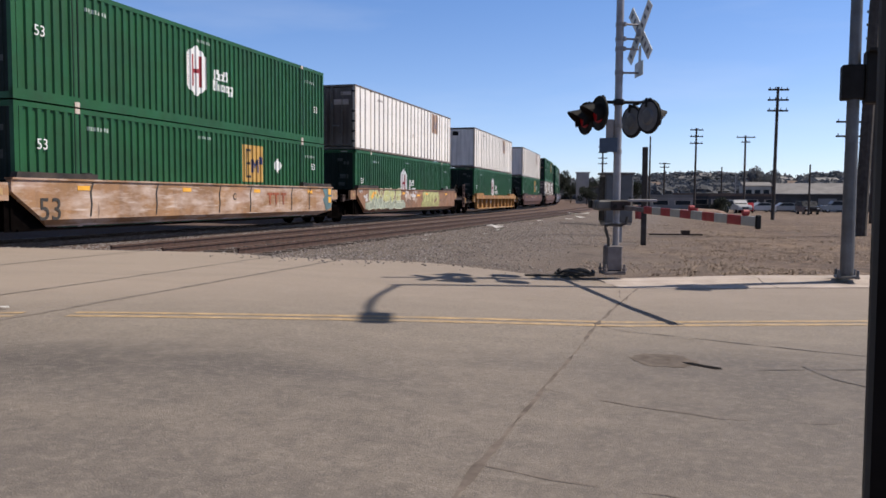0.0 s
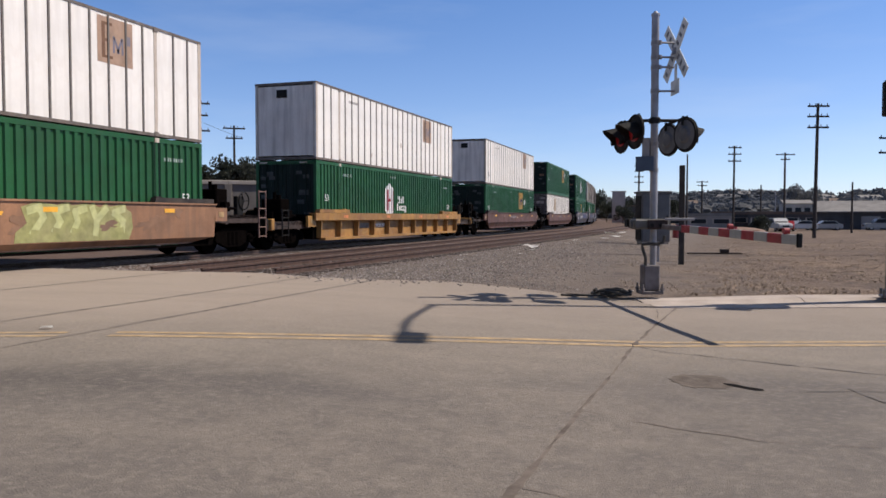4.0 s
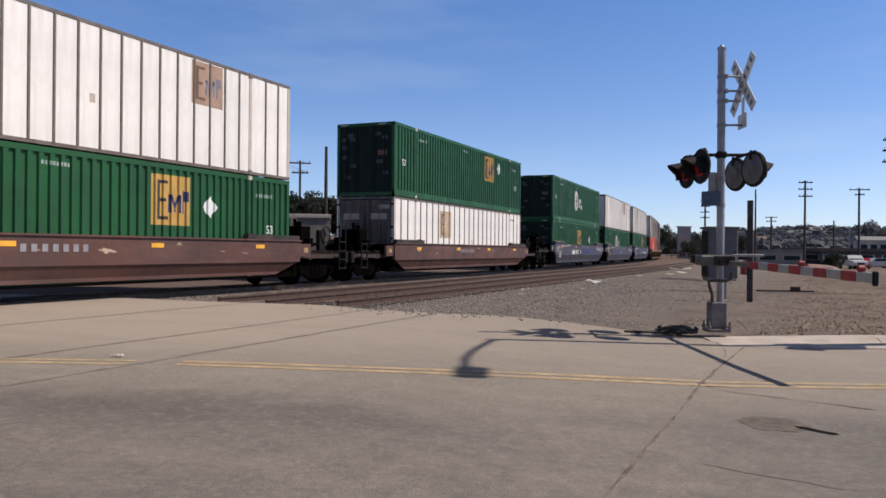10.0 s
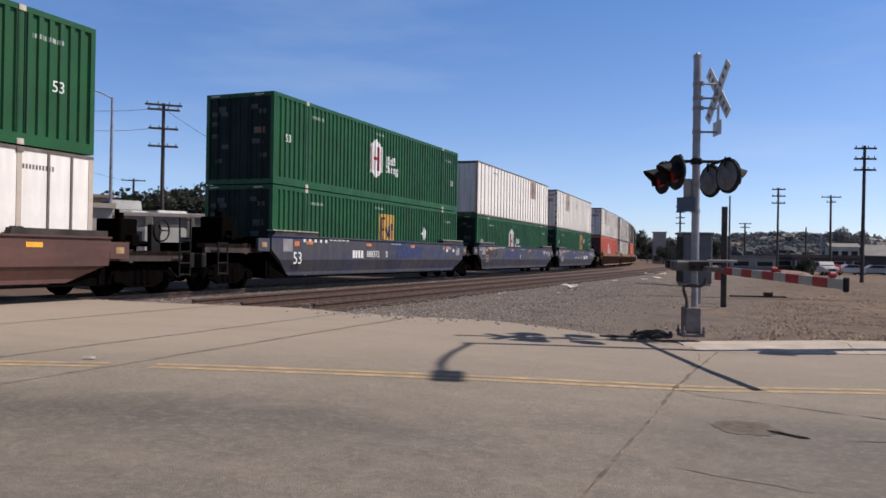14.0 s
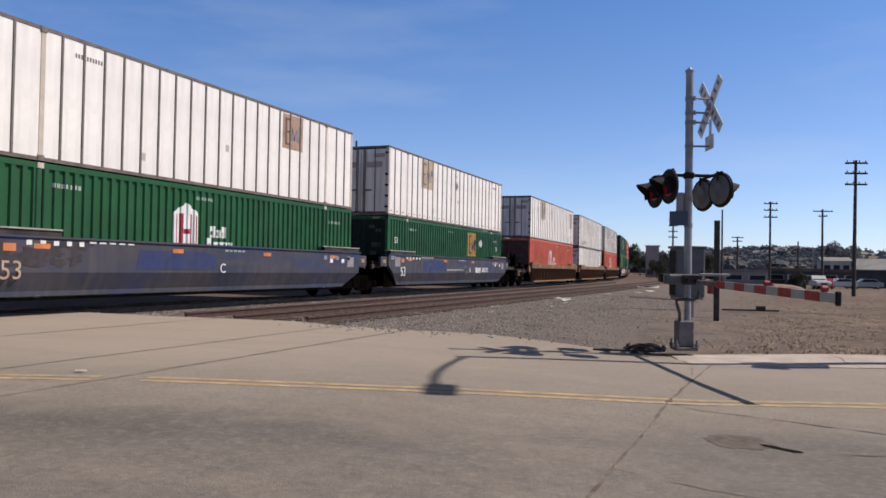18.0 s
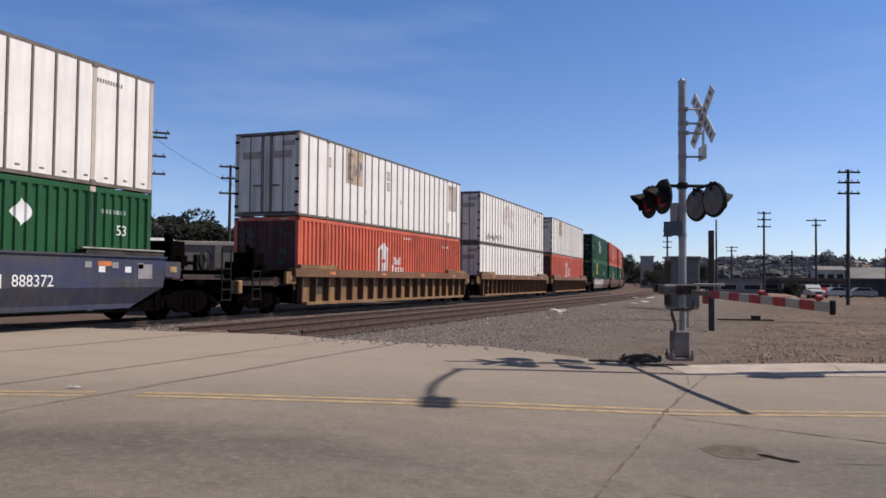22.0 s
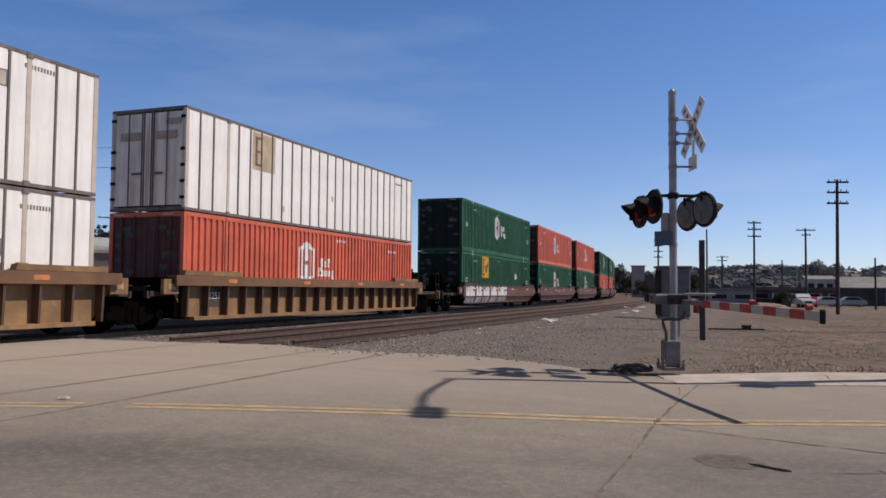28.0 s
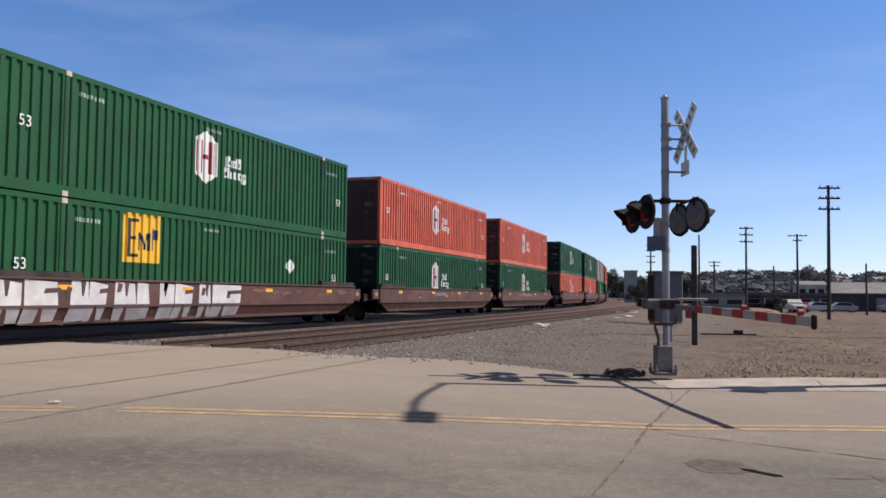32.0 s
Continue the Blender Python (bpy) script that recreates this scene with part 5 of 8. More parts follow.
def dress_well(car, index):
    """Markings that set the single cars apart."""
    ink = DECAL_WHITE
    if index == 1:
        lettering("number_lettering", "53", 0.75, GRAFF_BLACK, car, (1.53, -7.3, 0.72), 90)
        for yy in (-6.0, -3.4, -0.2, 1.7, 4.7, 6.2):
            spray(car, yy, 0.55, [[(0, 0.0), (0.05, 0.0), (0.1, 0.3), (0.07, 0.6), (0.16, 0.84), (0.11, 0.84), (0.01, 0.6), (0.05, 0.3)]], GRAFF_BLACK, 1.5275)
        lettering("letter_mark", "C", 0.3, GRAFF_BLACK, car, (1.53, 0.75, 1.05), 90)
        for k, yy in enumerate((2.9, 3.35, 3.9)):
            spray(car, yy, 0.78, [[(0, 0.42), (0.42, 0.42), (0.42, 0.34), (0.26, 0.34), (0.24, 0), (0.16, 0), (0.14, 0.34), (0, 0.34)]], GRAFF_RED, 1.529)
        # faded blue-green panel at the end
        spray(car, 7.55, 0, [[(0.2, 0.5), (0.72, 0.6), (0.8, 1.4), (-0.1, 1.4), (0.15, 1.1), (-0.05, 0.95), (0.1, 0.75)]], GRAFF_BLUE, 1.5275)
        for z in (0.82, 1.15):
            spray(car, 8.0, z, [[(0, 0), (0.26, 0), (0.26, 0.24), (0, 0.24)]], REFLECT, 1.532)
    elif index == 2:
        car["lean"] = 0
        spray(car, -6.9, 0, [[(-0.5, 0.5), (5.2, 0.5), (5.3, 0.66), (5.0, 0.92), (4.2, 0.86), (3.1, 0.96), (2.0, 0.9), (1.1, 0.97), (0.1, 0.86), (-0.5, 0.78)]], GRAFF_TEAL, 1.5215)
        tall = [[(0.62, 1.34), (0.3, 1.3), (0.25, 1.06), (0.62, 0.92), (0.6, 0.68), (0.1, 0.62)],
                [(1.02, 1.36), (1.04, 0.94), (0.94, 0.6)], [(1.06, 1.3), (1.45, 0.95), (1.66, 0.66)], [(1.78, 1.36), (1.74, 0.95), (1.66, 0.62)],
                [(2.2, 0.62), (2.14, 0.95), (2.4, 1.32), (2.78, 1.3), (2.86, 1.02), (2.4, 0.96)],
                [(3.12, 1.36), (3.1, 0.98), (2.98, 0.62)], [(3.12, 1.34), (3.56, 1.24), (3.3, 1.0), (3.62, 0.8), (3.3, 0.64), (3.0, 0.62)],
                [(4.6, 1.36), (4.08, 1.3), (4.0, 0.96), (3.94, 0.64), (4.8, 0.62)], [(4.06, 1.02), (4.5, 1.02)]]
        strokes(car, -7.05, tall, 0.27, GRAFF_LIME, GRAFF_TEAL, GRAFF_PALER)
        blotches(car, 41, 9, -6.3, -2.6, 0.75, 1.35, GRAFF_MAROON, 0.12, 0.1, 1.5285)
        spray(car, 1.5, 0, [[(-0.3, 0.52), (3.2, 0.52), (3.35, 0.8), (3.3, 1.2), (2.9, 1.38), (2.3, 1.3), (1.8, 1.39), (1.1, 1.33), (0.5, 1.4), (-0.1, 1.3), (0.05, 0.95), (-0.25, 0.75)]], GRAFF_LIME2, 1.5215)
        low = [[(0.1, 1.22), (0.4, 1.3), (0.5, 1.08), (0.2, 0.72), (0.62, 0.7)], [(1.2, 1.3), (0.84, 1.2), (0.98, 0.98), (0.8, 0.76), (1.14, 0.7)],
               [(1.74, 1.28), (1.42, 1.2), (1.5, 0.98), (1.36, 0.74), (1.7, 0.68)], [(1.96, 1.3), (2.1, 1.0), (2.42, 1.28)], [(2.1, 1.0), (2.06, 0.68)],
               [(3.02, 1.28), (2.68, 1.18), (3.0, 0.98), (2.96, 0.74), (2.58, 0.66)]]
        strokes(car, 1.5, low, 0.17, GRAFF_LIME, GRAFF_LIME2, GRAFF_OLIVE, 0.8)
        blotches(car, 19, 6, -7.6, -7.1, 0.85, 1.2, GRAFF_WHITE, 0.14, 0.14, 1.526)
        blotches(car, 23, 10, -1.7, 0.2, 0.8, 1.38, GRAFF_WHITE, 0.2, 0.14, 1.528)
        blotches(car, 9, 9, -7.1, 7.4, 0.6, 1.3, GRAFF_DULL, 0.5, 0.3, 1.5205)
        blotches(car, 12, 9, -1.8, 0.4, 0.75, 1.4, GRAFF_SMEAR, 0.32, 0.25, 1.5265)
        spray(car, 0.35, 1.1, [[(0, 0), (0.55, 0.02), (0.6, 0.1), (0.05, 0.12)]], REFLECT, 1.529)
        spray(car, -6.7, 1.05, [[(0, 0), (0.2, -0.08), (0.35, 0.05), (0.5, 0.1), (0.3, 0.14), (0.25, 0.25), (0.12, 0.12)]], REFLECT, 1.53)
        lettering("load_lettering", "125 T", 0.2, DECAL_WHITE, car, (1.531, -8.0, 1.3), 90)
    elif index == 12:
        car["lean"] = 1
        blocks = [(-8.0, 0.61), (-7.32, 0.93), (-6.0, 0.51), (-5.44, 0.48), (-4.63, 0.72), (-3.86, 0.44), (-3.04, 0.57), (-2.4, 0.68), (-1.37, 0.51), (-0.77, 1.37)]
        # lower halves greyed: the leaning plate's shade is put into the paint
        block_tag(car, blocks, 0.36, 1.32, GRAFF_WHITE, GRAFF_SHADED, 11, 0.07)
        for yy, zz in ((-6.2, 0.95), (-4.6, 1.05), (-2.9, 1.1), (-1.3, 0.98), (-0.1, 0.9)):
            spray(car, yy, zz, [[(0, 0), (0.14, 0.02), (0.2, 0.2), (0.05, 0.24)]], BROWN, 1.5295)
        # gaps that cut the blocks into letters
        for k, (yy, wd) in enumerate(blocks):
            if wd > 0.45:
                m = 0.5 + 0.12 * ((k * 7) % 3 - 1)
                up = [(wd * m - 0.07, 1.34), (wd * m + 0.1, 1.34), (wd * m + 0.03, 0.96), (wd * m - 0.02, 0.96)]
                side = [(wd * 0.55, 1.02), (wd + 0.06, 1.05), (wd + 0.06, 1.15), (wd * 0.6, 1.13)]
                low = [(wd * m - 0.1, 0.34), (wd * m + 0.1, 0.34), (wd * m + 0.04, 0.66), (wd * m - 0.05, 0.715)]
                for shape in ((up, low), (side, low), (up,), (low, side))[k % 4]:
                    spray(car, yy, 0, [shape], BROWN, 1.5295)
        del car["lean"]
        blotches(car, 14, 8, 0.9, 7.5, 1.0, 1.2, GRAFF_DULL, 0.3, 0.06)
    elif index in (6, 7, 8):
        lettering("number_lettering", "53", 0.56, DECAL_WHITE if index != 7 else GRAFF_PALE, car, (1.53, -6.95, 0.87), 90)
        y0, y1 = {6: (0.6, 3.4), 7: (-3.4, -0.3), 8: (-4.7, -1.75)}[index]
        spray(car, 0, 0, [[(y0, 0.93), (y1 - 0.1, 0.92), (y1, 1.3), (y1 - 0.5, 1.4), (y0 + 0.1, 1.39)]], BLUE_FRESH, 1.5235)
        for e in (-7.0, 7.0):
            part("guide_lip", lambda bm: box(bm, -0.12, 0.12, -1.42, 1.3, 0, 0.035), LIP_GREY, car, key="guide_lip", at=(1.45, e, 1.74))
        if index == 7:
            blotches(car, 61, 12, -7.6, -5.2, 0.95, 1.5, GRAFF_RUST, 0.45, 0.3, 1.5215)
            lettering("load_lettering", "125 T", 0.2, DECAL_WHITE, car, (1.531, -8.0, 1.4), 90)
            lettering("letter_mark", "C", 0.38, DECAL_WHITE, car, (1.53, 0.0, 0.95), 90)
        if index == 6:
            for k, wd in enumerate((0.17, 0.15, 0.15, 0.17)):
                spray(car, -3.2 + k * 0.22, 0.9, [[(0, 0), (wd, 0), (wd, 0.28), (0, 0.28)]], ink, 1.5285)
            lettering("number_lettering", "888372", 0.36, DECAL_WHITE, car, (1.535, -1.55, 1.04), 90)
            lettering("letter_mark", "B", 0.34, DECAL_WHITE, car, (1.535, -0.35, 1.04), 90)
        if index == 8:
            lettering("load_lettering", "125 T", 0.2, DECAL_WHITE, car, (1.531, -8.0, 1.46), 90)
            lettering("letter_mark", "A", 0.36, DECAL_WHITE, car, (1.53, 1.75, 0.98), 90)
            for k, wd in enumerate((0.17, 0.15, 0.15, 0.17)):
                spray(car, 2.7 + k * 0.22, 0.84, [[(0, 0), (wd, 0), (wd, 0.28), (0, 0.28)]], ink, 1.526)
            lettering("number_lettering", "888372", 0.36, DECAL_WHITE, car, (1.53, 4.3, 0.98), 90)
            part("round_mark", lambda bm: tube(bm, [(0, 0.2 * math.cos(a * 0.2618), 0.2 * math.sin(a * 0.2618)) for a in range(25)], 0.008, 5), DECAL_DIM, car, at=(1.526, 1.1, 0.98))
            for k in range(9):
                spray(car, -1.6 + k * 0.26, 0.93, [[(0, 0), (0.17, 0), (0.17, 0.1), (0, 0.1)]], DECAL_DIM, 1.526)
        for k in range(5):
            spray(car, 0.1 + k * 0.2, 1.44, [[(0, 0), (0.14, 0), (0.14, 0.05), (0, 0.05)]], DECAL_DIM, 1.526)
            spray(car, -4.9 + k * 0.3, 1.5, [[(0, 0), (0.2, 0), (0.2, 0.04), (0, 0.04)]], ink, 1.526)
        for k in range(5):
            spray(car, -6.6 + k * 0.35, 1.42, [[(0, 0), (0.14, 0), (0.14, 0.1), (0, 0.1)]], ink, 1.526)
            spray(car, 5.7 + k * 0.42, 1.3 - 0.1 * (k % 2), [[(0, 0), (0.2, 0), (0.2, 0.14), (0, 0.14)]], ink if k % 2 else GRAFF_GREY, 1.526)
        spray(car, 7.4, 1.05, [[(0, 0), (0.5, 0), (0.5, 0.36), (0, 0.36)]], GRAFF_GREY, 1.526)
        spray(car, -7.8, 1.1, [[(0, 0), (0.55, 0), (0.55, 0.4), (0, 0.4)]], GRAFF_GREY, 1.526)
        spray(car, -7.15, 1.28, [[(0, 0), (0.3, 0), (0.3, 0.16), (0, 0.16)]], REFLECT_OR, 1.526)
    elif index in (4, 5, 13, 14):
        for k in range(7):
            spray(car, -1.6 + k * 0.26, 1.0, [[(0, 0), (0.14, 0), (0.14, 0.16), (0, 0.16)]], GRAFF_GREY, 1.526)
        blotches(car, 20 + index, 6, -7, 7, 0.9, 1.25, GRAFF_PALE, 0.22, 0.05)
    elif index in (9, 10, 11):
        spray(car, -7.25, 0.55, [[(0.03, 0), (0.8, 0), (0.8, 0.6), (0.03, 0.6)]], DARK_PLATE, 1.337)
        if index != 9:
            lettering("number_lettering", "1251", 0.28, ink, car, (1.347, -6.72, 0.86), 90)
        else:
            lettering("number_lettering", "53", 0.4, DECAL_BROWN, car, (1.343, 5.6, 0.88), 90)
    elif index == 3:
        for yy, mt in ((-4.45, POST), (-2.75, DECAL_MAROON)):
            spray(car, yy, 0.62, [[(0, 0), (1.05, 0), (1.05, 0.2), (0, 0.2)]], mt, 1.337)
        for k in range(6):
            spray(car, -2.68 + k * 0.16, 0.66, [[(0, 0), (0.1, 0), (0.1, 0.12), (0, 0.12)]], DECAL_WHITE, 1.342)


DARK_PLATE = mat("dark_plate", (0.06, 0.045, 0.035), 0.7, var=0.2, scale=3)
TRAIN = []   # (thing, its middle at the start, height above the rail)
for index, (s0, style, ends, trucks, low, high, nose) in enumerate(UNITS):
    car = well_car(style, WELL_LABEL[style], ends[0], ends[1], trucks[0], trucks[1])
    dress_well(car, index)
    TRAIN.append((car, s0, 0.0))
    for level, (color, logos) in enumerate((low, high)):
        box_ = container(color, "e" if level else "", BOX_LABEL[(color, level)], logos, nose)
        TRAIN.append((box_, s0, 0.3 + level * (CH + 0.04)))


def motions():
    for ob, s0, up in TRAIN:
        rows = []
        for k in range(0, 33):
            x, y, a = track_point(s0 - travelled(k))
            rows.append((k, pose(x, y, RAIL_TOP + up, 0, 0, math.degrees(a))))
        walk(ob, rows)
    rows = []
    for t, az, d in SUV_ROWS:
        x, y = polar(az, d * 1.38)
        rows.append((t, pose(x, y, field_z(x, y), 0, 0, -172)))
    walk(suv, rows)


# ---- tracks ----
def rail_profile():
    return [(-0.07, -0.17), (0.07, -0.17), (0.07, -0.155), (0.012, -0.14), (0.012, -0.045), (0.036, -0.035), (0.036, 0.0), (-0.036, 0.0), (-0.036, -0.035), (-0.012, -0.045), (-0.012, -0.14), (-0.07, -0.155)]


def rail_along(name, points, z, material, label):
    """points: x, y and heading in turn."""
    me = bpy.data.meshes.new(name)
    prof = rail_profile()
    n = len(prof)
    vs, fs = [], []
    for x, y, a in points:
        vs += [(x + p * math.cos(a), y + p * math.sin(a), z + q) for p, q in prof]
    for i in range(len(points) - 1):
        for j in range(n):
            a, b = i * n + j, i * n + (j + 1) % n
            fs.append((a, b, b + n, a + n))
    fs += [tuple(range(n))[::-1], tuple(range(len(vs) - n, len(vs)))]
    me.from_pydata(vs, [], fs)
    me.materials.append(material)
    return tagged(new(name, me), label, "rail", "rails", "structure")


RAIL_HEAD = mat("polished_rail", (0.15, 0.1, 0.078), 0.5, metal=0.5, var=0.3, scale=6, dirt=0.5, dirt_color=(0.1, 0.05, 0.03))
main_s = [-60 + 5 * i for i in range(19)] + [40 + 10 * i for i in range(40)]
for off in (-0.7535, 0.7535):
    rail_along("rail", [track_point(s, off) for s in main_s], MAIN_TOP, RAIL_HEAD, "worn steel rail of the main track")


def siding_point(y, off=0.0):
    x = SIDING_X + off
    if y > 15.6:
        x += 0.0075 * (y - 15.6)
    if y > 45:
        x -= 0.00052 * (y - 45) ** 2
    return x, y, 0.0


siding_y = [14.5, 15.0, 20, 25, 35, 45] + [55 + 12 * i for i in range(22)]
for off in (-0.75, 0.75):
    rail_along("rail", [siding_point(y, off) for y in siding_y if y > 14.9 or off < 0], RAIL_TOP - 0.012, RUST, "rusty steel rail of the unused siding")
# a spare rail laid down on the ballast between the two tracks
rail_along("rail", [track_point(s, 3.55 + 0.12 * math.sin(s * 0.11)) for s in [14.8 + 4 * i for i in range(18)]], 0.19, RUST, "spare rusty rail lying on the ballast between tracks")
# flangeways of the old track, filled with dirt, and of the two crossings
for x, wd, y0, y1 in ((-6.1, 0.075, -12, 13.75), (-7.62, 0.07, -12, 13.9), (SIDING_X - 1.15, 0.08, -12, 14.4), (TRACK_X + 0.83, 0.07, -12, 14.1)):
    bm = bmesh.new()
    rnd = random.Random(int(-x * 10))
    pts = [(x + rnd.uniform(-0.012, 0.012), y0 + (y1 - y0) * i / 60) for i in range(61)]
    strip(bm, pts, [wd * rnd.uniform(0.7, 1.25) for _ in pts], 0.0035)
    tagged(part("flangeway", bm, FLANGE, None), "dirt-filled flangeway groove of a track across the street", "road joint", "flangeways", "structure")


def timber(bm):
    box(bm, -1.3, 1.3, -0.115, 0.115, -0.17, 0.0, 0.012)


track_bed = thing("track_ties", "weathered timber ties under the rails", "railway tie", kind="structure")
for i in range(97):
    x, y, a = track_point(14.6 + 0.55 * i)
    part("tie", timber, TIE, track_bed, key="tie", at=(x, y + 0.03 * math.sin(i * 2.3), 0.045), rot=(0, 0, math.degrees(a) + 2 * math.sin(i)))
    x, y, a = siding_point(14.9 + 0.56 * i)
    part("tie", timber, TIE, track_bed, key="tie", at=(x + 0.05 * math.sin(i * 1.7), y, 0.05), rot=(0, 0, 1.5 * math.sin(i * 1.3)))


def stones(name, places, size, material, label, seed):
    """Many loose stones in one mesh."""
    rnd = random.Random(seed)
    base = [(1, 0, 0), (-1, 0, 0), (0, 1, 0), (0, -1, 0), (0, 0, 1), (0, 0, -0.6)]
    faces = [(0, 2, 4), (2, 1, 4), (1, 3, 4), (3, 0, 4), (2, 0, 5), (1, 2, 5), (3, 1, 5), (0, 3, 5)]
    vs, fs = [], []
    for x, y, z in places:
        s = size * rnd.uniform(0.5, 1.6)
        a = rnd.uniform(0, 6.28)
        ca, sa = math.cos(a), math.sin(a)
        k = len(vs)
        for p in base:
            q = [c * s * rnd.uniform(0.6, 1.2) for c in p]
            vs.append((x + q[0] * ca - q[1] * sa, y + q[0] * sa + q[1] * ca, z + q[2] * 0.75))
        fs += [tuple(k + i for i in f) for f in faces]
    me = bpy.data.meshes.new(name)
    me.from_pydata(vs, [], fs)
    me.materials.append(material)
    return tagged(new(name, me), label, "gravel", kind="stuff")


def stone_material(name, lo, hi):
    m = bpy.data.materials.new(name)
    m.use_nodes = True
    t = m.node_tree
    b = t.nodes["Principled BSDF"]
    b.inputs["Roughness"].default_value = 0.9
    g = t.nodes.new("ShaderNodeNewGeometry")
    x = t.nodes.new("ShaderNodeMix")
    x.data_type = 'RGBA'
    x.inputs[6].default_value, x.inputs[7].default_value = (*lo, 1), (*hi, 1)
    t.links.new(g.outputs["Random Per Island"], x.inputs["Factor"])
    t.links.new(x.outputs[2], b.inputs["Base Color"])
    return m


STONE = stone_material("crushed_stone", (0.1, 0.084, 0.078), (0.36, 0.32, 0.295))
rnd = random.Random(5)
places = []
while len(places) < 16000:
    y = 12.9 + 28 * rnd.random() ** 1.7
    x = rnd.uniform(-14.5, 1.0 + 0.05 * y)
    if rnd.random() > 1.1 - max(0, (x + 6.0) / 3.5) or y < far_edge(x) + 0.12:
        continue
    if abs(x - siding_point(y)[0]) < 0.8 and rnd.random() < 0.6:
        continue
    d = max(0.0, min(1.0, (y - far_edge(x)) / 0.7))
    places.append((x, y, (ramp(x) + (0.004 if x < KERB_X else 0.02)) * (1 - d) + field_z(x, y) * d + 0.008))
stones("ballast_stones", places, 0.019, STONE, "grey crushed stone ballast strewn beside the tracks", 6)
# spilled stones on the apron
places = []
for _ in range(170):
    x = rnd.gauss(-6.3, 1.5)
    y = far_edge(x) - abs(rnd.gauss(0, 0.5))
    places.append((x, y, ramp(x) + 0.01))
stones("spilled_gravel", places, 0.022, STONE, "loose stones spilled on the edge of the street", 7)


def blades(name, places, hgt, material, label, category, seed, spreadness=0.5, width=0.012):
    rnd = random.Random(seed)
    vs, fs = [], []
    for x, y, z in places:
        for _ in range(5):
            a = rnd.uniform(0, 6.28)
            h = hgt * rnd.uniform(0.5, 1.3)
            l = h * spreadness * rnd.uniform(0.3, 1.2)
            dx, dy = math.cos(a), math.sin(a)
            ox, oy = x + rnd.gauss(0, 0.05), y + rnd.gauss(0, 0.05)
            k = len(vs)
            vs += [(ox - dy * width, oy + dx * width, z), (ox + dy * width, oy - dx * width, z), (ox + dx * l, oy + dy * l, z + h)]
            fs.append((k, k + 1, k + 2))
    me = bpy.data.meshes.new(name)
    me.from_pydata(vs, [], fs)
    me.materials.append(material)
    return tagged(new(name, me), label, category, kind="stuff")


STRAW = stone_material("dry_straw", (0.14, 0.105, 0.08), (0.36, 0.27, 0.2))
places = []
while len(places) < 4200:
    y = 13.2 + 45 * rnd.random() ** 1.5
    x = rnd.uniform(-0.12 * y, 0.42 * y)
    f = far_edge(x)
    if y < f + 0.75 or noise.noise((x * 0.35, y * 0.35, 3)) < -0.15:
        continue
    if x < 0 and rnd.random() < 0.65:
        continue
    places.append((x, y, field_z(x, y) - 0.01))
blades("dry_grass", places, 0.042, STRAW, "short dry tan grass and weeds on the open ground", "grass", 8, 2.4)

# ---- kerb ----
kerb = thing("kerb", "pale concrete kerb and gutter along the street", "kerb", kind="structure")
for i in range(14):
    u0 = 0.1 + i * 2.4
    bm = bmesh.new()
    a = ROAD_C + ROAD_DIR * (u0 + 0.01) + ROAD_N * 3.69
    prof = [(-0.5, -0.15), (0.5, -0.15), (0.52, 0.092), (0.14, 0.085), (0.0, 0.04), (-0.5, 0.012)]
    rows = []
    for u in (u0 + 0.008, u0 + 2.392):
        c = ROAD_C + ROAD_DIR * u
        rows.append([bm.verts.new((*(c + ROAD_N * (3.69 + p)), max(ramp(c.x), 0) + (q * 0.4 if u < 0.2 and q > 0 else q))) for p, q in prof])
    n = len(prof)
    for j in range(n):
        k = (j + 1) % n
        bm.faces.new((rows[0][j], rows[0][k], rows[1][k], rows[1][j]))
    bm.faces.new(rows[0][::-1])
    bm.faces.new(rows[1])
    bmesh.ops.recalc_face_normals(bm, faces=bm.faces[:])
    part("kerb_block", bm, CONCRETE, kerb)

# ---- cracks, patch and tar on the street ----
def crack(pts, w, material=CRACK, seed=1, label="irregular dark crack in the asphalt", wander=0.012):
    rnd = random.Random(seed)
    full = []
    for (x0, y0), (x1, y1) in zip(pts, pts[1:]):
        n = max(2, int(math.hypot(x1 - x0, y1 - y0) / 0.16))
        for i in range(n):
            full.append((x0 + (x1 - x0) * i / n + rnd.gauss(0, wander), y0 + (y1 - y0) * i / n + rnd.gauss(0, 0.012)))
    full.append(pts[-1])
    bm = bmesh.new()
    strip(bm, full, [w * max(0.06, rnd.gauss(0.7, 0.45)) for _ in full], 0.004)
    tagged(part("crack", bm, material, None), label, "road crack", "cracks in the street", "structure")


crack([(-0.62, 11.9), (-0.76, 9.6), (-0.83, 8.3), (-0.84, 6.9), (-0.88, 5.4), (-0.91, 4.0), (-0.93, 2.6), (-0.9, 0.5)], 0.036, JOINT, 2, "long sealed joint crossing the street", 0.004)
crack([(-0.83, 8.2), (-0.5, 7.95), (0.2, 7.75), (1.2, 7.4), (2.2, 7.2), (4.0, 7.3)], 0.024, seed=3)
crack([(0.33, 6.43), (0.9, 6.6), (1.5, 6.8), (2.4, 7.4), (3.6, 7.6)], 0.022, seed=5)
crack([(0.9, 6.75), (1.05, 6.3), (1.4, 6.0), (1.9, 6.1), (2.6, 5.9)], 0.018, seed=6)
crack([(1.5, 6.8), (1.75, 6.3), (1.9, 6.1), (1.8, 5.4), (2.2, 4.9)], 0.016, seed=7)
crack([(-0.88, 5.3), (0.2, 4.95), (1.3, 5.05), (2.6, 4.7)], 0.009, JOINT, seed=8)
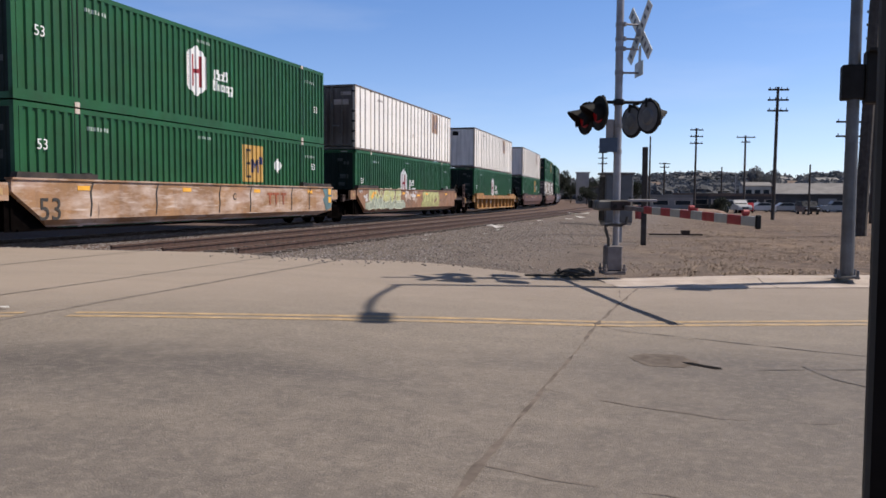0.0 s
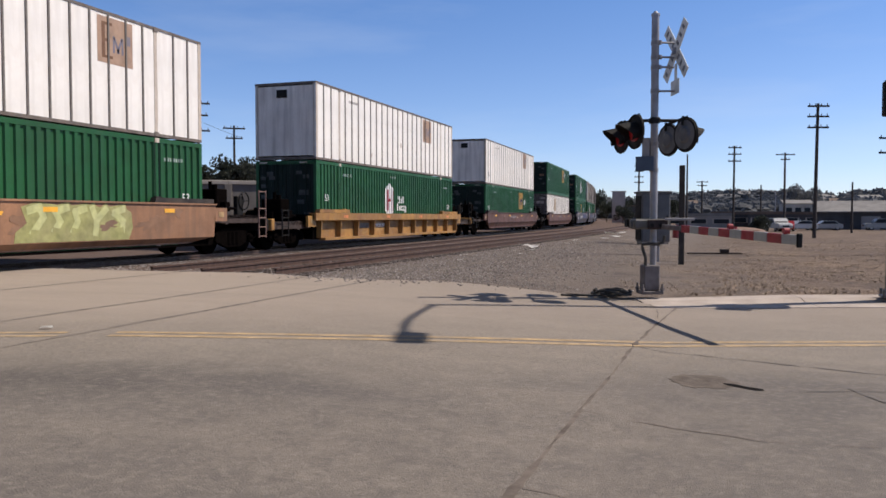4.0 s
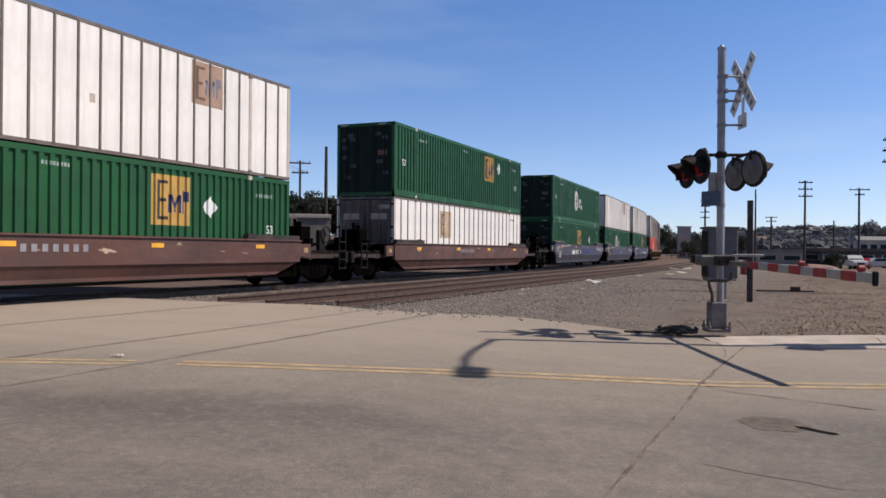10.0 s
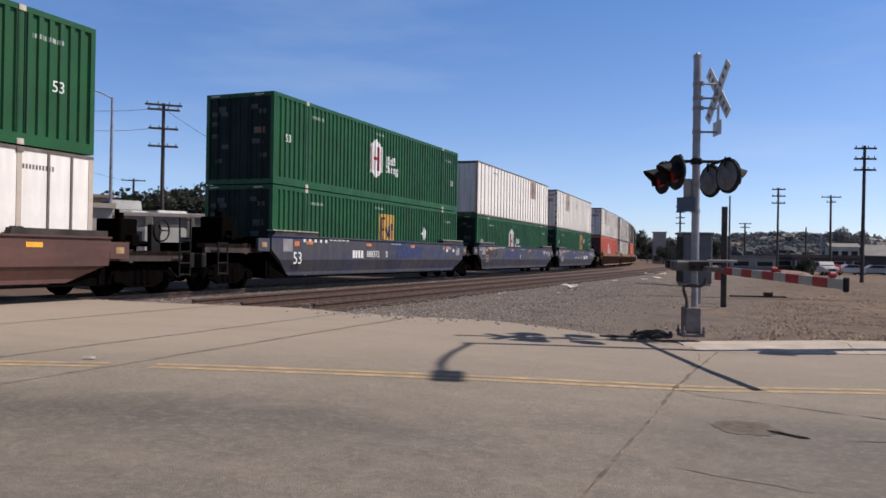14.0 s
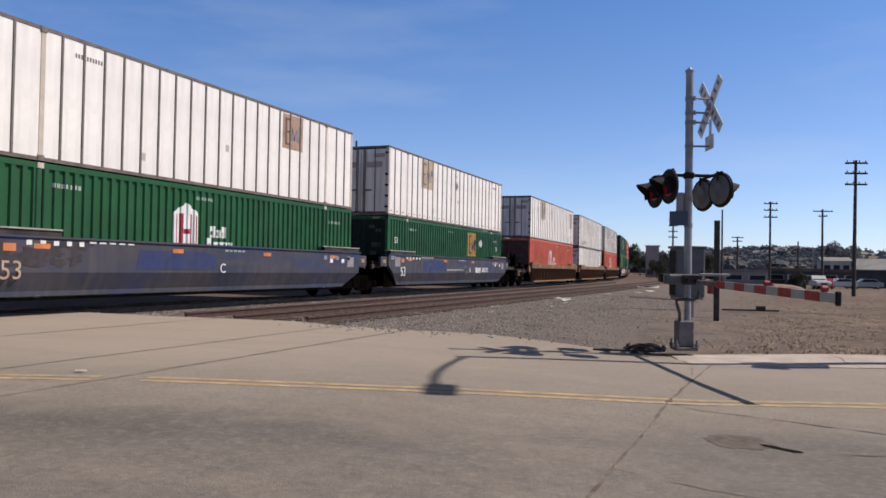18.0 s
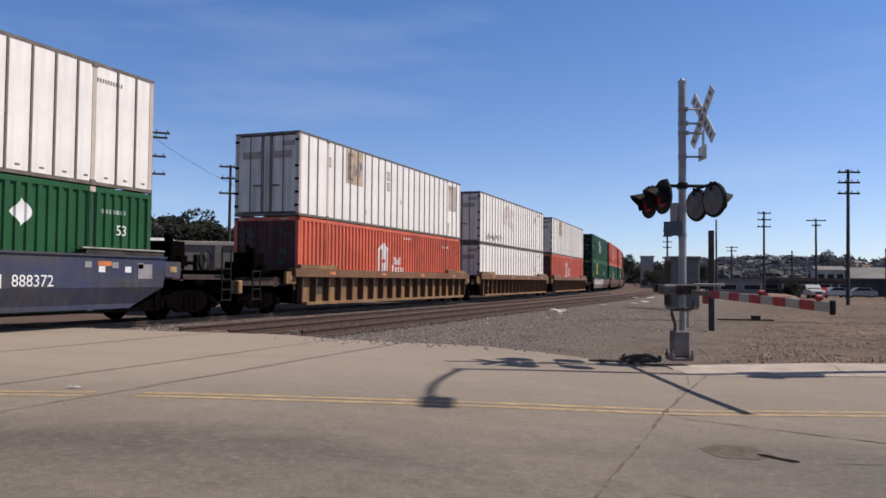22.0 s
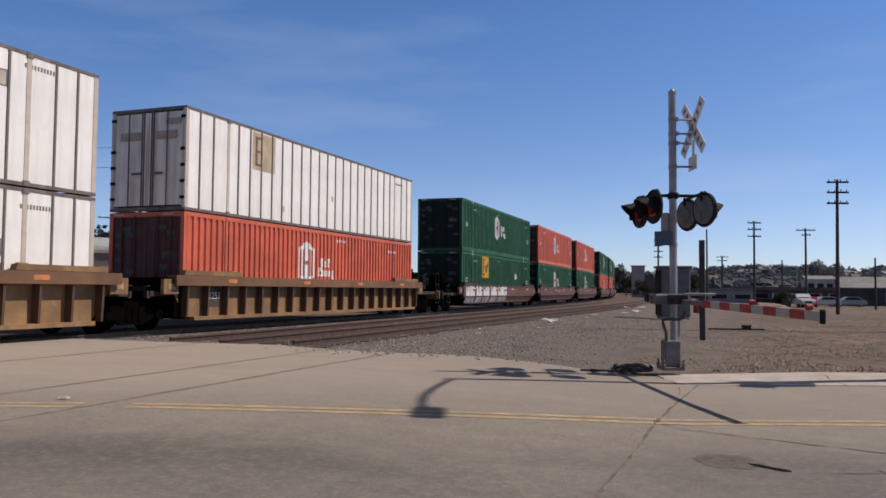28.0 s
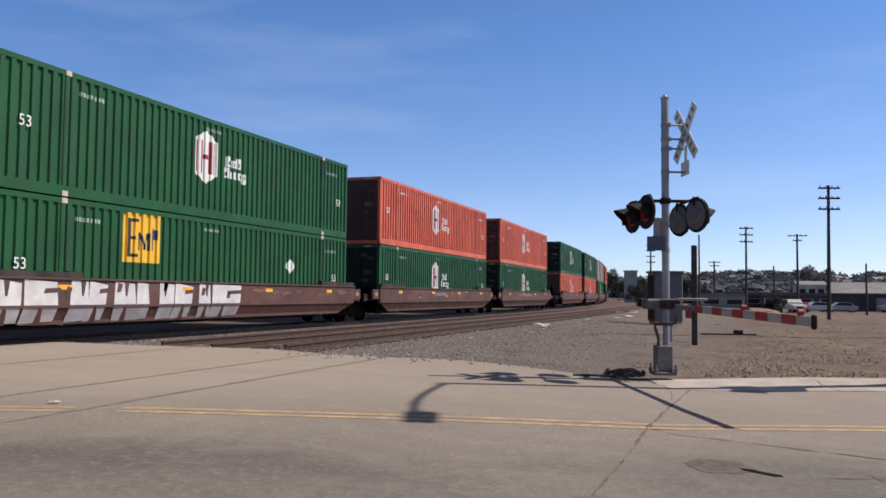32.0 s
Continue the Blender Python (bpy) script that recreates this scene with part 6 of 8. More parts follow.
crack([(-0.9, 3.7), (0.3, 3.5), (1.5, 3.7)], 0.008, JOINT, seed=10)
crack([(-1.0, 12.1), (-0.85, 11.5), (-0.78, 10.6)], 0.014, JOINT, seed=11, wander=0.005)
crack([(-2.6, 11.9), (-3.3, 11.3), (-3.5, 10.9)], 0.012, seed=13)
PATCH = mat("asphalt_patch", (0.15, 0.126, 0.109), 0.95, var=0.3, scale=6, bump=0.4, bump_scale=80, spec=0.05, dirt=0.5, dirt_color=(0.17, 0.14, 0.12))
bm = bmesh.new()
rnd = random.Random(4)
ring_pts = []
for k in range(44):
    a = 2 * math.pi * k / 44
    r = 1 + 0.28 * noise.noise((math.cos(a) * 1.6, math.sin(a) * 1.6, 4.2)) + rnd.gauss(0, 0.05)
    ring_pts.append((-0.15 + 0.25 * r * math.cos(a), 6.62 + 0.28 * r * math.sin(a)))
bm.faces.new([bm.verts.new((x, y, on_road(x, y) + 0.0025)) for x, y in ring_pts])
tagged(part("road_patch", bm, PATCH, None), "brownish patch in the worn asphalt", "road patch", kind="structure")
bm = bmesh.new()
bm.faces.new([bm.verts.new((x, y, on_road(x, y) + 0.0045)) for x, y in ((0.0, 6.6), (0.09, 6.6), (0.17, 6.53), (0.29, 6.47), (0.31, 6.42), (0.25, 6.4), (0.14, 6.47), (0.05, 6.52))])
tagged(part("pothole_seal", bm, TAR, None), "black tar-filled pothole edge in the asphalt", "road patch", kind="structure")

# ---- crossing signal mast ----
MAST = Vector((-1.02, 12.8))
WEATHERED = mat("weathered_base_steel", (0.15, 0.13, 0.13), 0.65, var=0.25, scale=5, dirt=0.5, dirt_color=(0.07, 0.055, 0.05))
GALV = mat("galvanised_steel", (0.3, 0.29, 0.31), 0.5, metal=0.3, var=0.18, scale=4, dirt=0.3, dirt_color=(0.15, 0.13, 0.12))
SIGN_WHITE = mat("weathered_sign_white", (0.62, 0.62, 0.6), 0.5, var=0.1, scale=4, dirt=0.3, dirt_color=(0.3, 0.28, 0.25))
MACHINE = mat("weathered_machine_grey", (0.1, 0.095, 0.09), 0.65, var=0.25, scale=5, dirt=0.4, dirt_color=(0.05, 0.04, 0.035))
MACHINE_RED = mat("rusty_machine_cover", (0.03, 0.014, 0.014), 0.7, var=0.3, scale=6)
SIGN_BLUE = mat("blue_notice", (0.05, 0.075, 0.125), 0.5, var=0.1, scale=6)
LENS_RED = mat("lit_red_lens", (0.2, 0.003, 0.006), 0.4, var=0.05, emit=0.12)
ARM_RED = mat("red_arm_sheeting", (0.28, 0.008, 0.016), 0.5, var=0.1, scale=6, dirt=0.15)
ARM_WHITE = mat("white_arm_sheeting", (0.31, 0.31, 0.295), 0.45, var=0.1, scale=6, dirt=0.25, dirt_color=(0.3, 0.28, 0.25))
GREY_BACK = mat("grey_lamp_back", (0.11, 0.11, 0.12), 0.5, var=0.15, scale=6)
GROUND_M = 0.11
mast = thing("crossing_signal", "silver railway crossing signal mast with red lamps and a crossbuck", "signal", at=(MAST.x, MAST.y, GROUND_M))
ROAD_RZ = math.degrees(math.atan2(ROAD_DIR.y, ROAD_DIR.x))
part("pole", lambda bm: (rod(bm, (0, 0, 1.1), (0, 0, 4.25), 0.058, 24), rod(bm, (0, 0, 0.4), (0, 0, 1.1), 0.05, 20)), GALV, mast)
part("cap", lambda bm: (rod(bm, (0, 0, 4.25), (0, 0, 4.28), 0.066, 20), rod(bm, (0, 0, 4.28), (0, 0, 4.32), 0.05, 16, 0.02)), GALV, mast)
for z in (3.84, 3.62, 3.47, 3.11, 1.9, 2.3):
    part("collar", lambda bm: rod(bm, (0, 0, -0.03), (0, 0, 0.03), 0.066, 18), GALV, mast, key="collar", at=(0, 0, z))
base = part("base_housing", lambda bm: (box(bm, -0.125, 0.125, -0.125, 0.125, 0.05, 0.45, 0.02), box(bm, -0.17, 0.17, -0.17, 0.17, 0.0, 0.05, 0.01)), WEATHERED, mast, at=(-0.045, 0, 0), rot=(0, 0, ROAD_RZ))
for sx in (-1, 1):
    for sy in (-1, 1):
        part("anchor_bolt", lambda bm: (rod(bm, (0, 0, 0.0), (0, 0, 0.16), 0.018, 8), rod(bm, (0, 0, 0.06), (0, 0, 0.1), 0.035, 6)), WEATHERED, base, key="anchor_bolt", at=(sx * 0.15, sy * 0.15, 0))
# lamp pairs: one faces each way along the street
hub_z = 2.46
part("crossarm", lambda bm: (rod(bm, (-0.35, -0.46, 0.2), (-0.35, 0.46, 0.2), 0.03, 10), rod(bm, (0.35, -0.46, 0.2), (0.35, 0.46, 0.2), 0.022, 10), rod(bm, (-0.35, 0, 0.2), (0.35, 0, 0.2), 0.025, 10),
                                      box(bm, -0.075, 0.075, -0.075, 0.075, 0.15, 0.25, 0.02)), BLACK, mast, at=(0, 0, hub_z), rot=(0, 0, ROAD_RZ))


def lamp_disc(bm):
    rod(bm, (-0.015, 0, 0), (0.01, 0, 0), 0.25, 28)
    ring_pts = [(0.012, 0.245 * math.cos(a * math.pi / 14), 0.245 * math.sin(a * math.pi / 14)) for a in range(29)]
    tube(bm, ring_pts, 0.016, 6)


def lamp_hood(bm):
    n = 14
    for k in range(n):
        a0, a1 = radians(-35 + 250 * k / n), radians(-35 + 250 * (k + 1) / n)
        quad = []
        for a in (a0, a1):
            ln = 0.12 + 0.2 * max(0, math.sin(a))
            quad.append((a, ln))
        vs = [bm.verts.new(p) for p in ((0.0, 0.16 * math.cos(a0), 0.16 * math.sin(a0)), (0.0, 0.16 * math.cos(a1), 0.16 * math.sin(a1)),
                                        (quad[1][1], 0.15 * math.cos(a1), 0.15 * math.sin(a1) - 0.05), (quad[0][1], 0.15 * math.cos(a0), 0.15 * math.sin(a0) - 0.05))]
        bm.faces.new(vs)
    bmesh.ops.remove_doubles(bm, verts=bm.verts[:], dist=0.0005)
    bmesh.ops.solidify(bm, geom=bm.faces[:], thickness=0.006)


def lamp_back(bm):
    rod(bm, (-0.015, 0, 0), (-0.05, 0, 0), 0.14, 20, 0.1)


for face, tilt in ((180, 13), (0, 22)):
    for side in (-0.42, 0.42):
        sgn = -1 if face == 180 else 1
        head = part("flashing_lamp", lamp_disc, BLACK, mast, "round black signal lamp with a red lens", key="lamp_disc",
                    at=(*(ROAD_DIR * sgn * (0.4 if sgn < 0 else 0.345) + ROAD_N * side), hub_z - (0.015 if sgn < 0 else 0.055)), rot=(0, 0, ROAD_RZ + face + tilt))
        part("hood", lamp_hood, BLACK, head, key="lamp_hood")
        part("lens", lambda bm: rod(bm, (0.01, 0, 0), (0.03, 0, 0), 0.145, 20), LENS_RED, head, key="lens")
        part("housing", lamp_back, GREY_BACK, head, key="lamp_back")
        part("back_plate", lambda bm: rod(bm, (-0.022, 0, 0), (-0.016, 0, 0), 0.215, 28), GREY_BACK, head, key="lamp_grey")
        part("hanger", lambda bm: rod(bm, (-0.06, 0, 0.14), (-0.05, 0, 0.27), 0.02, 8), BLACK, head, key="hanger")
# crossbuck and its plate
cross = part("crossbuck", lambda bm: rod(bm, (0, 0, -0.05), (0, 0, 0.05), 0.05, 10), GALV, mast, "white crossed boards", at=(*(ROAD_DIR * 0.31), 3.72), rot=(0, 0, ROAD_RZ + 8))
for k, a in enumerate((42, -42)):
    board = part("board", lambda bm: box(bm, -0.008, 0.008, -0.095, 0.095, -0.52, 0.52, 0.004), SIGN_WHITE, cross, key="xboard", at=(0.012 * k, 0, 0), rot=(a, 0, 0))
    for j in range(7):
        if j == 3:
            continue
        z = -0.42 + j * 0.14
        for sx in (-1, 1):
            ob = part("lettering_bar", lambda bm: box(bm, -0.002, 0.002, -0.045, 0.045, -0.026, 0.026), GREY_BACK, cross, key="xbar", rot=(a, 0, 0))
            ob.matrix_basis = pose(0.012 * k, 0, 0, a) @ Matrix.Translation((sx * 0.0095, 0, z))
for z in (0.12, -0.1, -0.25):
    part("bracket", lambda bm: (rod(bm, (-0.31, 0, 0), (-0.02, 0, 0), 0.016, 8), rod(bm, (-0.25, 0, -0.03), (-0.25, 0, 0.03), 0.03, 8)), GALV, cross, key="xbracket", at=(0, 0, z))
plate = part("tracks_plate", lambda bm: box(bm, -0.006, 0.006, -0.2, 0.2, -0.11, 0.11, 0.004), SIGN_WHITE, mast, "white plate below the crossbuck", at=(*(ROAD_DIR * 0.31), 3.17), rot=(0, 0, ROAD_RZ))
part("plate_stem", lambda bm: box(bm, 0.008, 0.014, -0.06, 0.06, 0.08, 0.36), SIGN_WHITE, plate)
part("plate_bracket", lambda bm: rod(bm, (-0.31, 0, -0.06), (0, 0, -0.06), 0.016, 8), GALV, plate)
part("notice", lambda bm: (box(bm, -0.14, 0.14, -0.012, 0.0, -0.11, 0.11, 0.004),), SIGN_BLUE, mast, "small blue notice plate", at=(-0.13, -0.1, 2.0), rot=(0, 0, -8))
part("conduit_box", lambda bm: box(bm, -0.06, 0.06, -0.06, 0.06, 0.0, 0.34, 0.01), GALV, mast, at=(-0.12, 0.02, 2.06))
# gate machine
gm = part("gate_machine", lambda bm: (box(bm, -0.34, 0.2, -0.16, 0.16, -0.075, 0.085, 0.03), rod(bm, (-0.36, 0, 0.0), (0.25, 0, 0.0), 0.06, 14)), MACHINE, mast, at=(0, 0, 1.07), rot=(0, 0, ROAD_RZ))
part("machine_cover", lambda bm: box(bm, -0.14, 0.17, -0.195, -0.16, -0.07, 0.075, 0.01), MACHINE_RED, gm)
for x in (-0.08, 0.05):
    part("cover_bolt", lambda bm: rod(bm, (0, -0.215, 0), (0, -0.19, 0), 0.03, 10), BLACK, gm, key="cover_bolt", at=(x, 0, -0.01))
for sx in (-1, 1):
    cw = part("counterweight_arm", lambda bm: box(bm, -0.018, 0.018, -0.05, 0.62, -0.05, 0.05, 0.008), WEATHERED, gm, key="cwarm", at=(sx * 0.23, 0.0, 0.02))
    part("counterweight", lambda bm: box(bm, -0.05, 0.05, 0.5, 0.7, -0.07, 0.07, 0.02), BLACK, gm, key="cweight", at=(sx * 0.23, 0, 0.02))
part("cover_plate", lambda bm: box(bm, 0.1, 0.56, -0.25, -0.232, 0.06, 0.1, 0.008), GALV, gm)
conduit = [(-0.1, -0.12, 0.42), (-0.1, -0.13, 0.56), (-0.14, -0.14, 0.68), (-0.15, -0.15, 0.76), (-0.06, -0.16, 0.775), (0.08, -0.16, 0.77), (0.16, -0.15, 0.8), (0.18, -0.15, 0.9)]
part("conduit", lambda bm: tube(bm, conduit, 0.024, 8), RUBBER, mast)
part("warning_strip", lambda bm: box(bm, 0.06, 0.1, -0.1, -0.08, 0.5, 0.8), GALV, mast)

# gate arm, lowered across the far lane
A0, A1 = Vector((-0.555, 11.93, 1.13)), Vector((0.725, 8.955, 1.058))
arm_dir = (A1 - A0).normalized()
arm_len = (A1 - A0).length
gate = thing("gate_arm", "lowered crossing gate arm striped red and white", "gate arm")
gate.matrix_basis = Matrix.Translation(A0) @ pose(0, 0, 0, math.degrees(math.asin(arm_dir.z)), 0, math.degrees(math.atan2(-arm_dir.x, arm_dir.y)))
part("socket", lambda bm: box(bm, -0.03, 0.03, -0.85, 0.02, -0.035, 0.035, 0.01), WEATHERED, gate)
n_stripe = 10
for k in range(n_stripe):
    y0, y1 = arm_len * k / n_stripe, arm_len * (k + 1) / n_stripe
    part("stripe", lambda bm: box(bm, -0.02, 0.02, y0 + 0.001, y1 - 0.001, -0.052, 0.052, 0.006), ARM_RED if k % 2 == 0 else ARM_WHITE, gate)
part("tip_lamp", lambda bm: box(bm, -0.03, 0.03, arm_len, arm_len + 0.035, -0.075, 0.075, 0.012), BLACK, gate)
for y in (1.6, 2.98):
    lampobj = part("arm_lamp", lambda bm: (rod(bm, (-0.03, 0, 0.085), (0.03, 0, 0.085), 0.032, 14), rod(bm, (0, 0, 0.045), (0, 0, 0.08), 0.02, 8)), ARM_RED, gate, key="arm_lamp", at=(0, y, 0))

# bundle of old cable by the base
rnd = random.Random(31)
cable = thing("cable_coil", "tangled heap of black cable beside the signal base", "cable", at=(-1.66, 12.72, 0.045))
for k in range(9):
    pts = []
    r, cx, cy = rnd.uniform(0.08, 0.22), rnd.gauss(0, 0.08), rnd.gauss(0, 0.05)
    a0 = rnd.uniform(0, 6)
    for j in range(15):
        a = a0 + j * 0.4
        pts.append((cx + r * 1.35 * math.cos(a), cy + r * 0.7 * math.sin(a), 0.03 + 0.012 * k * (0.6 + 0.4 * math.sin(j))))
    part("loop", lambda bm: tube(bm, pts, 0.022, 6), RUBBER, cable)
part("loose_end", lambda bm: tube(bm, [(0.2, -0.05, 0.05), (-0.4, -0.16, 0.03), (-0.75, -0.12, 0.02)], 0.02, 6), RUBBER, cable)

# ---- street lamp at the kerb ----
LAMP_STEEL = mat("grey_lamp_pole", (0.12, 0.122, 0.13), 0.5, metal=0.4, var=0.2, scale=3, dirt=0.3)
lamp = thing("street_lamp", "tall grey steel street lamp pole at the kerb", "street lamp", at=(2.38, 13.45, 0.1))
part("pole", lambda bm: rod(bm, (0, 0, 0.05), (0, 0, 8.25), 0.1, 16, 0.065), LAMP_STEEL, lamp)
lb = part("base_plate", lambda bm: box(bm, -0.16, 0.16, -0.16, 0.16, 0, 0.04, 0.01), LAMP_STEEL, lamp)
for sx in (-1, 1):
    for sy in (-1, 1):
        part("bolt", lambda bm: rod(bm, (0, 0, 0.0), (0, 0, 0.13), 0.022, 8), LAMP_STEEL, lb, key="lamp_bolt", at=(sx * 0.13, sy * 0.13, 0))
to_road = Vector((0.46, -0.888))
arm_pts = []
for i in range(10):
    u = i / 9
    arm_pts.append((to_road.x * 2.6 * u, to_road.y * 2.6 * u, 8.15 + 0.75 * math.sin(u * math.pi / 2)))
part("mast_arm", lambda bm: tube(bm, arm_pts, 0.04, 8), LAMP_STEEL, lamp)
part("luminaire", lambda bm: box(bm, -0.16, 0.16, -0.35, 0.35, -0.09, 0.06, 0.05), LAMP_STEEL, lamp, at=(to_road.x * 2.85, to_road.y * 2.85, 8.88), rot=(0, 0, ROAD_RZ))
sig = thing("traffic_signal", "dark metal signal box fixed to the lamp pole", "signal box", at=(2.38 + 0.24, 13.45, 3.1))
part("housing", lambda bm: box(bm, -0.1, 0.34, -0.15, 0.15, -0.38, 0.4, 0.02), BLACK, sig)
part("bracket", lambda bm: box(bm, -0.42, -0.1, -0.1, 0.1, -0.32, 0.2, 0.02), BLACK, sig)
part("visor", lambda bm: box(bm, -0.1, 0.36, -0.3, -0.15, 0.36, 0.4), BLACK, sig)


def polar(az, dist):
    a = radians(az)
    return dist * math.sin(a), dist * math.cos(a)


def out_z(x, y):
    return field_z(x, y)


# ---- utility poles ----
WOOD = mat("dark_pole_timber", (0.055, 0.045, 0.04), 0.9, var=0.25, scale=3, bump=0.4)
WIRE = mat("black_wire", (0.02, 0.02, 0.022), 0.6, var=0.1)
CERAMIC = mat("insulator", (0.12, 0.1, 0.09), 0.3, var=0.1)


def utility_pole(az, dist, top, label, arms=((-0.25, 1.7), (-1.1, 1.7), (-2.0, 1.7)), r=0.16, lean=0.0, turn=0.0, below=0.0):
    x, y = polar(az, dist)
    z = out_z(x, y) - below
    p = thing("utility_pole", label, "utility pole", "utility poles", at=(x, y, z), rot=(0, lean, turn))
    h = top - z
    part("pole", lambda bm: rod(bm, (0, 0, -0.2), (0, 0, h), r, 10, r * 0.7), WOOD, p)
    for dz, ln in arms:
        arm = part("crossarm", lambda bm: box(bm, -ln / 2, ln / 2, -0.06, 0.06, -0.07, 0.07), WOOD, p, at=(0, -r, h + dz))
        for k in range(4):
            part("insulator", lambda bm: rod(bm, (0, 0, 0.07), (0, 0, 0.24), 0.045, 8, 0.03), CERAMIC, arm, key="insulator", at=(-ln / 2 + 0.15 + (ln - 0.3) * k / 3, 0, 0))
    return p


def height_at(el, dist):
    return 1.3 + dist * math.tan(radians(el))


utility_pole(5.55, 74, height_at(7.22, 74), "tall leaning timber utility pole with three crossarms", lean=0.6, turn=12)
utility_pole(0.6, 112, height_at(4.7, 112), "timber utility pole with crossarms beyond the field", lean=0.3, turn=14)
utility_pole(3.74, 127, height_at(4.16, 127), "timber utility pole with one wide crossarm", arms=((-0.3, 2.7), (-1.0, 1.3)), turn=15, r=0.18)
utility_pole(-1.4, 165, height_at(2.4, 165), "distant timber utility pole with a wide crossarm", arms=((-0.2, 2.2), (-0.9, 1.8)), turn=10, r=0.2)
utility_pole(-2.37, 95, height_at(4.2, 95), "thin bare utility pole", arms=(), r=0.12)
utility_pole(2.31, 190, height_at(2.1, 190), "distant bare pole among the trees", arms=(), r=0.2)
utility_pole(7.7, 110, height_at(2.2, 110), "thin bare pole before the long building", arms=(), r=0.14)
utility_pole(-5.55, 150, height_at(3.6, 150), "distant utility pole with short crossarms", arms=((-0.3, 1.6), (-1.3, 1.6), (-2.3, 1.6), (-3.3, 1.6)), turn=8, r=0.2)
utility_pole(10.68, 32, 15.5, "tall dark timber pole beyond the kerb", arms=(), lean=1.5, r=0.22, below=0.1)
utility_pole(11.3, 62, height_at(11.6, 62), "utility pole partly hidden by the lamp pole", turn=12)
utility_pole(9.9, 70, height_at(5.0, 70), "short utility pole with crossarms", arms=((-0.2, 2.2), (-1.3, 2.2)), turn=15)
# short dark post beside the tracks
post = thing("marker_post", "short weathered timber post in the dry grass", "post", at=(*polar(-2.69, 21.4), 0.1))
part("shaft", lambda bm: box(bm, -0.07, 0.07, -0.07, 0.07, -0.1, 2.5, 0.01), WOOD, post)

# ---- signal cabinet behind the mast ----
CAB = mat("pale_grey_cabinet", (0.1, 0.1, 0.105), 0.5, var=0.12, scale=2, dirt=0.3)
cx, cy = polar(-4.75, 38)
cab = thing("signal_cabinet", "pale grey railway signal cabinet with a dark side", "cabinet", at=(cx, cy, 0.05), rot=(0, 0, 22))
part("body", lambda bm: box(bm, -0.55, 0.75, -0.5, 0.5, 0.12, 2.3, 0.03), CAB, cab)
part("roof", lambda bm: box(bm, -0.62, 0.82, -0.57, 0.57, 2.3, 2.4, 0.02), CAB, cab)
part("plinth", lambda bm: box(bm, -0.5, 0.7, -0.45, 0.45, 0.0, 0.12), CONCRETE, cab)
for x0 in (-0.5, 0.12):
    dr = part("door", lambda bm: box(bm, x0, x0 + 0.58, -0.52, -0.5, 0.2, 2.2, 0.01), CAB, cab)
    part("door_handle", lambda bm: box(bm, x0 + 0.45, x0 + 0.49, -0.55, -0.52, 1.1, 1.3), BLACK, dr)
part("side_door", lambda bm: box(bm, -0.58, -0.55, -0.42, 0.42, 0.2, 2.2, 0.01), BLACK, cab)

# ---- litter ----
LITTER = mat("white_litter", (0.65, 0.63, 0.6), 0.6, var=0.1, scale=8)
rnd = random.Random(77)
for az, d, s, rz, nm, lb in ((-32.4, 18.0, 0.36, 20, "scrap_paper", "scrap of white paper by the rail"), (-12.6, 30, 0.5, 75, "scrap_board", "pale scrap board lying on the ballast"), (-7.0, 48, 0.7, 40, "scrap_board", "pale scrap board near the far tracks"),
                      (-13.6, 27, 0.18, 10, "scrap_paper", "scrap of white paper on the ballast"), (-18, 23.5, 0.14, 30, "scrap_paper", "scrap of white paper on the ballast"), (-10.4, 37, 0.25, 0, "scrap_paper", "scrap of white paper on the ballast"),
                      (-45.5, 9.35, 0.13, 15, "scrap_paper", "small white scrap lying on the street"), (-17.7, 26.2, 0.25, 30, "scrap_paper", "scrap of white paper beside the rail"), (-12.6, 35.6, 0.28, 15, "scrap_paper", "scrap of white paper beside the rail"),
                      (-12.9, 31.7, 1.1, 78, "scrap_board", "long pale board lying on the ballast"), (-9.8, 42.4, 0.4, 60, "scrap_paper", "scrap of white paper beside the rail"), (-7.8, 46.6, 0.4, 20, "scrap_paper", "scrap of white paper beside the rail"),
                      (-7.1, 60, 1.4, 30, "scrap_board", "broken pale board beyond the rails"), (-6.0, 13.6, 0.1, 60, "scrap_paper", "scrap of white paper near the signal base"), (0.3, 12.9, 0.05, 0, "scrap_paper", "small white scrap beside the kerb")):
    x, y = polar(az, d)
    bm = bmesh.new()
    vs = [bm.verts.new((i * s * 0.5 + rnd.gauss(0, s * 0.06), j * s * 0.22 + rnd.gauss(0, s * 0.04), rnd.uniform(0, s * 0.16))) for j in (-1, 0, 1) for i in (-1, 0, 1)]
    for j in range(2):
        for i in range(2):
            bm.faces.new((vs[j * 3 + i], vs[j * 3 + i + 1], vs[j * 3 + i + 4], vs[j * 3 + i + 3]))
    bmesh.ops.solidify(bm, geom=bm.faces[:], thickness=0.01)
    ob = part(nm, bm, LITTER, None)
    ob.matrix_basis = pose(x, y, (ramp(x) if y < far_edge(x) else field_z(x, y)) + 0.014, 0, 0, rz)
    tagged(ob, lb, "litter", "scraps of litter")
# old plank in the field
plank = thing("old_plank", "weathered plank lying in the dry grass", "plank", at=(*polar(-0.4, 26.5), 0.13), rot=(0, 0, 12))
part("board", lambda bm: box(bm, -0.9, 0.75, -0.07, 0.07, 0, 0.05, 0.008), TIE, plank)
part("block", lambda bm: box(bm, 0.1, 0.35, -0.1, 0.1, 0.05, 0.16, 0.01), TIE, plank)

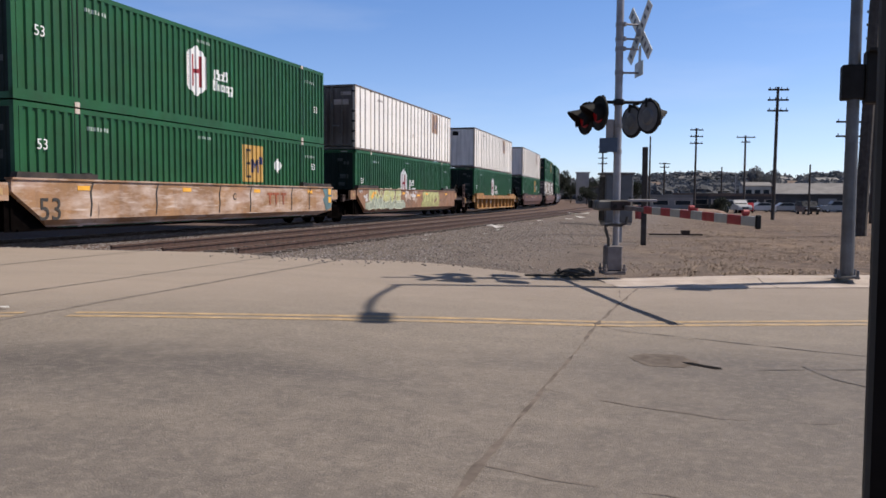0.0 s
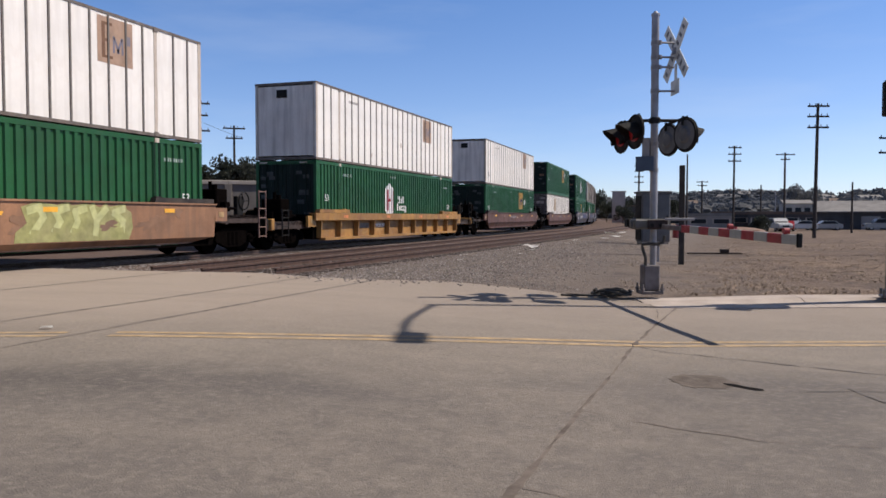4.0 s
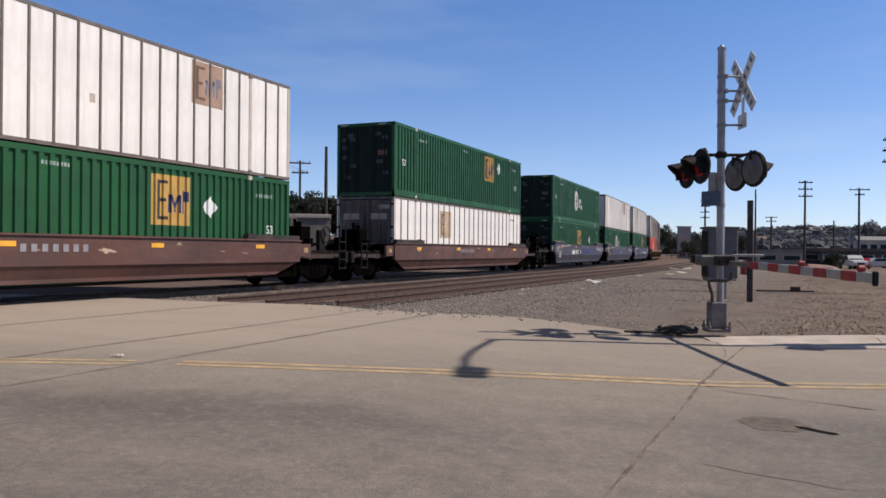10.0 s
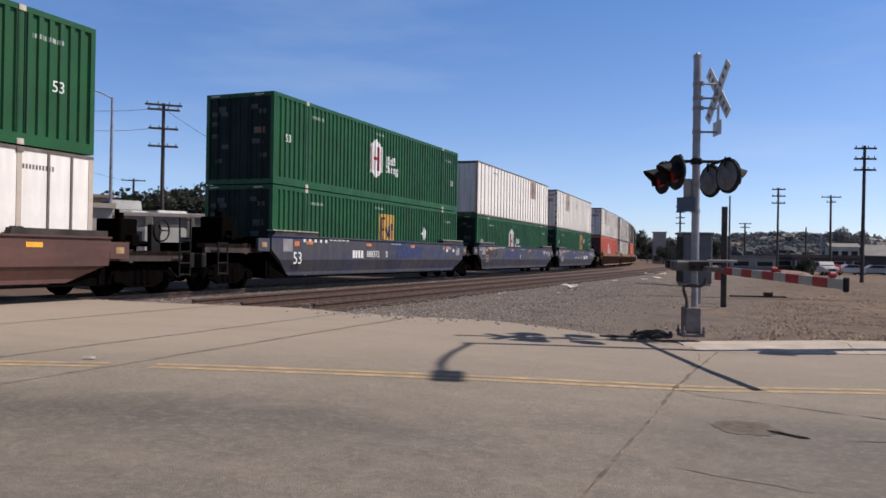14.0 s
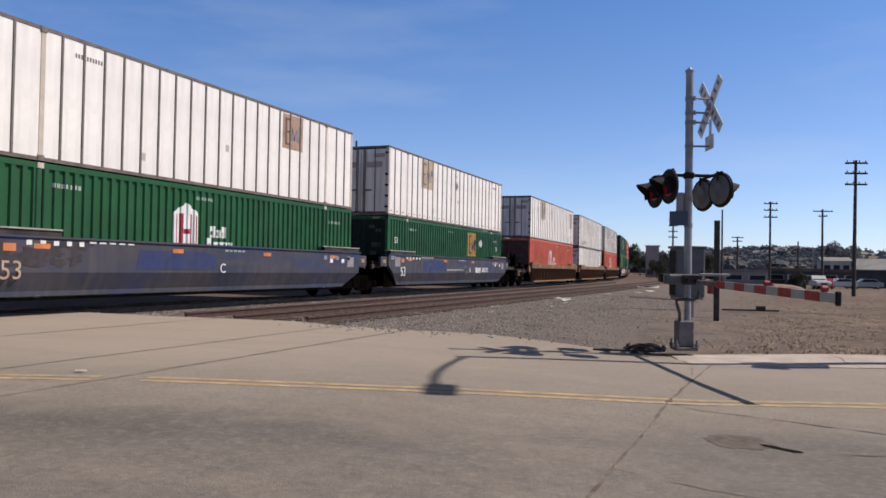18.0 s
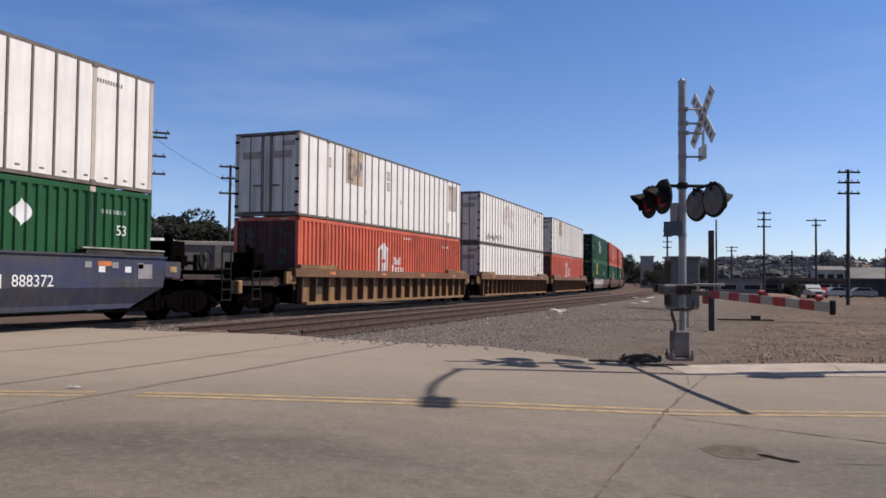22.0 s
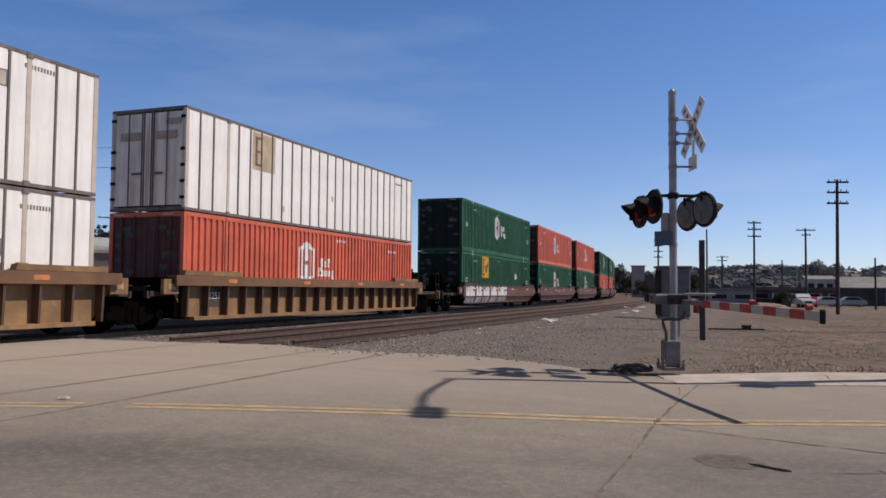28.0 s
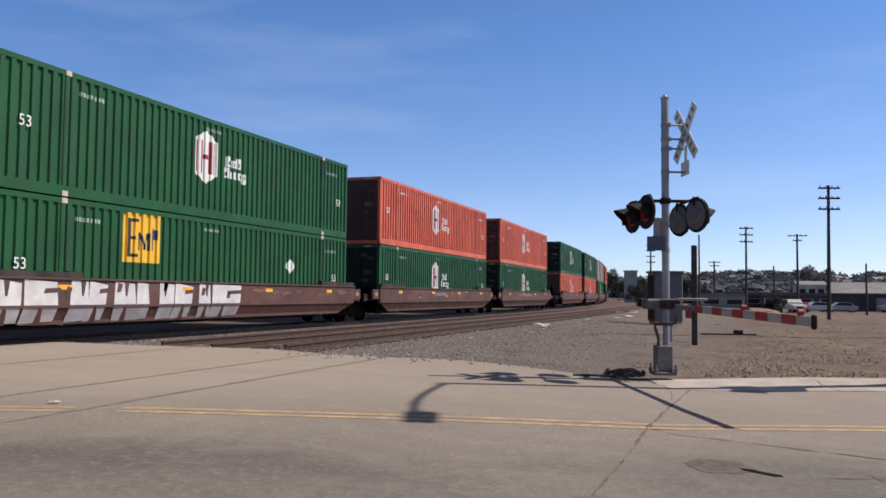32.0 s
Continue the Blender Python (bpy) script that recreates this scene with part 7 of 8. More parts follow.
# ---- edge of the parked vehicle's door beside the camera ----
DOOR_BLACK = mat("black_door_trim", (0.011, 0.008, 0.007), 0.8, var=0.2, scale=10, spec=0.1)
px, py = polar(12.45, 0.75)
pillar = thing("door_pillar", "black upright frame of an open vehicle door", "door frame", at=(px, py, 0.0), rot=(0, 0, -11))
part("upright", lambda bm: prism(bm, [(-0.005, 0.0), (0.3, 0.0), (0.3, 2.1), (-0.012, 2.1)], 'y', -0.03, 0.05), DOOR_BLACK, pillar)
part("seal", lambda bm: rod(bm, (-0.004, -0.02, 0.01), (-0.012, -0.02, 2.09), 0.006, 8), RUBBER, pillar)


# ---- far ground, trees, houses ----
def leaf_material(name, lo, hi):
    m = stone_material(name, lo, hi)
    t = m.node_tree
    b = t.nodes["Principled BSDF"]
    b.inputs["Roughness"].default_value = 0.8
    tr = t.nodes.new("ShaderNodeBsdfTranslucent")
    t.links.new(b.inputs["Base Color"].links[0].from_socket, tr.inputs["Color"])
    mx = t.nodes.new("ShaderNodeMixShader")
    mx.inputs[0].default_value = 0.5
    t.links.new(b.outputs[0], mx.inputs[1])
    t.links.new(tr.outputs[0], mx.inputs[2])
    t.links.new(mx.outputs[0], t.nodes["Material Output"].inputs["Surface"])
    return m


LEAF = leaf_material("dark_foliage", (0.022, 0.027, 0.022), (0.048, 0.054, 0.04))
# distance haze is mixed into this paler, bluish leaf colour
LEAF_FAR = leaf_material("hazy_foliage", (0.1, 0.106, 0.118), (0.125, 0.13, 0.142))
BARK = mat("grey_bark", (0.1, 0.08, 0.065), 0.9, var=0.25, scale=4)
HILL = mat("scrubby_hillside", (0.085, 0.085, 0.08), 0.95, var=0.3, scale=0.03, dirt=0.4, dirt_color=(0.055, 0.06, 0.05))


def crown_mesh(name, seed, n, leaf, lobes, rx, rz):
    """Leaves in clumps round uneven lobes, with gaps between; unit size about one."""
    rnd = random.Random(seed)
    centres = [(rnd.uniform(-0.55, 0.55) * rx, rnd.uniform(-0.55, 0.55) * rx, rnd.uniform(0.15, 0.85) * rz, rnd.uniform(0.22, 0.42)) for _ in range(lobes)]
    vs, fs = [], []
    for _ in range(n):
        cx, cy, cz, r = rnd.choice(centres)
        d = Vector((rnd.gauss(0, 1), rnd.gauss(0, 1), rnd.gauss(0, 1))).normalized() * r * rnd.uniform(0.55, 1.08)
        c = Vector((cx + d.x * rx, cy + d.y * rx, cz + d.z * rz * 0.7))
        u = Vector((rnd.gauss(0, 1), rnd.gauss(0, 1), rnd.gauss(0, 1))).normalized() * leaf * rnd.uniform(0.6, 1.5)
        w = Vector((rnd.gauss(0, 1), rnd.gauss(0, 1), rnd.gauss(0, 1)))
        w = (w - u * (w.dot(u) / u.length_squared)).normalized() * leaf * rnd.uniform(0.5, 1.2)
        k = len(vs)
        vs += [tuple(c + u), tuple(c + w), tuple(c - u * 0.8), tuple(c - w)]
        fs.append((k, k + 1, k + 2, k + 3))
    me = bpy.data.meshes.new(name)
    me.from_pydata(vs, [], fs)
    return me


def trunk_build(bm, seed):
    rnd = random.Random(seed)
    rod(bm, (0, 0, -0.03), (0.01, 0, 0.35), 0.05, 8, 0.035)
    for k in range(5):
        a = k * 1.3 + rnd.uniform(-0.3, 0.3)
        rod(bm, (0.01, 0, 0.25 + 0.03 * k), (0.3 * math.cos(a), 0.3 * math.sin(a), 0.6 + 0.06 * k), 0.025, 6, 0.008)


CROWNS = {}


def tree(name, az, dist, top, width, label, leaf=LEAF, shape=1.0, seed=1, base=None, category="tree"):
    x, y = polar(az, dist)
    z = out_z(x, y) if base is None else base
    t = thing(name, label, category, "trees and bushes")
    h = top - z
    key = (seed, leaf.name, shape)
    if key not in CROWNS:
        me = crown_mesh("crown", seed, 3000, 0.04, 13, 1.0, 0.85)
        me.transform(Matrix.Translation((0, 0, 0.18 if name == "tree" else 0.02)))
        me.materials.append(leaf)
        CROWNS[key] = me
    t.matrix_basis = Matrix.LocRotScale((x, y, z), Euler((0, 0, seed * 1.7)), (width * 0.75, width * 0.75, h))
    c = new("crown", CROWNS[key])
    c.parent = t
    part("trunk", lambda bm: trunk_build(bm, seed), BARK, t, key=("trunk", seed))
    return t


tree("tree", -8.6, 190, height_at(1.93, 190), 4.6, "round dark green tree beyond the bend of the tracks", seed=3)
tree("tree", -7.7, 185, height_at(1.0, 185), 3.0, "small dark tree beside a pale building", seed=4)
tree("tree", -6.2, 180, height_at(1.2, 180), 3.0, "small dark tree behind the signal cabinet", seed=5)
tree("tree", -3.6, 150, height_at(1.1, 150), 3.4, "dark tree beyond the field", seed=6)
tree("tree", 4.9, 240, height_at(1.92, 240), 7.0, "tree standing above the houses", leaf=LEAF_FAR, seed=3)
tree("bush", 2.35, 88, height_at(0.3, 88), 1.9, "dark round bush beside parked cars", seed=7, category="bush")
for k, (az, d, el, w) in enumerate(((-53.5, 70, 4.3, 8), (-51.0, 75, 6.6, 3.5), (-49.0, 80, 3.6, 8), (-47.9, 85, 3.3, 7), (-45.6, 88, 3.4, 8), (-43.5, 84, 3.3, 9), (-41.4, 82, 3.8, 8), (-39.2, 84, 4.2, 7), (-38.0, 80, 3.5, 7),
                                    (-36.6, 85, 3.4, 9), (-35.0, 84, 2.8, 6), (-33.6, 80, 4.0, 3.5), (-32.2, 84, 3.2, 6), (-31.0, 85, 3.6, 8), (-29.4, 90, 3.3, 8), (-27.8, 95, 3.0, 8))):
    tree("tree", az, d, height_at(el, d), w, "dark leafy tree behind the railway", leaf=LEAF, seed=3 + k % 5)
# slim cypress
tree("tree", -47.0, 80, height_at(4.75, 80), 1.0, "slim dark cypress tree behind the railway", seed=9)


def hill_z(az, d):
    start = 200 if az > -4 else 330
    u = max(0.0, min(1.0, (d - start) / 420))
    a = 0.9 + 0.05 * math.sin(az * 0.55 + 0.8) + 0.03 * math.sin(az * 1.7)
    return -1.2 + 17.5 * u ** 1.05 * a


azs = [-16 + 0.5 * i for i in range(77)]
ds = [190 + 20 * i for i in range(26)] + [720, 760, 900]
me = bpy.data.meshes.new("hill")
vs = []
for az in azs:
    for d in ds:
        vs.append((*polar(az, d), hill_z(az, d) if d < 720 else hill_z(az, 710) - (d - 710) * 0.1))
n = len(ds)
me.from_pydata(vs, [], [(i * n + j, (i + 1) * n + j, (i + 1) * n + j + 1, i * n + j + 1) for i in range(len(azs) - 1) for j in range(n - 1)])
me.materials.append(HILL)
tagged(new("backdrop_hill", me), "low hazy hillside with trees and houses", "hill", kind="structure")
# woods on the hillside: uneven leafy clumps with loose leaves round them
bm = bmesh.new()
bmesh.ops.create_icosphere(bm, subdivisions=2, radius=1.0)
CLUMP = [v.co.copy() for v in bm.verts]
CLUMP_FACES = [tuple(v.index for v in f.verts) for f in bm.faces]
bm.free()
rnd = random.Random(12)
vs, fs = [], []
for _ in range(1500):
    az, d = rnd.uniform(-15, 21), rnd.uniform(235, 660)
    if az < -4:
        d = max(d, 380)
    x0, y0 = polar(az, d)
    z0 = hill_z(az, d)
    h, w = rnd.uniform(2.0, 5.0) + (d > 560) * 2.0, rnd.uniform(2.0, 6.0)
    if noise.noise((az * 0.5, d * 0.01, 1)) < -0.3:
        continue
    k = len(vs)
    for p in CLUMP:
        g = 0.8 + 0.55 * noise.noise(p * 1.7 + Vector((x0, y0, 0)))
        vs.append((x0 + p.x * w * g, y0 + p.y * w * g, z0 + h * 0.45 + p.z * h * 0.5 * g))
    fs += [tuple(k + i for i in f) for f in CLUMP_FACES]
    for _k in range(26):
        v = Vector((rnd.gauss(0, 1), rnd.gauss(0, 1), rnd.gauss(0, 1))).normalized()
        c = Vector((x0 + v.x * w * 0.9, y0 + v.y * w * 0.9, z0 + h * 0.45 + v.z * h * 0.52))
        s = rnd.uniform(0.3, 0.7)
        k = len(vs)
        vs += [tuple(c + Vector((s, 0, rnd.uniform(-s, s)))), tuple(c + Vector((0, s * 0.5, s))), tuple(c + Vector((-s, 0, rnd.uniform(-s, s)))), tuple(c + Vector((0, -s * 0.5, -s)))]
        fs.append((k, k + 1, k + 2, k + 3))
me = bpy.data.meshes.new("hill_woods")
me.from_pydata(vs, [], fs)
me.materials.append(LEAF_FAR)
tagged(new("hill_woods", me), "scattered dusty green trees over the far hillside", "woods", kind="stuff")

STUCCO = mat("pale_stucco", (0.46, 0.41, 0.36), 0.85, var=0.1, scale=0.6, dirt=0.2)
STUCCO_GREY = mat("grey_stucco", (0.3, 0.285, 0.28), 0.85, var=0.1, scale=0.6, dirt=0.3)
BRICKISH = mat("tan_block_wall", (0.4, 0.27, 0.18), 0.85, var=0.2, scale=0.8, dirt=0.3)
ROOF_GREY = mat("grey_roofing", (0.2, 0.19, 0.185), 0.8, var=0.15, scale=0.5)
ROOF_BROWN = mat("brown_roofing", (0.14, 0.1, 0.08), 0.85, var=0.2, scale=0.6)
GLASS_DARK = mat("dark_window_glass", (0.02, 0.025, 0.03), 0.5, var=0.1, spec=0.15)
DARK_WALL = mat("dark_grey_wall", (0.06, 0.06, 0.065), 0.8, var=0.2, scale=0.4, dirt=0.2)
FENCE = mat("weathered_white_fence", (0.42, 0.42, 0.41), 0.7, var=0.15, scale=2, dirt=0.35, jitter=0.35)


def house(az, dist, w, dpt, wall_h, roof_h, base, wall, roof, label, turn=0.0, windows=3, flat=False, name="house", category="house"):
    x, y = polar(az, dist)
    hs = thing(name, label, category, "houses and sheds", at=(x, y, base), rot=(0, 0, -az + turn))
    part("wall", lambda bm: box(bm, -w / 2, w / 2, -dpt / 2, dpt / 2, -1.0, wall_h), wall, hs)
    if flat:
        part("roof", lambda bm: box(bm, -w / 2 - 0.2, w / 2 + 0.2, -dpt / 2 - 0.2, dpt / 2 + 0.2, wall_h, wall_h + roof_h), roof, hs)
    else:
        part("roof", lambda bm: prism(bm, [(-dpt / 2 - 0.5, wall_h), (dpt / 2 + 0.5, wall_h), (0, wall_h + roof_h)], 'x', -w / 2 - 0.4, w / 2 + 0.4), roof, hs)
    for k in range(windows):
        xx = -w / 2 + w * (k + 0.5) / windows
        win = part("window", lambda bm: box(bm, xx - w * 0.13, xx + w * 0.13, -dpt / 2 - 0.05, -dpt / 2 + 0.02, wall_h * 0.38, wall_h * 0.78), STUCCO, hs)
        part("pane", lambda bm: box(bm, xx - w * 0.11, xx + w * 0.11, -dpt / 2 - 0.07, -dpt / 2 - 0.045, wall_h * 0.41, wall_h * 0.75), GLASS_DARK, win)
    return hs


tree("bush", -6.6, 160, height_at(0.75, 160), 3.0, "dark bush before a pale building", seed=5, category="bush")
house(-6.9, 175, 2.7, 3, 6.5, 0.15, out_z(*polar(-6.9, 175)), STUCCO_GREY, STUCCO_GREY, "pale block-like building with a flat roof", flat=True, windows=0, name="block_building", category="building")
house(-6.15, 178, 2.6, 3, 3.6, 0.2, out_z(*polar(-6.15, 178)), DARK_WALL, ROOF_BROWN, "low dark shed beside a pale building", flat=True, windows=1, name="shed", category="shed")
rnd = random.Random(21)
for k in range(9):
    az, d = rnd.uniform(-2.5, 13.5), rnd.uniform(300, 560)
    if abs(az - 9) < 4 and d < 260:
        continue
    w = rnd.uniform(5, 10)
    house(az, d, w, 7, rnd.uniform(2.4, 3.4), rnd.uniform(1.2, 2.0), hill_z(az, d), rnd.choice([STUCCO, STUCCO_GREY, BRICKISH, STUCCO]), rnd.choice([ROOF_GREY, ROOF_BROWN, ROOF_GREY]),
          "small pale house on the far hillside", turn=rnd.uniform(-35, 35), windows=2)
house(4.4, 228, 6.5, 8, 4.3, 1.0, hill_z(4.4, 228) + 0.6, STUCCO, ROOF_GREY, "pale house above the parked cars", turn=10)
# long low workshop
lx, ly = polar(10.2, 140)
longb = thing("workshop", "long low dark workshop with a pale grey roof", "building", "houses and sheds", at=(lx, ly, -0.75), rot=(0, 0, -8))
# wall coloured dark to stand for its shaded front
part("wall", lambda bm: box(bm, -11.0, 16, 0, 9, -0.5, 2.75), DARK_WALL, longb)
part("roof", lambda bm: prism(bm, [(-0.8, 2.7), (10, 3.4), (10, 4.4), (5, 4.6), (-0.8, 2.85)], 'x', -11.6, 16.5), ROOF_GREY, longb)
for k in range(6):
    xx = -9 + k * 4.2
    part("door", lambda bm: box(bm, xx, xx + 2.6, -0.06, 0.02, -0.4, 2.1), STUCCO_GREY if k % 2 else DARK_WALL, longb)
house(1.5, 170, 13, 8, 2.6, 0.6, -0.9, DARK_WALL, ROOF_BROWN, "low dark shed beyond the open ground", flat=True, windows=4, name="shed", category="shed")
house(-1.6, 160, 12, 8, 2.3, 0.5, -0.9, STUCCO_GREY, ROOF_GREY, "low grey shed beyond the open ground", flat=True, windows=3, name="shed", category="shed")
house(4.0, 165, 14, 8, 2.6, 0.5, -0.9, DARK_WALL, ROOF_BROWN, "low dark shed behind parked cars", flat=True, windows=3, name="shed", category="shed")
# heap of earth
mound = bpy.data.meshes.new("earth_mound")
bm = bmesh.new()
bmesh.ops.create_icosphere(bm, subdivisions=3, radius=1.0)
for v in bm.verts:
    v.co *= 1 + 0.16 * noise.noise(v.co * 2.3)
    v.co = Vector((v.co.x * 2.9, v.co.y * 1.8, v.co.z * 0.95))
bm.to_mesh(mound)
bm.free()
mound.materials.append(mat("bare_earth", (0.23, 0.15, 0.115), 0.95, var=0.2, scale=1.0, bump=0.6, bump_scale=8))
mx, my = polar(1.2, 84)
ob = new("earth_mound", mound)
ob.matrix_basis = pose(mx, my, field_z(mx, my) - 0.1)
tagged(ob, "heap of pale bare earth in the open lot", "earth mound")
# red barrels near the far pole
BARREL = mat("red_barrel_paint", (0.35, 0.04, 0.04), 0.5, var=0.15, dirt=0.3)
for az, d in ((0.62, 70), (-3.0, 60)):
    x, y = polar(az, d)
    b = thing("barrel", "faded red barrel on the open ground", "barrel", "barrels", at=(x, y, field_z(x, y) - 0.02))
    part("body", lambda bm: rod(bm, (0, 0, 0), (0, 0, 0.95), 0.3, 18), BARREL, b, key="barrel")
    for z in (0.3, 0.62, 0.93):
        part("hoop", lambda bm: rod(bm, (0, 0, -0.02), (0, 0, 0.02), 0.315, 18), BARREL, b, key="hoop", at=(0, 0, z))

# ---- vehicles ----
TYRE = mat("tyre_rubber", (0.018, 0.018, 0.019), 0.85, var=0.15)
RIM = mat("wheel_rim", (0.4, 0.4, 0.41), 0.35, metal=0.8, var=0.1)
HEADLAMP = mat("headlamp_glass", (0.6, 0.6, 0.58), 0.15, var=0.05)
TAIL = mat("tail_lamp", (0.35, 0.02, 0.02), 0.3, var=0.05)


def car_paint(name, c):
    return mat(name, c, 0.3, var=0.04, scale=2, dirt=0.08)


PROFILES = {"sedan": ([(-2.2, 0.3), (2.2, 0.3), (2.25, 0.65), (2.1, 0.85), (1.1, 0.95), (0.45, 1.42), (-1.1, 1.42), (-1.75, 0.98), (-2.2, 0.92)], [(-1.55, 0.98), (-1.02, 1.36), (0.38, 1.36), (0.95, 0.98)]),
            "suv": ([(-2.3, 0.38), (2.3, 0.38), (2.35, 0.75), (2.2, 1.02), (1.15, 1.1), (0.6, 1.75), (-2.0, 1.75), (-2.3, 1.1)], [(-2.0, 1.12), (-1.85, 1.67), (0.52, 1.67), (1.0, 1.12)]),
            "pickup": ([(-2.7, 0.45), (2.6, 0.45), (2.65, 0.85), (2.5, 1.08), (1.3, 1.15), (0.8, 1.8), (-0.6, 1.8), (-0.8, 1.15), (-2.7, 1.15)], [(-0.6, 1.18), (-0.5, 1.7), (0.72, 1.7), (1.15, 1.18)]),
            "van": ([(-2.4, 0.35), (2.4, 0.35), (2.45, 0.9), (2.2, 1.15), (1.6, 1.9), (1.3, 2.05), (-2.4, 2.05)], [(-2.2, 1.2), (-2.2, 1.85), (1.35, 1.85), (1.85, 1.2)]),
            "bus": ([(-3.2, 0.4), (3.2, 0.4), (3.25, 1.2), (3.0, 2.5), (2.8, 2.75), (-3.1, 2.75), (-3.25, 2.5)], [(-2.9, 1.4), (-2.9, 2.2), (2.7, 2.2), (2.85, 1.4)])}


def vehicle(style, paint, label, at, rz, group="parked vehicles", name="car"):
    """Built along its local y, nose towards +y."""
    body, glass = PROFILES[style]
    w = {"sedan": 0.88, "suv": 0.95, "pickup": 0.97, "van": 1.0, "bus": 1.2}[style]
    v = thing(name, label, name, group, at=at, rot=(0, 0, rz))
    b = part("body", lambda bm: (prism(bm, body, 'x', -w, w), bmesh.ops.bevel(bm, geom=bm.edges[:], offset=0.06, segments=2, affect='EDGES')), paint, v, key=("vbody", style))
    for sx in (-1, 1):
        part("side_window", lambda bm: prism(bm, glass, 'x', *sorted((sx * (w - 0.02), sx * (w + 0.008)))), GLASS_DARK, b, key=("vglass", style, sx))
        ry = {"bus": 2.0}.get(style, 1.4)
        for wy in (-ry, ry):
            wh = part("wheel", lambda bm: rod(bm, (-0.11, 0, 0), (0.11, 0, 0), 0.35, 18), TYRE, v, key="vwheel", at=(sx * (w - 0.12), wy, 0.35))
            part("rim", lambda bm: rod(bm, (-0.12, 0, 0), (0.12, 0, 0), 0.2, 14), RIM, wh, key="vrim")
        front = max(p[0] for p in body)
        part("headlight", lambda bm: box(bm, -0.16, 0.16, -0.05, 0.03, -0.08, 0.08, 0.02), HEADLAMP, v, key="headlight", at=(sx * (w - 0.28), front - 0.02, 0.8))
        part("tail_light", lambda bm: box(bm, -0.1, 0.1, -0.03, 0.05, -0.12, 0.12, 0.02), TAIL, v, key="taillight", at=(sx * (w - 0.16), min(p[0] for p in body) + 0.0, 0.85))
    z1 = max(p[1] for p in body)
    # windscreen on the slope
    pts = sorted([p for p in body if p[1] > 0.9 and p[0] > 0], key=lambda p: -p[1])
    hi = max((p for p in body if abs(p[1] - z1) < 0.16), key=lambda p: p[0])
    lo = max((p for p in body if 0.85 < p[1] < 1.3), key=lambda p: p[1])
    part("windscreen", lambda bm: prism(bm, [(lo[0] + 0.0, lo[1] + 0.02), (hi[0] + 0.02, hi[1] - 0.06), (hi[0] - 0.02, hi[1] - 0.06), (lo[0] - 0.05, lo[1] + 0.02)], 'x', -w + 0.13, w - 0.13), GLASS_DARK, b, key=("wscreen", style))
    back = min(p[0] for p in body)
    part("number_plate", lambda bm: box(bm, -0.2, 0.2, -0.01, 0.02, -0.07, 0.07), HEADLAMP, v, key="nplate", at=(0, back - 0.01, 0.75))
    part("grille", lambda bm: box(bm, -0.42, 0.42, -0.02, 0.02, -0.1, 0.1), BLACK, v, key="grille", at=(0, front + 0.005, 0.72))
    return v


SILVER = car_paint("silver_car_paint", (0.28, 0.285, 0.29))
WHITE_CAR = car_paint("white_car_paint", (0.45, 0.45, 0.45))
DARK_CAR = car_paint("dark_car_paint", (0.02, 0.022, 0.028))
RED_CAR = car_paint("red_car_paint", (0.3, 0.02, 0.025))


def parked(style, paint, label, az, d, rz, name="car", base=None):
    x, y = polar(az, d)
    return vehicle(style, paint, label, (x, y, field_z(x, y) if base is None else base), rz, name=name)


parked("pickup", WHITE_CAR, "white pickup truck parked in the dirt lot", 3.35, 118, 200, "pickup_truck")
parked("sedan", RED_CAR, "small red car parked beside a white pickup", 3.95, 121, 175)
parked("sedan", WHITE_CAR, "white car parked in the dirt lot", 4.75, 128, 110)
parked("sedan", SILVER, "silver sedan parked in the dirt lot", 6.2, 130, 100)
parked("suv", SILVER, "grey suv parked by the long workshop", 9.3, 134, 95)
parked("van", WHITE_CAR, "white van parked before a long pale wall", -41.9, 42, 58, "van")
for k, (az, d, p) in enumerate(((-44.0, 58, SILVER), (-42.6, 57, WHITE_CAR), (-41.2, 56, WHITE_CAR), (-38.9, 53, WHITE_CAR), (-36.2, 52, SILVER), (-34.2, 50, WHITE_CAR))):
    parked("sedan" if k % 2 else "suv", p, "pale car in a row parked beyond the tracks", az, d, 60)

# ---- behind the railway ----
fence = thing("picket_fence", "weathered pale metal fence behind the railway", "fence", at=(0, 0, 0))
fa, fb = Vector(polar(-56, 33)), Vector(polar(-45.5, 30))
nf = 46
for i in range(nf + 1):
    q = fa + (fb - fa) * i / nf
    z = field_z(*q)
    part("slat", lambda bm: box(bm, -0.045, 0.045, -0.012, 0.012, 0, 1.55), FENCE, fence, key="fence_slat", at=(q.x, q.y, z), rot=(0, 0, 60))
ang = math.degrees(math.atan2((fb - fa).y, (fb - fa).x))
for dz in (0.3, 1.3):
    part("rail", lambda bm: box(bm, 0, (fb - fa).length, -0.02, 0.02, -0.04, 0.04), FENCE, fence, at=(fa.x, fa.y, field_z(*fa) + dz), rot=(0, 0, ang))
for i in range(6):
    q = fa + (fb - fa) * i / 5
    part("post", lambda bm: box(bm, -0.05, 0.05, -0.05, 0.05, 0, 1.75), DARK_WALL, fence, key="fence_post", at=(q.x, q.y, field_z(*q)))
house(-50.2, 47, 9.0, 5, 1.9, 0.25, 1.5, STUCCO, STUCCO, "long low pale wall building behind a fence", turn=2, flat=True, windows=0, name="low_building", category="building")
house(-50.6, 58, 3.2, 5, 2.5, 1.2, 1.5, BRICKISH, ROOF_GREY, "small workshop with a pale pitched roof", turn=25, windows=2, name="small_workshop", category="building")
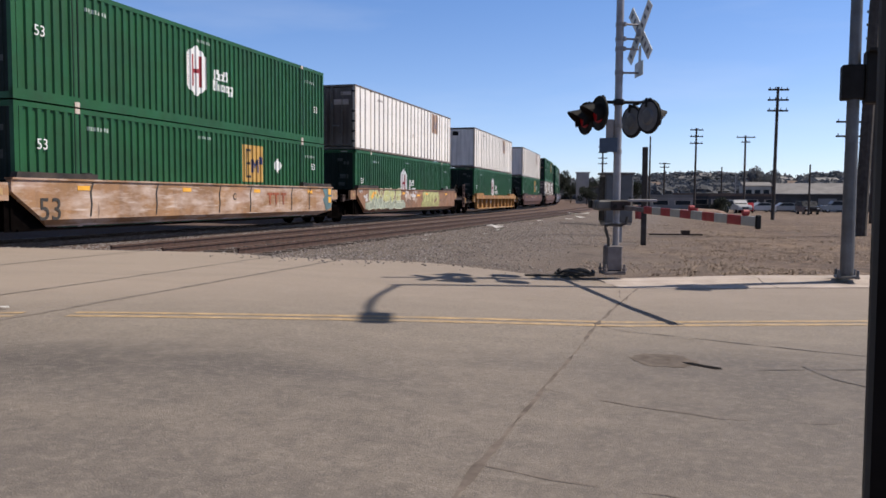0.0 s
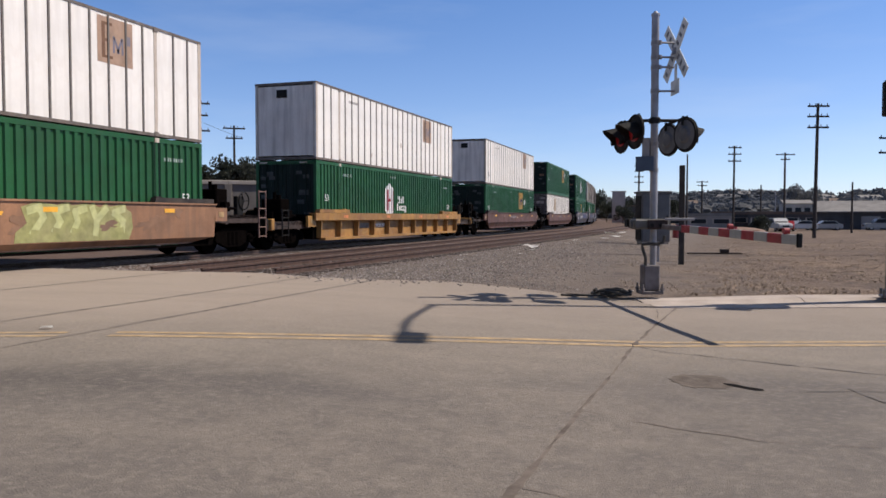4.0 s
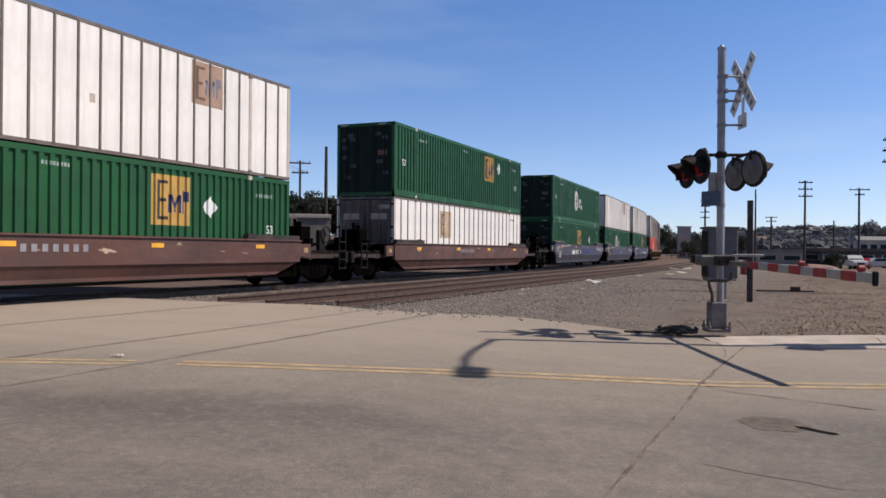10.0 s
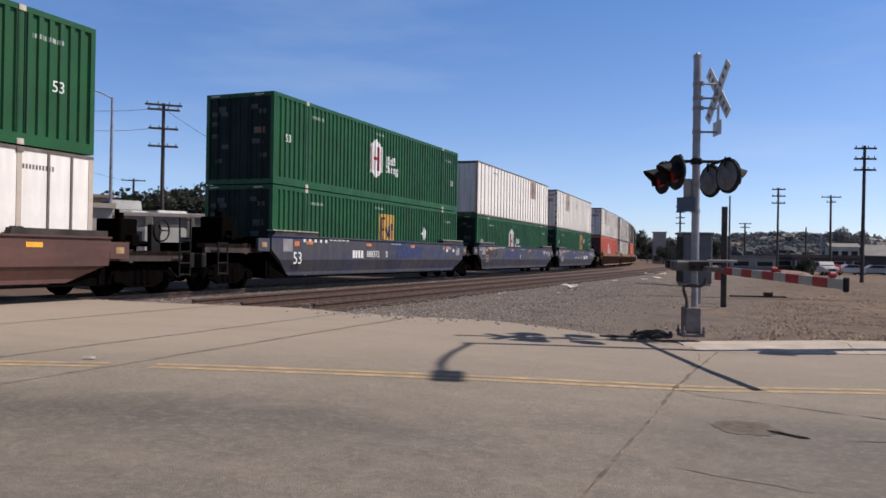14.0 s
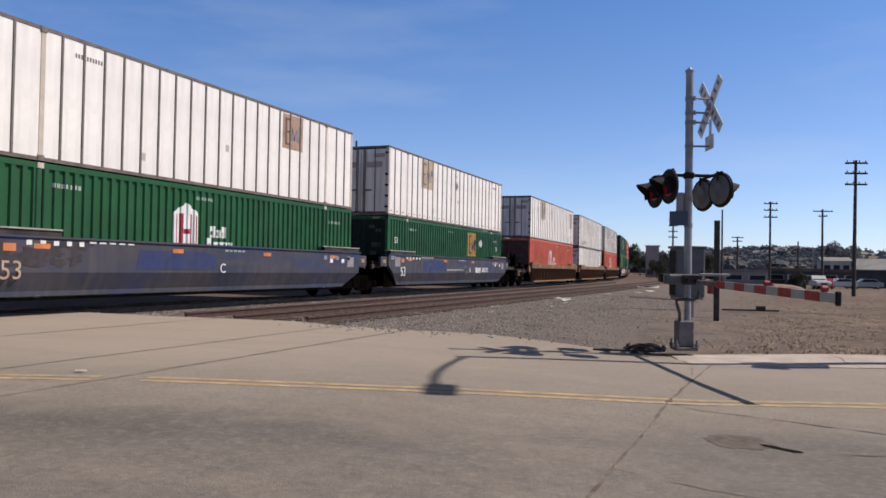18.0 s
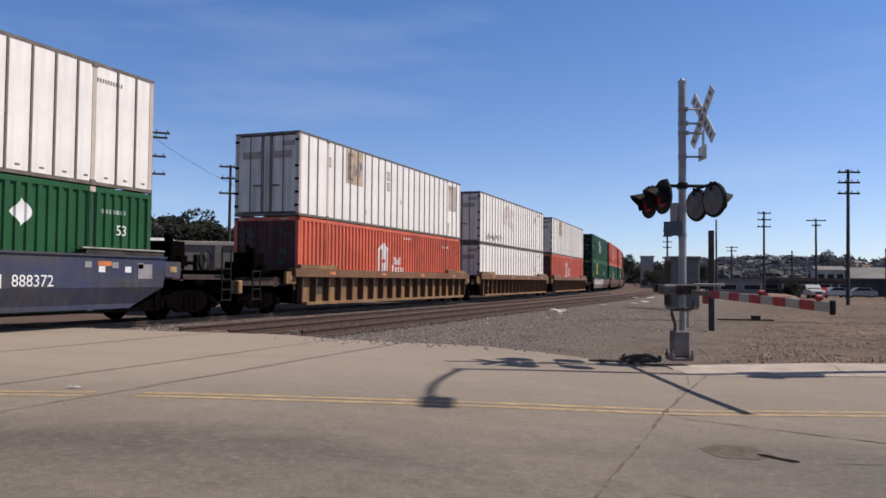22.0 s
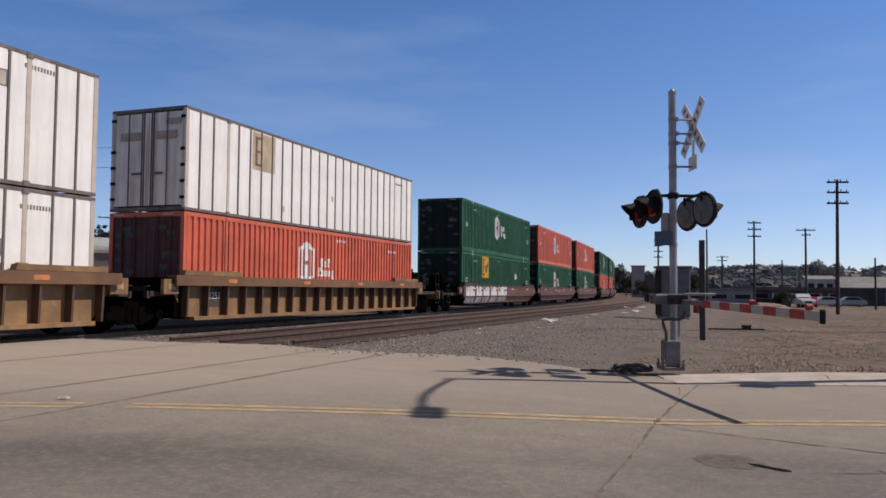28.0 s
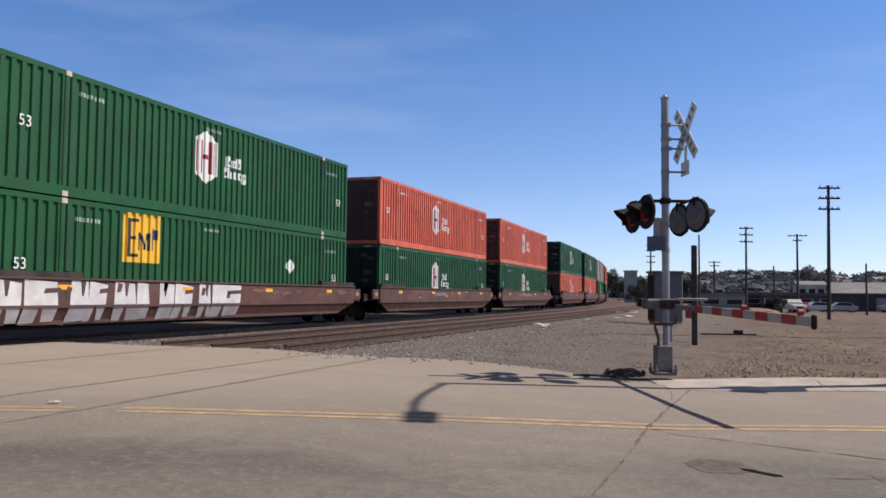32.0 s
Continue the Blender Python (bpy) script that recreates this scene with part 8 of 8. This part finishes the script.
house(-46.0, 62, 3.4, 5, 3.3, 0.2, 1.5, BRICKISH, BRICKISH, "tan flat-roofed building behind the railway", flat=True, windows=1, name="flat_building", category="building")
house(-40.1, 96, 4.2, 5, 4.6, 1.2, 2.0, STUCCO, ROOF_GREY, "pale house among trees behind the railway", turn=20, windows=2)
house(-44.6, 92, 6.0, 5, 3.2, 0.9, 2.0, DARK_WALL, ROOF_BROWN, "low dark house behind parked cars", turn=10, windows=2)
# long block wall with a pale coping, in lengths
BLOCK = mat("grey_block_wall", (0.21, 0.19, 0.175), 0.9, var=0.15, scale=1.5, dirt=0.4, dirt_color=(0.15, 0.12, 0.1), bump=0.3, bump_scale=6)
wall_a, wall_b = Vector(polar(-47.2, 47)), Vector(polar(-31.5, 47))
block_wall = thing("wall_yard", "long grey block wall with a pale coping", "wall", kind="structure")
for i in range(6):
    p0, p1 = wall_a.lerp(wall_b, i / 6), wall_a.lerp(wall_b, (i + 1) / 6)
    m = (p0 + p1) / 2
    ln, rz = (p1 - p0).length, math.degrees(math.atan2((p1 - p0).y, (p1 - p0).x))
    part("wall_length", lambda bm: box(bm, -ln / 2 + 0.01, ln / 2 - 0.01, -0.1, 0.1, -0.3, 3.1), BLOCK, block_wall, at=(m.x, m.y, 0.0), rot=(0, 0, rz))
    part("coping", lambda bm: box(bm, -ln / 2, ln / 2, -0.18, 0.18, 3.1, 3.32, 0.02), STUCCO, block_wall, at=(m.x, m.y, 0.0), rot=(0, 0, rz))
    part("pier", lambda bm: box(bm, -0.2, 0.2, -0.2, 0.2, -0.3, 3.08, 0.02), BLOCK, block_wall, at=(p0.x, p0.y, 0.0), rot=(0, 0, rz))

# billboard on two posts
SIGN_RED = mat("sign_red", (0.5, 0.03, 0.04), 0.5, var=0.05)
SIGN_BASE = mat("sign_board_white", (0.72, 0.72, 0.72), 0.5, var=0.04, scale=1)
sx0, sy0 = polar(-50.35, 40)
board = thing("billboard", "white billboard with red lettering on two steel posts", "billboard", at=(sx0, sy0, 5.15), rot=(0, 0, 38))
face = part("panel", lambda bm: box(bm, -2.1, 2.1, -0.06, 0.06, -0.72, 0.72, 0.01), SIGN_BASE, board)
part("frame", lambda bm: (box(bm, -2.14, 2.14, -0.08, 0.08, 0.72, 0.77), box(bm, -2.14, 2.14, -0.08, 0.08, -0.77, -0.72), box(bm, -2.14, -2.1, -0.08, 0.08, -0.72, 0.72), box(bm, 2.1, 2.14, -0.08, 0.08, -0.72, 0.72)), DARK_WALL, board)
lettering("lettering", "GENERAL MECHANIC", 0.42, SIGN_RED, face, (-0.2, -0.066, 0.42))
rnd = random.Random(9)
for row, (z, n, mt) in enumerate(((0.13, 5, DECAL_BLACK), (-0.1, 5, DECAL_BLACK))):
    xx = -1.85
    for k in range(n):
        wd = rnd.uniform(0.4, 0.58)
        part("text_bar", lambda bm: box(bm, 0, wd, -0.068, -0.06, -0.055, 0.055), DECAL_BLACK if k % 2 else SIGN_RED, face, at=(xx, 0, z))
        xx += wd + 0.16
part("text_bar", lambda bm: box(bm, -0.9, 0.8, -0.068, -0.06, -0.09, 0.09), SIGN_RED, face, at=(-0.2, 0, -0.48))
for x, z, r in ((1.75, 0.2, 0.17), (1.9, 0.02, 0.14), (1.7, -0.35, 0.14), (1.88, -0.4, 0.18)):
    part("emblem", lambda bm: rod(bm, (0, -0.07, 0), (0, -0.06, 0), r, 12), DARK_WALL, face, at=(x, 0, z))
for x in (-1.5, 1.55, 1.85):
    part("post", lambda bm: rod(bm, (x, 0.0, -3.95), (x, 0.0, -0.72), 0.07, 10), GALV, board)


def tall_lamp(az, dist, top, arm, label, turn):
    x, y = polar(az, dist)
    z = field_z(x, y)
    p = thing("street_lamp", label, "street lamp", "street lamps beyond the tracks", at=(x, y, z), rot=(0, 0, turn))
    h = top - z
    part("pole", lambda bm: rod(bm, (0, 0, 0), (0, 0, h - 0.3), 0.11, 10, 0.06), GALV, p)
    pts = [(-arm * i / 6, 0, h - 0.35 + 0.35 * math.sin(i / 6 * math.pi / 2)) for i in range(7)]
    part("arm", lambda bm: tube(bm, pts, 0.035, 6), GALV, p)
    part("luminaire", lambda bm: box(bm, -0.62, 0.05, -0.14, 0.14, -0.07, 0.06, 0.03), GALV, p, at=(-arm, 0, h))
    return p


tall_lamp(-44.4, 45, height_at(10.25, 45), 1.15, "tall steel street lamp beyond the tracks", 46)
tall_lamp(-47.7, 75, height_at(6.4, 75), -1.0, "distant street lamp behind the billboard", 46)
tall_lamp(-30.9, 80, height_at(5.0, 80), -1.2, "distant street lamp behind the railway", 35)
tall_lamp(3.2, 165, height_at(1.75, 165), 3.0, "distant street lamp beyond the open ground", 0)
utility_pole(-41.2, 63, height_at(9.75, 63), "timber utility pole with three crossarms behind the railway", arms=((-0.15, 2.6), (-0.5, 2.3), (-1.9, 2.1), (-3.2, 2.1)), turn=42, r=0.17)
utility_pole(-31.85, 66, height_at(7.2, 66), "bare dark timber pole behind the railway", arms=(), r=0.17)
utility_pole(-33.65, 85, height_at(6.2, 85), "utility pole with two crossarms behind the railway", arms=((-0.3, 2.2), (-1.3, 1.7)), turn=36, r=0.15)
utility_pole(-36.0, 72, height_at(7.75, 72), "utility pole with three crossarms behind the railway", arms=((-0.2, 1.9), (-1.2, 1.6), (-2.5, 1.9)), turn=38, r=0.15)
utility_pole(-52.2, 48, height_at(9.6, 48), "utility pole behind the billboard", arms=((-0.8, 2.4), (-2.0, 2.4)), turn=50, r=0.17)
utility_pole(-43.0, 120, height_at(4.7, 120), "distant utility pole behind the railway", arms=((-0.3, 3.2),), turn=42, r=0.2)


def wire(p, q, sag, label="sagging black overhead wire"):
    pts = []
    p, q = Vector(p), Vector(q)
    for i in range(13):
        u = i / 12
        c = p.lerp(q, u)
        pts.append((c.x, c.y, c.z - sag * 4 * u * (1 - u)))
    tagged(part("overhead_wire", lambda bm: tube(bm, pts, 0.016, 5), WIRE, None), label, "wire", "overhead wires")


for az0, d0, e0, az1, d1, e1 in ((-41.2, 63, 9.5, -52.2, 48, 9.2), (-41.2, 63, 8.2, -52.2, 48, 8.0), (-41.2, 63, 9.4, -33.1, 85, 5.4), (-43.0, 120, 4.5, -52.2, 48, 7.4)):
    wire((*polar(az0, d0), height_at(e0, d0)), (*polar(az1, d1), height_at(e1, d1)), 0.5)

# a dark suv that drives off along the lot at the start
SUV_ROWS = [(0, 7.62, 84), (1, 8.7, 82), (2, 9.85, 80), (3.5, 11.7, 77), (5, 13.6, 74), (10, 20, 66), (20, 32, 58), (32, 45, 54)]
suv = vehicle("suv", DARK_CAR, "dark suv driving across the dirt lot", (0, 0, 0), 0, "moving vehicles")

# large roadside hoarding beyond the tracks
HOARD_NAVY = mat("navy_hoarding_print", (0.03, 0.045, 0.1), 0.5, var=0.12, scale=1.0)
HOARD_GREEN = mat("green_hoarding_print", (0.09, 0.16, 0.06), 0.5, var=0.25, scale=1.2)
hx, hy = polar(-26.75, 60)
hoard = thing("roadside_hoarding", "large navy and green advertising hoarding on dark posts", "billboard", at=(hx, hy, 6.42), rot=(0, 0, 26.75))
hoard_face = part("panel", lambda bm: box(bm, -3.2, 3.2, -0.1, 0.1, -1.75, 1.75, 0.02), HOARD_NAVY, hoard)
part("print_block", lambda bm: box(bm, -3.0, -1.2, -0.108, -0.1, -1.45, -0.2), HOARD_GREEN, hoard_face)
part("print_block", lambda bm: box(bm, -0.6, 3.0, -0.108, -0.1, -1.45, -0.2), HOARD_GREEN, hoard_face)
for row, (z, widths) in enumerate(((1.1, (0.5, 0.42, 0.3, 0.5, 0.44, 0.5, 0.4)), (0.4, (0.46, 0.4, 0.5, 0.36, 0.5, 0.4, 0.44)))):
    xx = -2.7 + 0.5 * row
    for wd in widths:
        part("text_bar", lambda bm: box(bm, 0, wd, -0.108, -0.1, -0.2, 0.2), DECAL_DIM, hoard_face, at=(xx, 0, z))
        xx += wd + 0.2
part("catwalk", lambda bm: box(bm, -3.3, 3.3, -0.7, -0.1, -1.95, -1.88), DARK_WALL, hoard)
for x in (-2.2, 0.0, 2.2):
    part("post", lambda bm: box(bm, -0.14, 0.14, 0.12, 0.4, -6.4, 1.6), DARK_WALL, hoard, key="hoard_post", at=(x, 0, 0))
utility_pole(-27.75, 72, height_at(8.8, 72), "bare dark pole behind the hoarding", arms=(), r=0.13)


motions()
